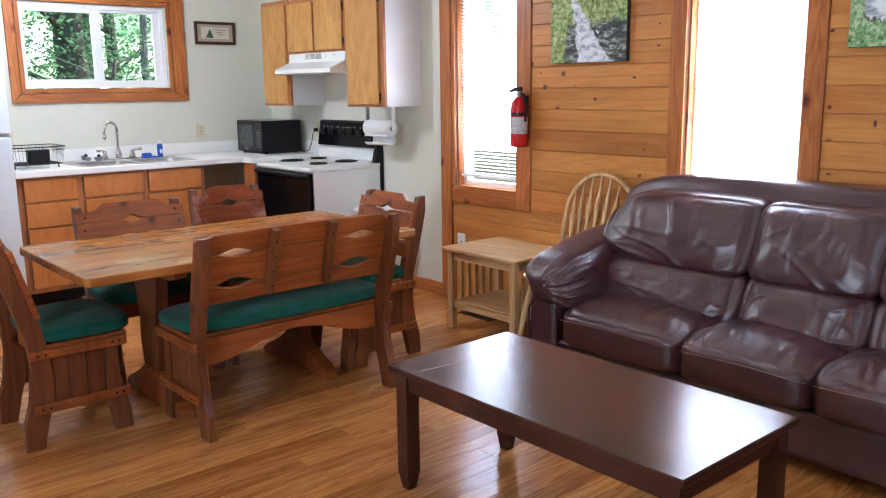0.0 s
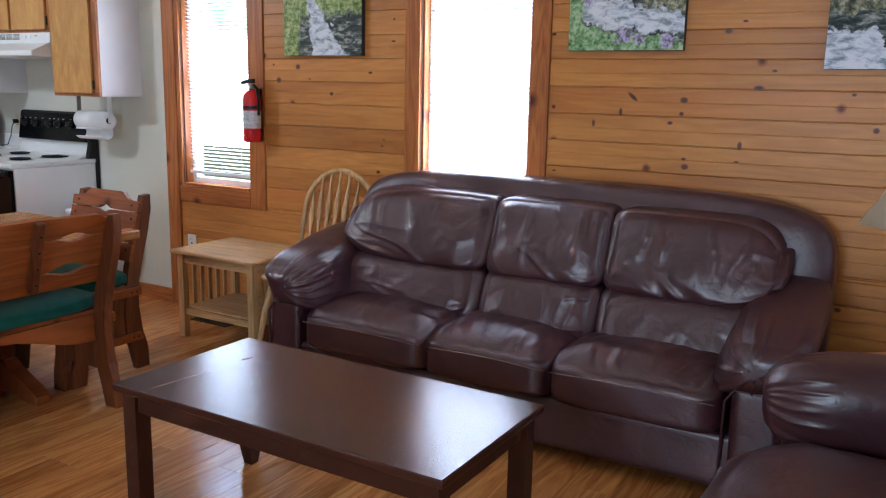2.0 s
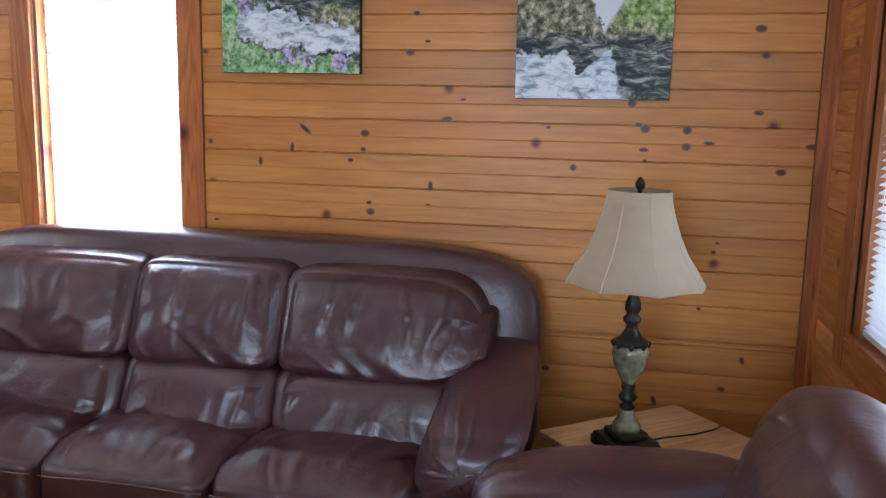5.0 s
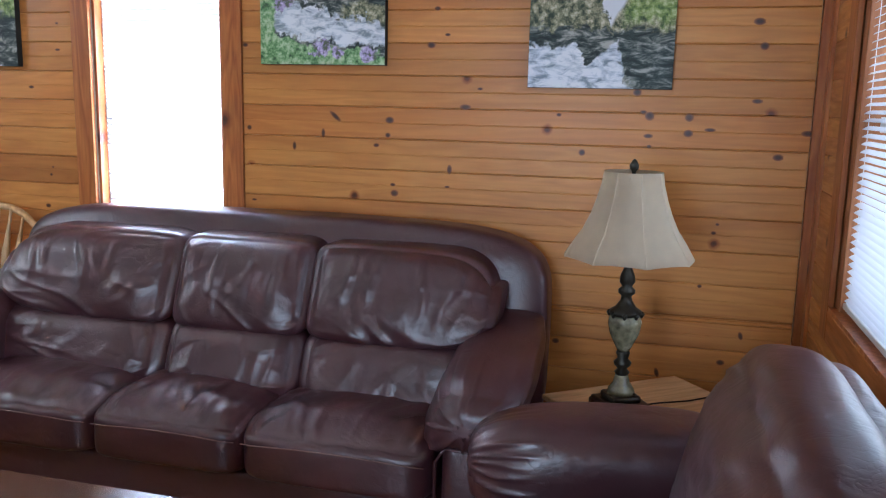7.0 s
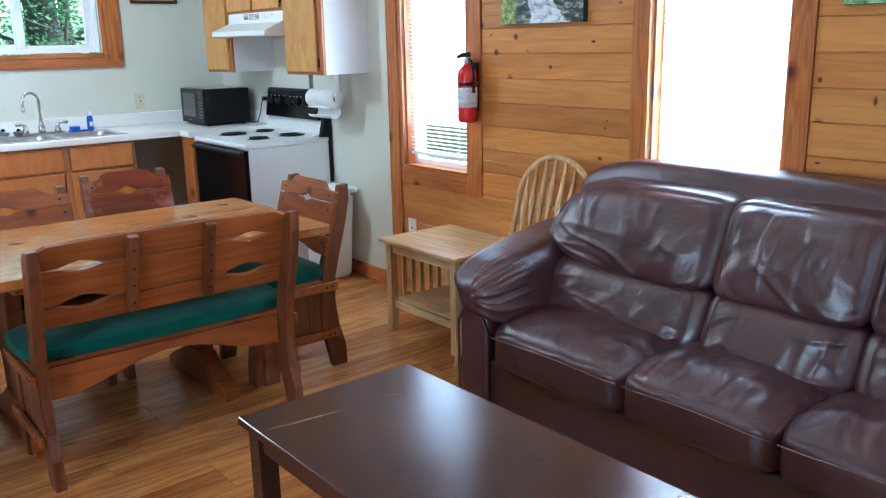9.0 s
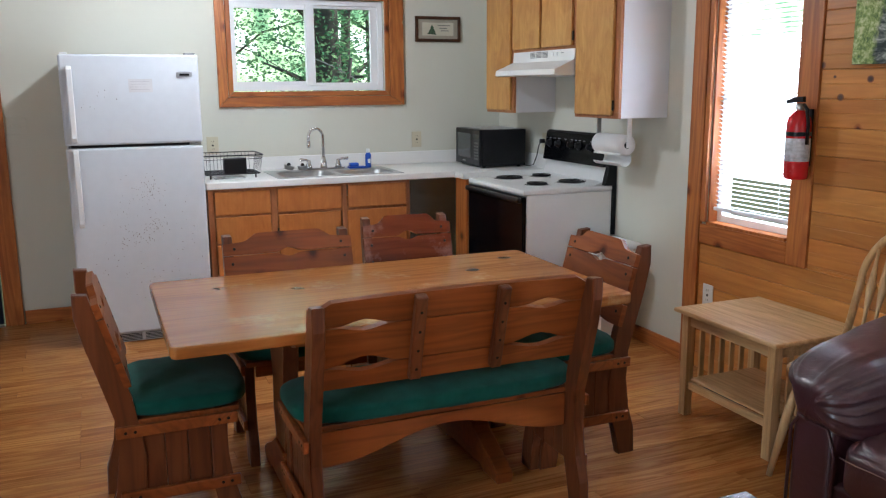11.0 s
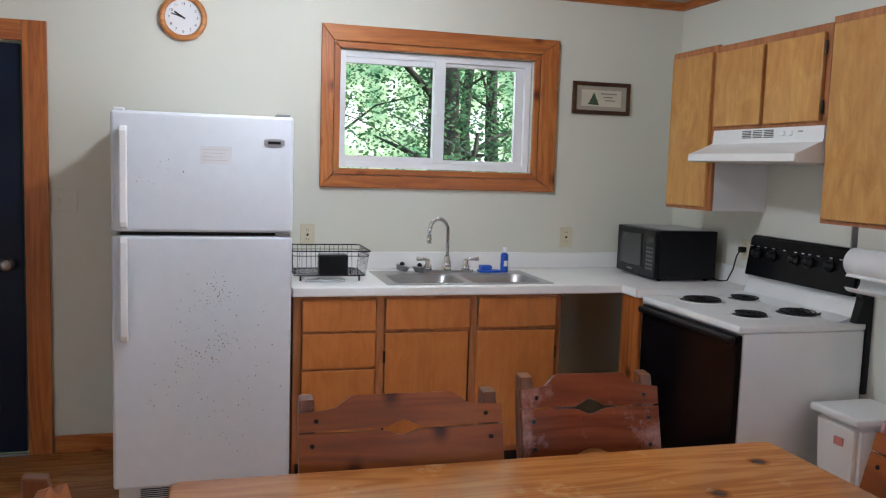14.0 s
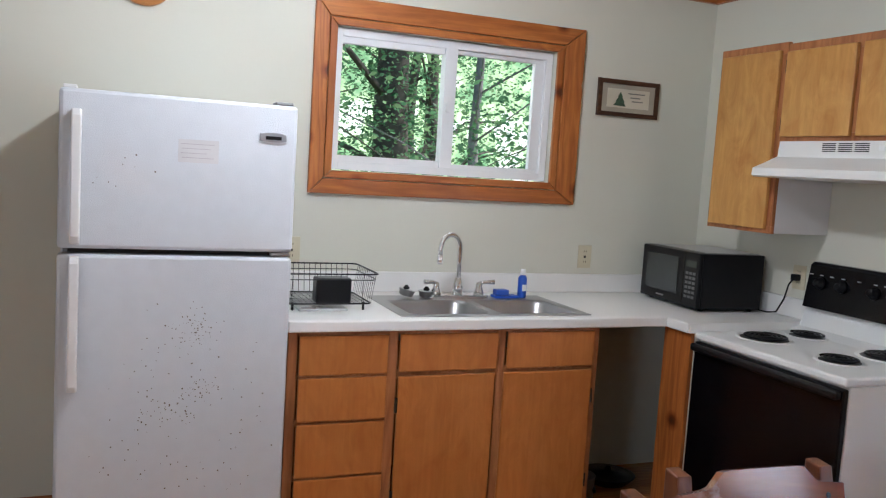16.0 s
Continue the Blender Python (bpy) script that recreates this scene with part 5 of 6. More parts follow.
pts.append((FX + dx * 2 * R, FYY + dy * 2 * R, 1.14))
part("spout", tube(B(), pts, 0.011, 14), CHROME, fa, "chrome gooseneck", smooth=True)
part("aerator", lathe(B(), [(0.012, 1.10), (0.014, 1.105), (0.014, 1.135), (0.011, 1.14)], (FX + dx * 2 * R, FYY + dy * 2 * R, 0), 16), CHROME, fa, smooth=True)
for s in (-1, 1):
    part("handle_base", lathe(B(), [(0.024, 0.9565), (0.022, 0.975), (0.015, 0.99), (0.016, 1.0), (0.01, 1.012)], (FX + s * 0.105, FYY, 0), 18), CHROME, fa, smooth=True)
    part("lever", tube(B(), [(FX + s * 0.1, FYY, 1.003), (FX + s * 0.125, FYY - 0.01, 1.014), (FX + s * 0.17, FYY - 0.03, 1.018)], [0.009, 0.008, 0.011], 10), CHROME, fa, "chrome lever handle", smooth=True)

for x, up in ((3.79, 0.02), (3.885, 0)):
    s = thing("sink_strainer", "loose steel sink strainer lying on the sink ledge", "strainer", group="strainers on the sink")
    bm = lathe(B(), [(0.022, 0.9435), (0.03, 0.948), (0.035, 0.97), (0.04, 0.973), (0.012, 0.971)], (x, 7.845, 0), 20)
    if up:
        bm.transform(Matrix.Translation((x, 7.845, 0.96)) @ Matrix.Rotation(radians(14), 4, "Y") @ Matrix.Translation((-x, -7.845, -0.954)))
    part("basket", bm, STEEL, s, smooth=True)
    part("stopper", lathe(B(), [(0.012, 0.9735 + up / 3), (0.015, 0.98 + up / 3), (0.006, 0.992 + up / 3)], (x, 7.845, 0), 14), BLACK, s, smooth=True)

sp = thing("sponge_caddy", "small blue plastic sponge caddy on the sink ledge", "sponge")
boxpart("tray", (4.215, 4.335, 7.815, 7.875, 0.942, 0.954), BLUE, sp)
boxpart("sponge", (4.222, 4.285, 7.82, 7.87, 0.9545, 0.98), BLUE, sp, bev=0.005)
bo = thing("soap_bottle", "small blue dish soap bottle with a white cap", "bottle")
part("bottle_body", lathe(B(), [(0.019, 0.942), (0.021, 0.95), (0.021, 1.035), (0.012, 1.048)], (4.362, 7.845, 0), 20), BLUE, bo, smooth=True)
part("cap", lathe(B(), [(0.012, 1.0485), (0.013, 1.052), (0.012, 1.075)], (4.362, 7.845, 0), 16), WHITE_P, bo, smooth=True)
boxpart("bottle_label", (4.352, 4.372, 7.8225, 7.8245, 0.975, 1.005), PAPER, bo, bev=0)

# dish rack
dr = thing("dish_rack", "black wire dish rack with a black cutlery cup on the worktop", "dish rack")
RX0, RX1, RY0, RY1 = 3.20, 3.545, 7.56, 7.86
def loop(x0, x1, y0, y1, z, r=0.03):
    return rrect(x0, x1, y0, y1, r, z, 4)
part("top_rim", tube(B(), loop(RX0 - 0.015, RX1 + 0.02, RY0 - 0.02, RY1 + 0.02, 1.085), 0.0035, 6, True), BLACK, dr)
part("middle_rim", tube(B(), loop(RX0 - 0.01, RX1 + 0.014, RY0 - 0.014, RY1 + 0.014, 1.062), 0.002, 5, True), BLACK, dr)
part("bottom_rim", tube(B(), loop(RX0, RX1, RY0, RY1, 0.965), 0.0028, 6, True), BLACK, dr)
wb = B()
for i in range(14):
    x = RX0 + 0.02 + (RX1 - RX0 - 0.04) * i / 13
    tube(wb, [(x, RY0 - 0.018, 1.083) if i % 4 == 0 else (x, RY0, 0.968), (x, RY0, 0.965), (x, RY1, 0.965), (x, RY1 + 0.018, 1.083)], 0.0013, 4)
for i in range(12):
    y = RY0 + 0.02 + (RY1 - RY0 - 0.04) * i / 11
    tube(wb, [(RX0 - 0.013, y, 1.083), (RX0, y, 0.965), (RX1, y, 0.965), (RX1 + 0.018, y, 1.083)], 0.0013, 4)
part("wires", wb, BLACK, dr, "thin black wires", kind="stuff")
for x in (RX0 + 0.03, RX1 - 0.03):
    for y in (RY0 + 0.02, RY1 - 0.02):
        part("foot", tube(B(), [(x, y, 0.968), (x, y, 0.9375)], 0.005, 8), BLACK, dr)
boxpart("drip_tray", (RX0 + 0.05, RX1 - 0.1, RY0 - 0.01, RY1 - 0.05, 0.9378, 0.947), plain("clear_grey_tray", (0.45, 0.45, 0.45), 0.3), dr)
cup = B()
box(cup, 3.315, 3.455, 7.545, 7.62, 0.968, 1.068, 0.008)
part("cutlery_cup", cup, BLACK, dr, "black cutlery cup")

# microwave
mw = thing("microwave", "black countertop microwave oven in the corner of the worktop", "microwave")
boxpart("body", (-0.155, 0.18, -0.235, 0.235, 0.012, 0.268), BLACK, mw, bev=0.006)
boxpart("front_panel", (-0.178, -0.156, -0.235, 0.235, 0.012, 0.268), BLACK, mw, "glossy black front", bev=0.006)
boxpart("window", (-0.1815, -0.1785, -0.075, 0.185, 0.06, 0.235), plain("dark_mesh_glass", (0.045, 0.05, 0.05), 0.12), mw, "dark mesh door window", bev=0.002)
boxpart("door_gap", (-0.1795, -0.1782, -0.118, -0.115, 0.015, 0.265), IRON, mw, bev=0)
boxpart("display", (-0.1805, -0.1785, -0.215, -0.135, 0.20, 0.23), plain("green_grey_display", (0.06, 0.07, 0.06), 0.2), mw, bev=0)
for r in range(6):
    for c in range(3):
        boxpart("button", (-0.1802, -0.1785, -0.21 + 0.027 * c, -0.19 + 0.027 * c, 0.055 + 0.022 * r, 0.067 + 0.022 * r), plain("grey_button", (0.12, 0.12, 0.12), 0.4) if r == c == 0 else bpy.data.materials["grey_button"], mw, bev=0)
boxpart("brand_plate", (-0.1802, -0.1785, 0.03, 0.09, 0.033, 0.04), STEEL, mw, bev=0)
boxpart("top_plate", (-0.12, 0.17, -0.20, 0.20, 0.2685, 0.271), plain("pale_grey_top", (0.42, 0.42, 0.42), 0.4), mw, bev=0.001)
for x in (-0.13, 0.14):
    for y in (-0.2, 0.2):
        part("foot", lathe(B(), [(0.012, 0.0), (0.014, 0.0115)], (x, y, 0), 10), BLACK, mw)
mw.matrix_world = pose(5.25, 7.69, 0.9375, 0, 0, -3)
mc = thing("power_cord", "black cord from the microwave to the wall outlet", "cable")
part("wire", tube(B(), [(5.415, 7.50, 0.95), (5.43, 7.42, 0.945), (5.44, 7.37, 0.955), (5.45, 7.34, 1.02), (5.455, 7.325, 1.09), (5.465, 7.31, 1.12)], 0.0035, 8), BLACK, mc, smooth=True)
boxpart("plug", (5.458, 5.490, 7.29, 7.325, 1.11, 1.14), BLACK, mc, bev=0.006)

# ---- electric range ----
st = thing("electric_range", "white electric range with a black oven door and coil burners", "stove")
Y0, Y1 = 6.43, 7.213
boxpart("body", (4.885, 5.475, Y0 + 0.004, Y1 - 0.004, 0.03, 0.872), WHITE_P, st, "white enamel side panels", bev=0.004)
boxpart("cooktop", (4.86, 5.48, Y0, Y1, 0.873, 0.905), WHITE_P, st, bev=0.009)
boxpart("oven_door", (4.858, 4.884, Y0 + 0.006, Y1 - 0.006, 0.215, 0.865), BLACKG, st, "black glass oven door", bev=0.006)
boxpart("door_handle", (4.828, 4.857, Y0 + 0.01, Y1 - 0.01, 0.828, 0.86), BLACK, st, "full-width black handle", bev=0.01)
boxpart("drawer", (4.86, 4.884, Y0 + 0.006, Y1 - 0.006, 0.05, 0.208), BLACKG, st, "black storage drawer", bev=0.005)
part("riser", outline(B(), [(5.36, 0.906), (5.43, 0.925), (5.455, 1.01), (5.495, 1.01), (5.495, 0.906)], Y0 + 0.03, Y1, "y", 0.004), WHITE_P, st, "white backguard riser")
part("backguard_end", outline(B(), [(5.415, 0.906), (5.445, 1.01), (5.43, 1.03), (5.46, 1.20), (5.497, 1.20), (5.497, 0.60), (5.476, 0.60), (5.476, 0.906)], Y0 - 0.012, Y0 + 0.029, "y", 0.003), BLACK, st)
cp = part("control_panel", outline(B(), [(5.42, 1.015), (5.448, 1.20), (5.462, 1.212), (5.495, 1.212), (5.495, 1.012), (5.43, 1.0125)], Y0 + 0.031, Y1 - 0.01, "y", 0.007), BLACKG, st, "glossy black control panel")
for ky in (7.125, 7.01, 6.85, 6.755, 6.62):
    kk = lathe(B(), [(0.027, 0.0), (0.025, -0.006), (0.019, -0.008), (0.017, -0.026), (0.012, -0.029)], (0, 0, 0), 20, "x")
    kk.transform(Matrix.Translation((5.432, ky, 1.125)) @ Matrix.Rotation(radians(8.6), 4, "Y"))
    kn = part("knob", kk, BLACK, cp, "black burner knob", smooth=True)
for ky in (7.18, 7.125, 7.07, 7.01, 6.93, 6.85, 6.80, 6.755, 6.70, 6.62, 6.56):
    boxpart("dial_mark", (5.4348, 5.4372, ky - 0.01, ky + 0.008, 1.158, 1.162), plain("pale_print", (0.5, 0.5, 0.5), 0.5) if ky == 7.18 else bpy.data.materials["pale_print"], cp, bev=0)
for bx_, by_, r in ((5.08, 7.05, 0.1), (5.335, 7.07, 0.078), (5.07, 6.655, 0.078), (5.335, 6.675, 0.1)):
    bu = part("burner", lathe(B(), [(r + 0.014, 0.9045), (r + 0.013, 0.908), (r + 0.004, 0.909), (r - 0.005, 0.9055)], (bx_, by_, 0), 32), WHITE_P, st, "coil burner in a shallow pan", smooth=True)
    part("drip_pan", lathe(B(), [(r, 0.9062), (r * 0.3, 0.9072)], (bx_, by_, 0), 28), BLACK, bu)
    pts = []
    turns = 4.2 if r > 0.09 else 3.4
    for i in range(int(turns * 22)):
        a = 2 * math.pi * i / 22
        rr = 0.016 + (r - 0.022) * i / (turns * 22)
        pts.append((bx_ + rr * math.cos(a), by_ + rr * math.sin(a), 0.915))
    part("coil", tube(B(), pts, 0.0048, 6), BLACK, bu, "black heating coil", smooth=True)

# ---- wall cabinets and hood ----
def wall_cab(y0, y1, z0, z1, doors, label, hinge):
    t = thing("wall_cabinet", label, "cabinet", group="wall cabinets over the range")
    boxpart("body", (5.197, 5.499, y0 + 0.001, y1 - 0.001, z0, z1), CABSIDE, t, "white melamine box", bev=0.001)
    bm = B()
    d0 = doors[0][0] + 0.012
    box(bm, 5.178, 5.196, y0, y1, z0 - 0.002, z0 + 0.03, 0.001)
    box(bm, 5.178, 5.196, y0, y1, z1 - 0.045, z1 + 0.004, 0.001)
    edges = [y0] + [v for d in sorted(doors) for v in (d[0] + 0.01, d[1] - 0.01)] + [y1]
    for a, c in zip(edges[::2], edges[1::2]):
        box(bm, 5.178, 5.196, a, c, z0 + 0.0305, z1 - 0.0455, 0.001)
    part("face_frame", bm, FRAMEWOOD, t, "brown face frame")
    for (a, c), hs in zip(doors, hinge):
        d = part("door", box(B(), 5.159, 5.1775, a, c, z0 + 0.016, z1 - 0.03, 0.004), BIRCH, t, "plain golden birch door")
        hy = a - 0.004 if hs < 0 else c + 0.004
        for hz in (z0 + 0.07, z1 - 0.09):
            part("hinge", lathe(B(), [(0.003, -0.028), (0.006, -0.025), (0.006, 0.025), (0.003, 0.028)], (5.17, hy, hz), 10), IRON, d, "dark cabinet hinge")
    return t
wall_cab(7.178, 7.585, 1.33, 2.13, [(7.205, 7.562)], "tall golden birch wall cabinet beside the range hood", (1,))
wall_cab(6.402, 7.175, 1.722, 2.12, [(6.812, 7.165), (6.43, 6.782)], "short two-door birch wall cabinet above the range hood", (1, -1))
wall_cab(5.957, 6.40, 1.33, 2.14, [(6.005, 6.378)], "tall golden birch wall cabinet over the paper towels", (-1,))

hd = thing("range_hood", "white under-cabinet range hood with slotted vents", "range hood")
part("shell", outline(B(), [(5.498, 1.72), (5.172, 1.72), (5.172, 1.655), (5.04, 1.603), (5.036, 1.572), (5.05, 1.566), (5.498, 1.566)], 6.404, 7.172, "y", 0.004), WHITE_P, hd)
for k in range(3):
    for i in range(5):
        boxpart("vent_slot", (5.1703, 5.1718, 6.875 - 0.078 * k, 6.94 - 0.078 * k, 1.678 + 0.0075 * i, 1.6815 + 0.0075 * i), BLACK, hd, bev=0)
for y in (6.66, 6.61):
    boxpart("switch", (5.166, 5.1718, y - 0.015, y + 0.015, 1.683, 1.703), VINYL, hd, bev=0.002)
boxpart("brand_plate", (5.1703, 5.1718, 6.53, 6.56, 1.697, 1.703), plain("grey_plate", (0.3, 0.3, 0.3), 0.4), hd, bev=0)

pt = thing("paper_towel_holder", "paper towel roll on a holder under the wall cabinet", "paper towels")
roll = lathe(B(), [(0.02, 6.085), (0.058, 6.087), (0.058, 6.36), (0.02, 6.362)], (5.33, 0, 1.175), 28, "y")
part("roll", roll, PAPER, pt, "white quilted paper roll", smooth=True)
arc = [radians(150 - 12 * i) for i in range(26)]
loop_pts = [(5.322 + 0.043 * math.cos(q), 1.096 + 0.044 * math.sin(q)) for q in arc] + [(5.322 + 0.041 * math.cos(q), 1.096 + 0.042 * math.sin(q)) for q in reversed(arc)]
part("sheet", outline(B(), loop_pts, 6.09, 6.358, "y"), PAPER, pt, "loose sheets hanging in a loop", smooth=True)
part("core", lathe(B(), [(0.013, 6.075), (0.019, 6.077), (0.019, 6.0845), (0.013, 6.085)], (5.33, 0, 1.175), 18, "y"), BLACK, pt)
for y in (6.068, 6.374):
    boxpart("bracket", (5.315, 5.345, y - 0.004, y + 0.004, 1.16, 1.329), WHITE_P if y < 6.2 else STEEL, pt, bev=0.002)

tc_ = thing("trash_can", "white plastic trash can beside the range", "trash can")
bm = box(B(), 5.19, 5.46, 6.12, 6.36, 0.0, 0.565)
for v in bm.verts:
    if v.co.z < 0.1:
        v.co.x = 5.315 + (v.co.x - 5.315) * 0.82
        v.co.y = 6.24 + (v.co.y - 6.24) * 0.82
bmesh.ops.bevel(bm, geom=bm.edges[:], offset=0.02, segments=3, affect="EDGES")
part("bin", bm, WHITE_P, tc_)
part("lid", box(B(), 5.175, 5.475, 6.105, 6.375, 0.566, 0.60, 0.012, 3), WHITE_P, tc_, "white lid with a lip")
boxpart("label", (5.183, 5.192, 6.19, 6.235, 0.47, 0.50), plain("red_white_label", (0.55, 0.2, 0.18), 0.6), tc_, bev=0)
cl = thing("pink_cloth", "pink and white cloth hung over the trash can", "cloth")
part("cloth", soft(B(), (5.30, 6.085, 0.50), (0.035, 0.009, 0.10), 5, 10, lambda u, v, w, p: p + Vector((0, 0.004 * math.sin(u * 9), 0))), plain("pink_white_cloth", (0.62, 0.32, 0.32), 0.95, var=0.3, scale=40), cl, smooth=True)

# pots in the open bay
pot = thing("steel_pot", "steel saucepan stored under the worktop", "pot")
part("pan", lathe(B(), [(0.075, 0.002), (0.085, 0.01), (0.088, 0.11), (0.091, 0.112), (0.083, 0.11), (0.08, 0.02)], (4.66, 7.72, 0), 24), STEEL, pot, smooth=True)
pn = thing("frying_pan", "dark frying pan with a lid stored under the worktop", "pan")
part("pan", lathe(B(), [(0.10, 0.002), (0.135, 0.04), (0.138, 0.042), (0.128, 0.042), (0.02, 0.06), (0.01, 0.08)], (4.93, 7.86, 0), 28), BLACKG, pn, smooth=True)
part("handle", tube(B(), [(4.80, 7.80, 0.045), (4.70, 7.62, 0.06)], 0.009, 8), BLACK, pn)
cm = thing("coffee_maker", "black drip coffee maker stored under the worktop", "coffee maker")
boxpart("column", (4.56, 4.68, 7.85, 7.95, 0.001, 0.36), BLACK, cm, bev=0.01)
boxpart("hood", (4.56, 4.68, 7.74, 7.849, 0.28, 0.37), BLACK, cm, bev=0.015)
boxpart("hot_plate", (4.555, 4.685, 7.735, 7.849, 0.001, 0.03), BLACK, cm, bev=0.006)

# ---- things on the walls ----
ck = thing("wall_clock", "round oak-framed wall clock with a white face over the refrigerator", "clock")
CX, CZ = 2.68, 2.205
part("rim", lathe(B(), [(0.088, -0.03), (0.098, -0.036), (0.112, -0.03), (0.116, -0.015), (0.114, 0.0), (0.088, 0.0)], (CX, NY - 0.001, CZ), 40, "y", True), wood("oak_clock_rim", (0.35, 0.14, 0.04), (0.55, 0.26, 0.08), (0.62, 0.32, 0.11), "X", 0.3), ck, "oak rim", smooth=True)
face = part("face", lathe(B(), [(0.0875, -0.012), (0.0875, -0.016)], (CX, NY, CZ), 40, "y"), PAPER, ck, "white dial")
for i in range(12):
    a = math.pi * i / 6
    tx = bpy.data.curves.new("numeral", "FONT")
    tx.body, tx.size, tx.align_x, tx.align_y, tx.extrude = str(i if i else 12), 0.02, "CENTER", "CENTER", 0.0002
    o = new("numeral", tx)
    o.matrix_world = pose(CX + 0.068 * math.sin(a), NY - 0.0168, CZ + 0.068 * math.cos(a), 90, 0, 0)
    tx.materials.append(BLACK)
    o.parent = face
for a, L, w in ((-58, 0.05, 0.004), (-50 - 0, 0.0, 0.0), (-72, 0.062, 0.0028)):
    if L:
        bm = box(B(), -w, w, -0.019, -0.018, -0.01, L)
        bm.transform(Matrix.Translation((CX, NY, CZ)) @ Matrix.Rotation(radians(a), 4, "Y"))
        part("clock_pointer", bm, BLACK, face)

pf = thing("framed_sampler", "small dark-framed sampler with a green tree on cream mat", "picture")
PX0, PX1, PZ0, PZ1 = 4.808, 5.168, 1.832, 2.015
FRM = wood("walnut_frame", (0.04, 0.018, 0.01), (0.09, 0.04, 0.02), (0.14, 0.06, 0.03), "X", 0.35)
for p in ([(PX0, PZ0), (PX1, PZ0), (PX1 - 0.022, PZ0 + 0.022), (PX0 + 0.022, PZ0 + 0.022)], [(PX0, PZ1), (PX1, PZ1), (PX1 - 0.022, PZ1 - 0.022), (PX0 + 0.022, PZ1 - 0.022)],
          [(PX0, PZ0), (PX0, PZ1), (PX0 + 0.022, PZ1 - 0.022), (PX0 + 0.022, PZ0 + 0.022)], [(PX1, PZ0), (PX1, PZ1), (PX1 - 0.022, PZ1 - 0.022), (PX1 - 0.022, PZ0 + 0.022)]):
    part("frame_side", outline(B(), p, NY - 0.022, NY - 0.002, "y", 0.003), FRM, pf)
boxpart("mat", (PX0 + 0.021, PX1 - 0.021, NY - 0.012, NY - 0.003, PZ0 + 0.021, PZ1 - 0.021), plain("taupe_mat", (0.38, 0.34, 0.27), 0.9), pf, bev=0)
pic = boxpart("picture", (PX0 + 0.055, PX1 - 0.055, NY - 0.0135, NY - 0.0122, PZ0 + 0.045, PZ1 - 0.045), plain("cream_card", (0.60, 0.56, 0.45), 0.9), pf, "cream card with a tree", bev=0)
gt = plain("dark_green_print", (0.05, 0.09, 0.05), 0.8, var=0.4, scale=60)
part("tree_motif", outline(B(), [(4.90, 1.887), (4.975, 1.884), (4.962, 1.905), (4.968, 1.905), (4.95, 1.93), (4.955, 1.93), (4.94, 1.955), (4.925, 1.93), (4.93, 1.93), (4.912, 1.905), (4.918, 1.905)], NY - 0.0145, NY - 0.0137, "y"), gt, pic)
for a, c, z in ((4.985, 5.085, 1.95), (5.0, 5.06, 1.93), (5.01, 5.075, 1.912)):
    boxpart("writing_line", (a, c, NY - 0.0143, NY - 0.0137, z - 0.003, z + 0.003), plain("grey_ink", (0.2, 0.2, 0.18), 0.8), pic, bev=0)

def plate(x0, x1, z0, z1, kind, axis="y", at=NY, label="ivory wall outlet plate", mat=IVORY):
    t = thing("wall_outlet" if kind != "switch" else "light_switch", label, "outlet" if kind != "switch" else "light switch")
    def bx(nm, a, c, q0, q1, d0, d1, m, bev=0.001):
        dd = (a, c, at - d1, at - d0) if axis == "y" else (at - d1, at - d0, a, c)
        boxpart(nm, (*dd, q0, q1), m, t, bev=bev)
    bx("cover_plate", x0, x1, z0, z1, 0.001, 0.007, mat, 0.002)
    c = (x0 + x1) / 2
    m_ = (z0 + z1) / 2
    if kind == "switch":
        for s in (-0.25, 0.25):
            xx_ = c + s * (x1 - x0)
            bx("toggle", xx_ - 0.006, xx_ + 0.006, m_ - 0.01, m_ + 0.012, 0.0072, 0.016, mat)
    else:
        for s in (-1, 1):
            zc_ = m_ + s * 0.026
            bx("socket", c - 0.015, c + 0.015, zc_ - 0.013, zc_ + 0.013, 0.0072, 0.0085, mat)
            for q in (-0.006, 0.006):
                bx("slot", c + q - 0.001, c + q + 0.001, zc_ - 0.004, zc_ + 0.006, 0.0086, 0.009, BLACK, 0)
        bx("test_button", c - 0.006, c + 0.006, m_ - 0.006, m_ + 0.006, 0.0072, 0.0095, BLACK)
plate(3.275, 3.353, 1.062, 1.18, "outlet", label="ivory outlet on the wall by the refrigerator")
plate(4.772, 4.848, 1.06, 1.175, "outlet", label="ivory outlet on the wall beside the kitchen window")
plate(7.27, 7.345, 1.07, 1.18, "outlet", "x", EX, "ivory outlet behind the range cord")
plate(5.495, 5.57, 0.36, 0.475, "outlet", "x", EX - 0.012, "white outlet low on the pine boards", VINYL)
plate(2.063, 2.178, 1.23, 1.335, "switch", label="cream double light switch beside the navy door", mat=CREAM)

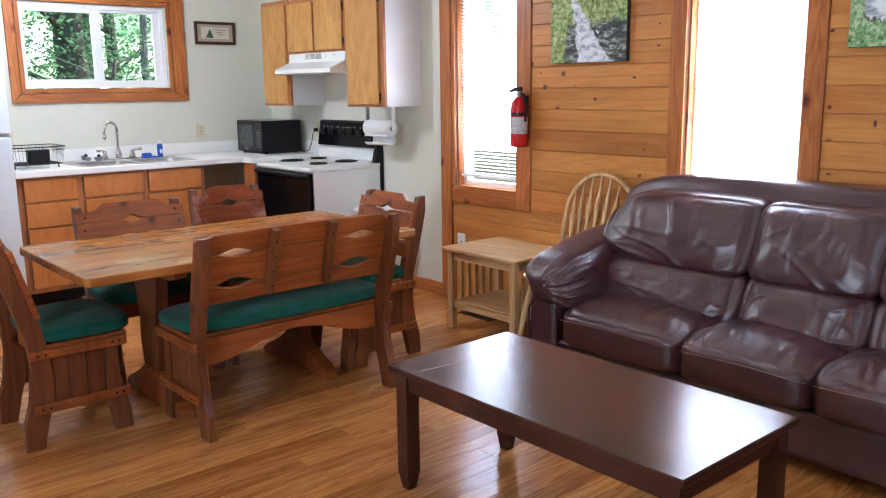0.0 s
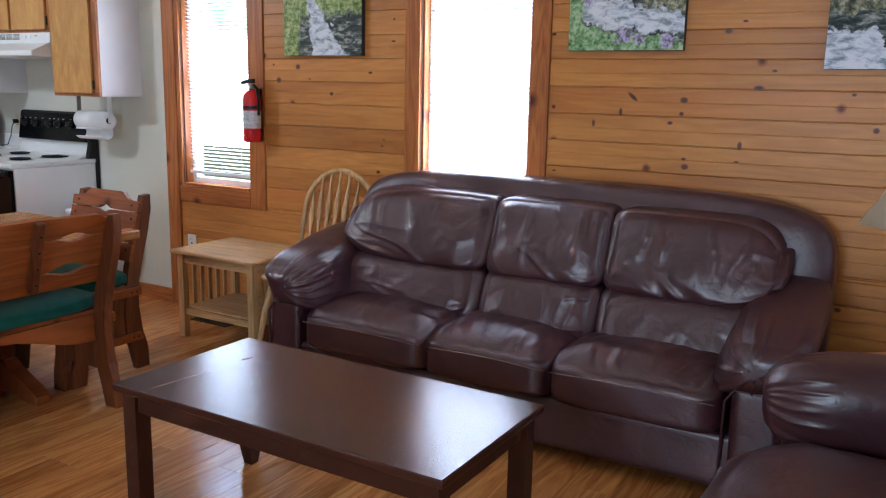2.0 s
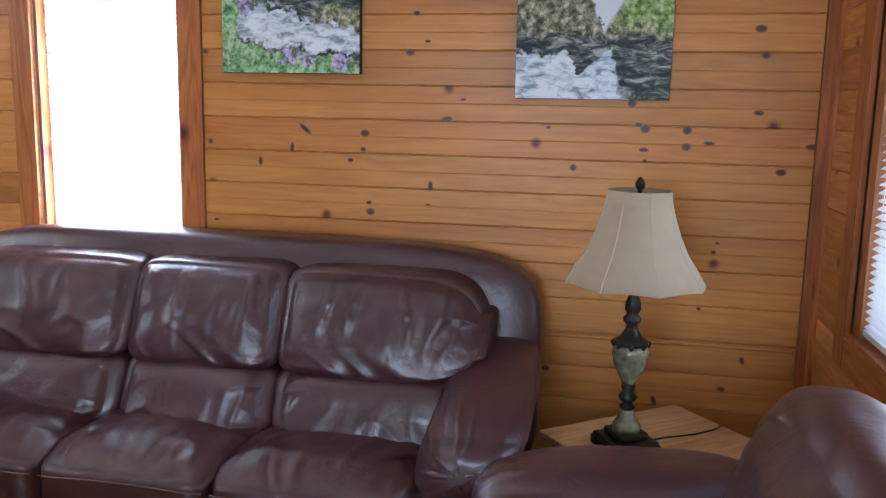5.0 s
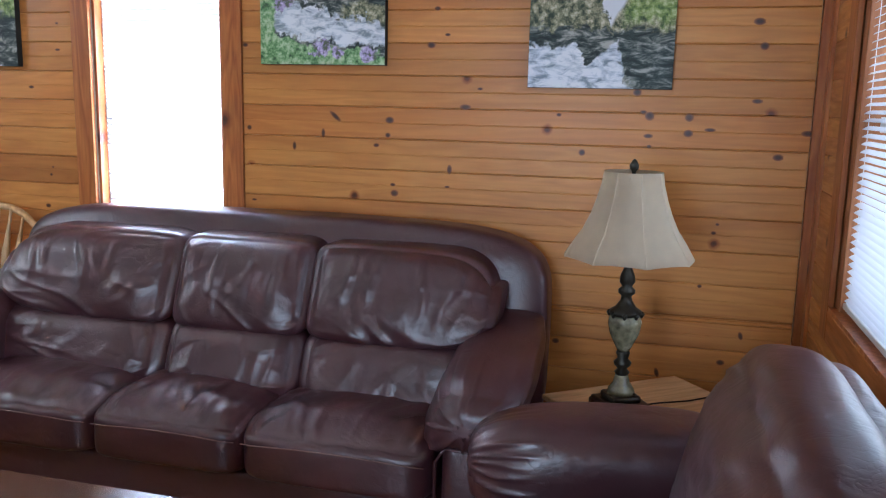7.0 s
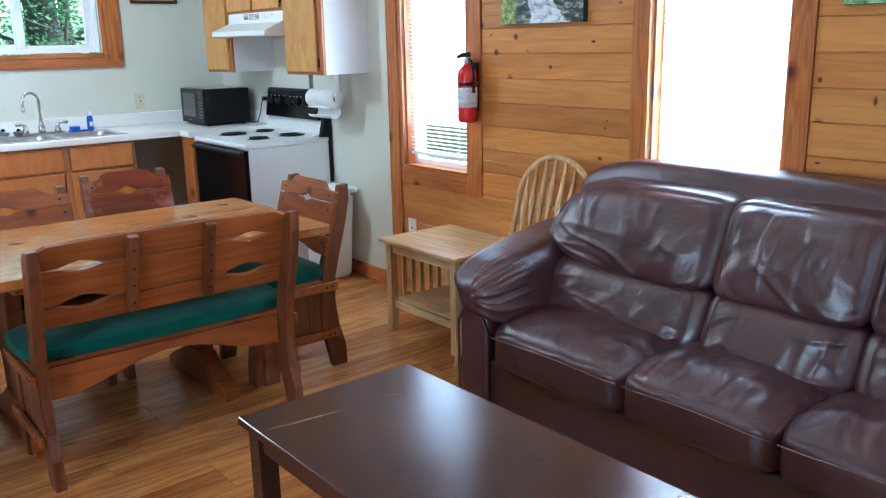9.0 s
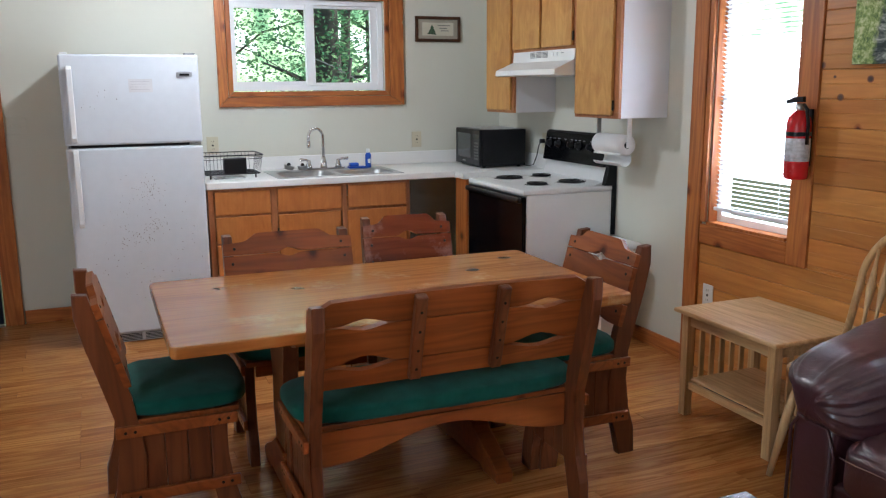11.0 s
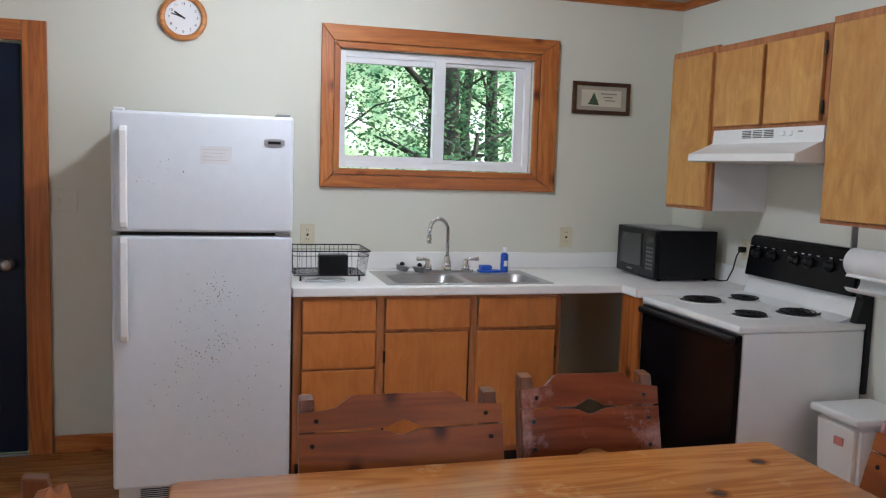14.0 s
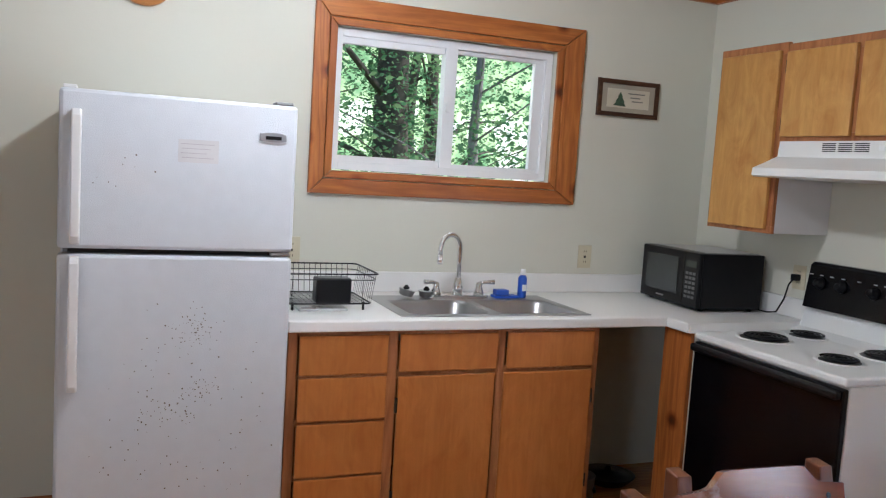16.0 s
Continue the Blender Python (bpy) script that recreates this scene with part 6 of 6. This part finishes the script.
# extinguisher
ex = thing("fire_extinguisher", "red fire extinguisher hung on the pine window casing", "fire extinguisher")
QX, QY = 5.412, 4.925
part("cylinder", lathe(B(), [(0.04, 1.095), (0.05, 1.10), (0.052, 1.12), (0.052, 1.335), (0.046, 1.365), (0.026, 1.385), (0.018, 1.395)], (QX, QY, 0), 28), RED, ex, smooth=True)
lab = part("label", lathe(B(), [(0.0522, 1.175), (0.0526, 1.1755), (0.0526, 1.275), (0.0522, 1.2755)], (QX, QY, 0), 28), plain("pale_label", (0.55, 0.55, 0.58), 0.5, var=0.3, scale=60), ex, "pale printed label", smooth=True)
part("strap", lathe(B(), [(0.0524, 1.285), (0.0535, 1.286), (0.0535, 1.302), (0.0524, 1.303)], (QX, QY, 0), 28), BLACK, ex, "black strap")
part("valve", lathe(B(), [(0.016, 1.395), (0.018, 1.40), (0.018, 1.42), (0.012, 1.425)], (QX, QY, 0), 16), STEEL, ex, smooth=True)
part("lever", outline(B(), [(QY + 0.075, 1.435), (QY + 0.03, 1.452), (QY - 0.02, 1.455), (QY - 0.022, 1.43), (QY + 0.02, 1.43), (QY + 0.07, 1.422)], QX - 0.009, QX + 0.009, "x", 0.002), BLACK, ex, "black squeeze lever")
part("hose", tube(B(), [(QX, QY - 0.02, 1.42), (QX - 0.01, QY - 0.05, 1.40), (QX - 0.01, QY - 0.062, 1.34), (QX - 0.008, QY - 0.06, 1.25)], 0.008, 8), BLACK, ex, smooth=True)
boxpart("bracket", (5.464, 5.477, QY - 0.018, QY + 0.018, 1.15, 1.40), BLACK, ex, bev=0.002)

vt = thing("floor_vent", "dark metal floor register under the pale side table", "vent")
boxpart("register", (5.25, 5.37, 5.02, 5.32, 0.001, 0.006), IRON, vt, bev=0.002)
for i in range(12):
    boxpart("louvre", (5.265, 5.355, 5.038 + 0.023 * i, 5.046 + 0.023 * i, 0.0062, 0.0085), BLACK, vt, bev=0)

# ---- canvas prints ----
def art_mat(name, seed, kind):
    """A printed mountain stream. kind: "falls", "flowers" or "valley"; y runs across the print, z up from its foot."""
    m, nt, b = nodes_of(name)
    setp(b, rough=0.6)
    tc = N(nt, "ShaderNodeTexCoord")
    sep = N(nt, "ShaderNodeSeparateXYZ")
    nt.links.new(tc.outputs["Object"], sep.inputs[0])

    def M(op, *args):
        n = N(nt, "ShaderNodeMath", operation=op)
        for i, v in enumerate(args):
            if isinstance(v, (int, float)):
                n.inputs[i].default_value = v
            else:
                nt.links.new(v, n.inputs[i])
        return n.outputs[0]

    def tex(scale, detail, rough=0.6, dist=0.0, stretch=(1, 1, 1), off=0.0):
        mp = N(nt, "ShaderNodeMapping")
        mp.inputs["Location"].default_value = (seed + off, seed * 1.7 + off, seed * 0.3)
        mp.inputs["Scale"].default_value = stretch
        nt.links.new(tc.outputs["Object"], mp.inputs[0])
        n = N(nt, "ShaderNodeTexNoise", Scale=scale, Detail=detail, Roughness=rough, Distortion=dist)
        nt.links.new(mp.outputs[0], n.inputs["Vector"])
        return n.outputs[0]

    def mask(v, w=0.012):
        return ramp(nt, v, [(0.0, (0, 0, 0)), (w, (1, 1, 1))]).outputs[0]
    fine = tex(42.0, 8.0, 0.72)
    rocks = tex(16.0, 8.0, 0.7, 0.6, (1, 0.8, 2.2))
    wob = tex(9.0, 5.0, 0.6, 0.5)
    wob2 = tex(22.0, 4.0, 0.6, 0.3, off=5.0)
    u = M("MULTIPLY_ADD", sep.outputs[1], -1.0, M("MULTIPLY_ADD", wob, 0.08, M("MULTIPLY_ADD", wob2, 0.07, -0.075)))
    z = M("ADD", sep.outputs[2], M("MULTIPLY_ADD", wob2, 0.12, M("MULTIPLY_ADD", wob, 0.08, -0.10)))
    dark = ramp(nt, rocks, [(0.40, (0.010, 0.020, 0.020)), (0.49, (0.04, 0.06, 0.055)), (0.55, (0.17, 0.19, 0.17)), (0.63, (0.46, 0.46, 0.42))]).outputs[0]
    leafy = ramp(nt, fine, [(0.40, (0.03, 0.05, 0.03)), (0.48, (0.17, 0.18, 0.10)), (0.55, (0.38, 0.36, 0.22)), (0.63, (0.66, 0.62, 0.46))]).outputs[0]
    lime = ramp(nt, fine, [(0.38, (0.06, 0.12, 0.03)), (0.50, (0.28, 0.38, 0.10)), (0.62, (0.62, 0.66, 0.36))]).outputs[0]
    foam = ramp(nt, tex(24.0, 7.0, 0.65, 0.4, (1, 0.7, 1.6), 2.0), [(0.36, (0.24, 0.30, 0.36)), (0.46, (0.58, 0.64, 0.72)), (0.56, (0.84, 0.87, 0.92))]).outputs[0]
    col = dark
    if kind == "valley":
        col = mix(nt, mask(M("SUBTRACT", z, 0.205)), col, leafy)
        col = mix(nt, mask(M("MINIMUM", M("SUBTRACT", z, 0.22), M("SUBTRACT", u, 0.07)), 0.03), col, lime)
        col = mix(nt, mask(M("SUBTRACT", M("MULTIPLY_ADD", z, 0.55, -0.115), M("ABSOLUTE", M("SUBTRACT", u, 0.035)))), col, (0.80, 0.83, 0.88))
        col = mix(nt, mask(M("SUBTRACT", M("MULTIPLY_ADD", z, -0.75, 0.135), M("ABSOLUTE", M("SUBTRACT", u, M("MULTIPLY_ADD", z, 0.5, -0.02))))), col, foam)
        col = mix(nt, mask(M("SUBTRACT", 0.055, M("ADD", z, M("MAXIMUM", u, -0.1)))), col, foam)
    elif kind == "flowers":
        col = mix(nt, mask(M("MINIMUM", M("SUBTRACT", u, 0.08), M("SUBTRACT", 0.05, M("ABSOLUTE", M("SUBTRACT", z, 0.19)))), 0.02), col, leafy)
        col = mix(nt, mask(M("SUBTRACT", M("MULTIPLY_ADD", u, -0.09, 0.062), M("ABSOLUTE", M("SUBTRACT", z, M("MULTIPLY_ADD", u, -0.20, 0.155))))), col, foam)
        col = mix(nt, mask(M("SUBTRACT", 0.045, M("MAXIMUM", z, M("SUBTRACT", 0.1, u)))), col, foam)
        green = ramp(nt, fine, [(0.36, (0.03, 0.08, 0.03)), (0.48, (0.20, 0.40, 0.15)), (0.60, (0.55, 0.68, 0.42))]).outputs[0]
        col = mix(nt, mask(M("SUBTRACT", M("MULTIPLY_ADD", u, -0.14, 0.085), z)), col, green)
        col = mix(nt, mask(M("SUBTRACT", M("MULTIPLY_ADD", z, 0.25, -0.235), u)), col, green)
        for cu, cz, rr in ((-0.16, 0.255, 0.045), (0.0, 0.065, 0.04), (0.07, 0.05, 0.03), (0.19, 0.035, 0.04), (-0.10, 0.30, 0.03)):
            d = M("SQRT", M("ADD", M("POWER", M("SUBTRACT", u, cu), 2.0), M("POWER", M("SUBTRACT", z, cz), 2.0)))
            bloom = ramp(nt, fine, [(0.44, (0.12, 0.14, 0.10)), (0.5, (0.42, 0.34, 0.62)), (0.6, (0.72, 0.66, 0.85))]).outputs[0]
            col = mix(nt, mask(M("SUBTRACT", rr, d), 0.006), col, bloom)
    else:
        col = mix(nt, mask(M("SUBTRACT", z, 0.20), 0.04), col, lime)
        col = mix(nt, mask(M("SUBTRACT", M("MULTIPLY_ADD", z, -0.28, 0.12), M("ABSOLUTE", M("SUBTRACT", u, M("MULTIPLY_ADD", z, -0.4, 0.05))))), col, foam)
        col = mix(nt, mask(M("SUBTRACT", -0.14, u), 0.03), col, lime)
    nt.links.new(col, b.inputs["Base Color"])
    return m


EDGE = plain("dark_canvas_edge", (0.03, 0.035, 0.035), 0.8)
for y0, y1, z0, sd, kind, lb in ((4.166, 4.703, 1.585, 1.0, "falls", "canvas print of a white waterfall among yellow-green trees"), (2.468, 2.995, 1.605, 4.0, "flowers", "canvas print of a stream with purple flowers and leaves"), (1.388, 1.908, 1.53, 8.3, "valley", "canvas print of a rocky mountain stream under trees")):
    t = thing("canvas_print", lb, "picture", None, "canvas prints on the pine wall")
    w = y1 - y0
    bm = box(B(), -0.03, -0.001, 0.0, w, 0.0, 0.42)
    part("canvas_body", bm, EDGE, t, "dark wrapped canvas edge")
    bm = box(B(), -0.0325, -0.0305, 0.001, w - 0.001, 0.001, 0.419)
    cv = part("printed_face", bm, art_mat("stream_print", sd, kind), t, "printed mountain stream")
    t.matrix_world = pose(EX - 0.012, y0 + 0.01, z0)
    cv.data.transform(Matrix.Translation((0, -w / 2, 0)))
    cv.location = (0, w / 2, 0)

# ---- woods outside the kitchen window ----
LEAFM, _nt, _b = nodes_of("sunlit_leaf")
_oi = N(_nt, "ShaderNodeNewGeometry")
_r = ramp(_nt, _oi.outputs["Random Per Island"], [(0.0, (0.10, 0.26, 0.13)), (0.5, (0.20, 0.42, 0.20)), (1.0, (0.36, 0.56, 0.27))])
_nt.links.new(_r.outputs[0], _b.inputs["Base Color"])
setp(_b, rough=0.5)
_t = N(_nt, "ShaderNodeBsdfTranslucent")
_nt.links.new(_r.outputs[0], _t.inputs[0])
_m = N(_nt, "ShaderNodeMixShader")
_m.inputs[0].default_value = 0.6
_nt.links.new(_b.outputs[0], _m.inputs[1])
_nt.links.new(_t.outputs[0], _m.inputs[2])
_nt.links.new(_m.outputs[0], _nt.nodes["Material Output"].inputs[0])
BARK = plain("grey_brown_bark", (0.17, 0.15, 0.12), 0.9, var=0.35, bumps=0.6, scale=9)
PALEB = plain("pale_bark", (0.42, 0.40, 0.38), 0.8, var=0.3, scale=9)


def tree(x, y, r, h, lean, nleaf, crown, seed, bark=BARK, ivy=0, label="leafy woodland tree with a grey-brown trunk"):
    rs = random.Random(seed)
    t = thing("tree", label, "tree", None, "woodland trees outside")
    n = 9
    pts = [(x + lean * (i / n) ** 2 + 0.05 * rs.uniform(-1, 1) * (i > 0), y, -0.4 + h * i / n) for i in range(n + 1)]
    bm = tube(B(), pts, [r * (1.25 - i / n) + 0.01 for i in range(n + 1)], 10)
    tips = []
    for i in range(10):
        k = rs.randint(2, n - 1)
        a = rs.uniform(0, 6.28)
        L = rs.uniform(0.8, 2.0)
        p0 = Vector(pts[k])
        p1 = p0 + Vector((math.cos(a) * L * 0.5, math.sin(a) * L * 0.5, L * 0.3))
        p2 = p0 + Vector((math.cos(a) * L, math.sin(a) * L, L * rs.uniform(0.3, 0.7)))
        tube(bm, [p0, p1, p2], [r * 0.25, r * 0.16, 0.01], 6)
        tips += [p1, p2]
    part("trunk", bm, bark, t, smooth=True)
    vs, fs = [], []
    for i in range(int(nleaf * 2.4) + ivy):
        c = rs.choice(tips)
        s = rs.uniform(0.02, 0.045)
        p = Vector((rs.gauss(c.x, crown), rs.gauss(c.y, crown * 0.8), rs.gauss(c.z, crown)))
        if i < ivy:
            a, q, k = rs.uniform(0, 6.28), r * 1.1 + abs(rs.gauss(0, 0.06)), rs.uniform(0.0, 0.95)
            p = Vector((x + lean * k ** 2 + q * math.cos(a), y + q * math.sin(a), -0.4 + h * k))
        u = Vector((rs.uniform(-1, 1), rs.uniform(-1, 1), rs.uniform(-0.5, 0.5))).normalized()
        v = u.cross(Vector((rs.uniform(-1, 1), rs.uniform(-1, 1), rs.uniform(-1, 1)))).normalized()
        b0 = len(vs)
        vs += [p - u * s, p + v * s * 0.5, p + u * s, p - v * s * 0.5]
        fs.append((b0, b0 + 1, b0 + 2, b0 + 3))
    me = bpy.data.meshes.new("crown")
    me.from_pydata(vs, [], fs)
    me.materials.append(LEAFM)
    o = new("crown", me)
    o.parent = t
    return t


tree(5.80, 14.4, 0.22, 8.0, 0.1, 1800, 0.7, 11, ivy=4200)
tree(2.5, 11.8, 0.08, 4.2, -0.6, 2600, 0.5, 12)
tree(6.5, 13.4, 0.06, 5.0, 0.2, 1500, 0.6, 13, PALEB, 0, "slim pale-barked woodland tree")
tree(6.4, 15.5, 0.09, 5.5, 0.3, 2100, 0.7, 14)
tree(3.2, 16.5, 0.14, 7.0, 0.2, 2200, 0.8, 15)
tree(7.6, 17.5, 0.12, 6.5, -0.3, 2200, 0.8, 16)
tree(1.2, 15.0, 0.12, 6.5, 0.3, 2500, 0.8, 17)
tree(5.0, 19.0, 0.12, 7.0, 0.3, 1900, 0.9, 18)
tree(4.9, 10.6, 0.03, 2.2, 0.2, 1400, 0.35, 19, BARK, 0, "small leafy undergrowth sapling outside")
# Backdrop emits its own light; the bright gaps between leaves are in its colour.
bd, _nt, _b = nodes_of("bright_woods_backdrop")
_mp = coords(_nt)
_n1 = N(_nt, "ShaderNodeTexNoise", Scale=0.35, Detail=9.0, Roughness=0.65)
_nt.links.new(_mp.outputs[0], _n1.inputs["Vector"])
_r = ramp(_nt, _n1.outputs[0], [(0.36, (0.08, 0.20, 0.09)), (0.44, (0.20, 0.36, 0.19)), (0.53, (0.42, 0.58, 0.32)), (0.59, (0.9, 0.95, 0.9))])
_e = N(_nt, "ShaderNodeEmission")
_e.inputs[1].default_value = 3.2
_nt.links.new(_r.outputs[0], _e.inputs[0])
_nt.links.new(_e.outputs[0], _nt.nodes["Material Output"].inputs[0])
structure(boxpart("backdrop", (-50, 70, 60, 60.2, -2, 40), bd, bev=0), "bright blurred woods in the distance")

# ---- boards of walls and floor ----
board_wall(wall_east, "y", EX, 0.012, SY + 0.052, 5.62, [(4.893, 5.62, 0.684, 2.242), (3.103, 3.917, 0.698, 2.242)], CEIL, -1, PINE)
board_wall(wall_south, "x", SY, 0.012, WX, EX - 0.087, [(3.788, 5.172, 0.758, 2.242)], CEIL, 1, PINE_X)
floor_boards(bpy.data.objects["floor"])
KNOTS = [(1.119, 1.768, 0.014, 0.009, 0),
    (1.096, 1.684, 0.011, 0.01, 0),
    (1.105, 1.495, 0.013, 0.006, 0),
    (0.93, 1.387, 0.016, 0.008, 0),
    (1.021, 1.301, 0.013, 0.009, 0),
    (1.331, 1.433, 0.011, 0.011, 0),
    (1.331, 1.376, 0.012, 0.01, 0),
    (1.257, 1.391, 0.014, 0.005, 0),
    (1.47, 1.435, 0.012, 0.012, 0),
    (1.471, 1.363, 0.012, 0.006, 0),
    (1.466, 1.325, 0.006, 0.005, 0),
    (1.708, 1.295, 0.009, 0.009, 0),
    (1.519, 1.519, 0.011, 0.01, 0),
    (1.493, 1.449, 0.009, 0.005, 0),
    (1.8, 1.432, 0.007, 0.005, 0),
    (2.104, 1.522, 0.008, 0.004, 0),
    (2.16, 1.452, 0.016, 0.008, 0),
    (1.218, 1.02, 0.007, 0.005, 0),
    (1.207, 1.052, 0.005, 0.004, 0)]
KNOTS += [(0.86, 1.084, 0.012, 0.01, 0),
    (2.3, 1.684, 0.012, 0.009, 0),
    (2.236, 1.723, 0.008, 0.004, 0),
    (2.278, 1.82, 0.009, 0.006, 0),
    (3.089, 1.682, 0.009, 0.006, 0),
    (2.696, 1.405, 0.022, 0.007, 40),
    (2.466, 1.395, 0.013, 0.01, 0),
    (2.473, 1.336, 0.008, 0.007, 0),
    (2.748, 1.336, 0.006, 0.014, 0),
    (2.875, 1.282, 0.006, 0.013, 0),
    (2.521, 1.295, 0.009, 0.006, 0),
    (2.218, 1.21, 0.007, 0.014, 0),
    (2.45, 1.141, 0.008, 0.005, 0),
    (2.443, 1.107, 0.012, 0.01, 0),
    (2.226, 1.142, 0.008, 0.003, 0),
    (3.06, 1.051, 0.009, 0.004, 0),
    (3.077, 1.35, 0.008, 0.008, 0),
    (4.641, 1.526, 0.012, 0.011, 0),
    (4.783, 1.451, 0.013, 0.012, 0)]
KNOTS += [(4.403, 1.382, 0.009, 0.008, 0),
    (4.14, 1.497, 0.01, 0.005, 0),
    (4.557, 1.459, 0.005, 0.004, 0),
    (4.891, 1.587, 0.013, 0.012, 0),
    (4.821, 1.537, 0.006, 0.005, 0),
    (3.99, 1.771, 0.006, 0.004, 0),
    (3.993, 1.659, 0.01, 0.004, 0),
    (1.774, 0.561, 0.01, 0.008, 0),
    (1.159, 0.535, 0.011, 0.008, 0),
    (1.386, 0.473, 0.006, 0.014, -15),
    (1.253, 0.819, 0.006, 0.005, 0),
    (1.096, 0.643, 0.006, 0.012, -15),
    (4.086, 0.972, 0.01, 0.007, 0),
    (4.061, 1.113, 0.006, 0.005, 0),
    (4.05, 1.147, 0.004, 0.004, 0)]
# knots in the boards of the east wall: place along the wall, height, half width, half height, turn
KNOTM, _nt, _b = nodes_of("pine_knot")
setp(_b, rough=0.4)
_tc = N(_nt, "ShaderNodeTexCoord")
_g = N(_nt, "ShaderNodeVectorMath", operation="LENGTH")
_nt.links.new(_tc.outputs["Object"], _g.inputs[0])
_r = ramp(_nt, _g.outputs["Value"], [(0.0, (0.07, 0.022, 0.008)), (0.35, (0.05, 0.016, 0.007)), (0.6, (0.12, 0.036, 0.012)), (0.85, (0.26, 0.085, 0.022)), (1.0, (0.42, 0.16, 0.04))])
_nt.links.new(_r.outputs[0], _b.inputs["Base Color"])
kbm = B()
kv = [kbm.verts.new((0, math.cos(2 * math.pi * i / 16) * (1 + 0.1 * math.sin(3 * i)), math.sin(2 * math.pi * i / 16))) for i in range(16)]
kc = kbm.verts.new((-0.02, 0, 0))
for i in range(16):
    kbm.faces.new((kc, kv[i], kv[(i + 1) % 16]))
kme = bpy.data.meshes.new("knot")
kbm.to_mesh(kme)
kbm.free()
kme.materials.append(KNOTM)
for y, z, a, b2, r in KNOTS:
    o = new("knot", kme)
    o.matrix_world = Matrix.Translation((EX - 0.0123, y, z)) @ Matrix.Rotation(radians(r), 4, "X") @ Matrix.Diagonal((0.02, a * 1.45, b2 * 1.4, 1))
    o.parent = wall_east
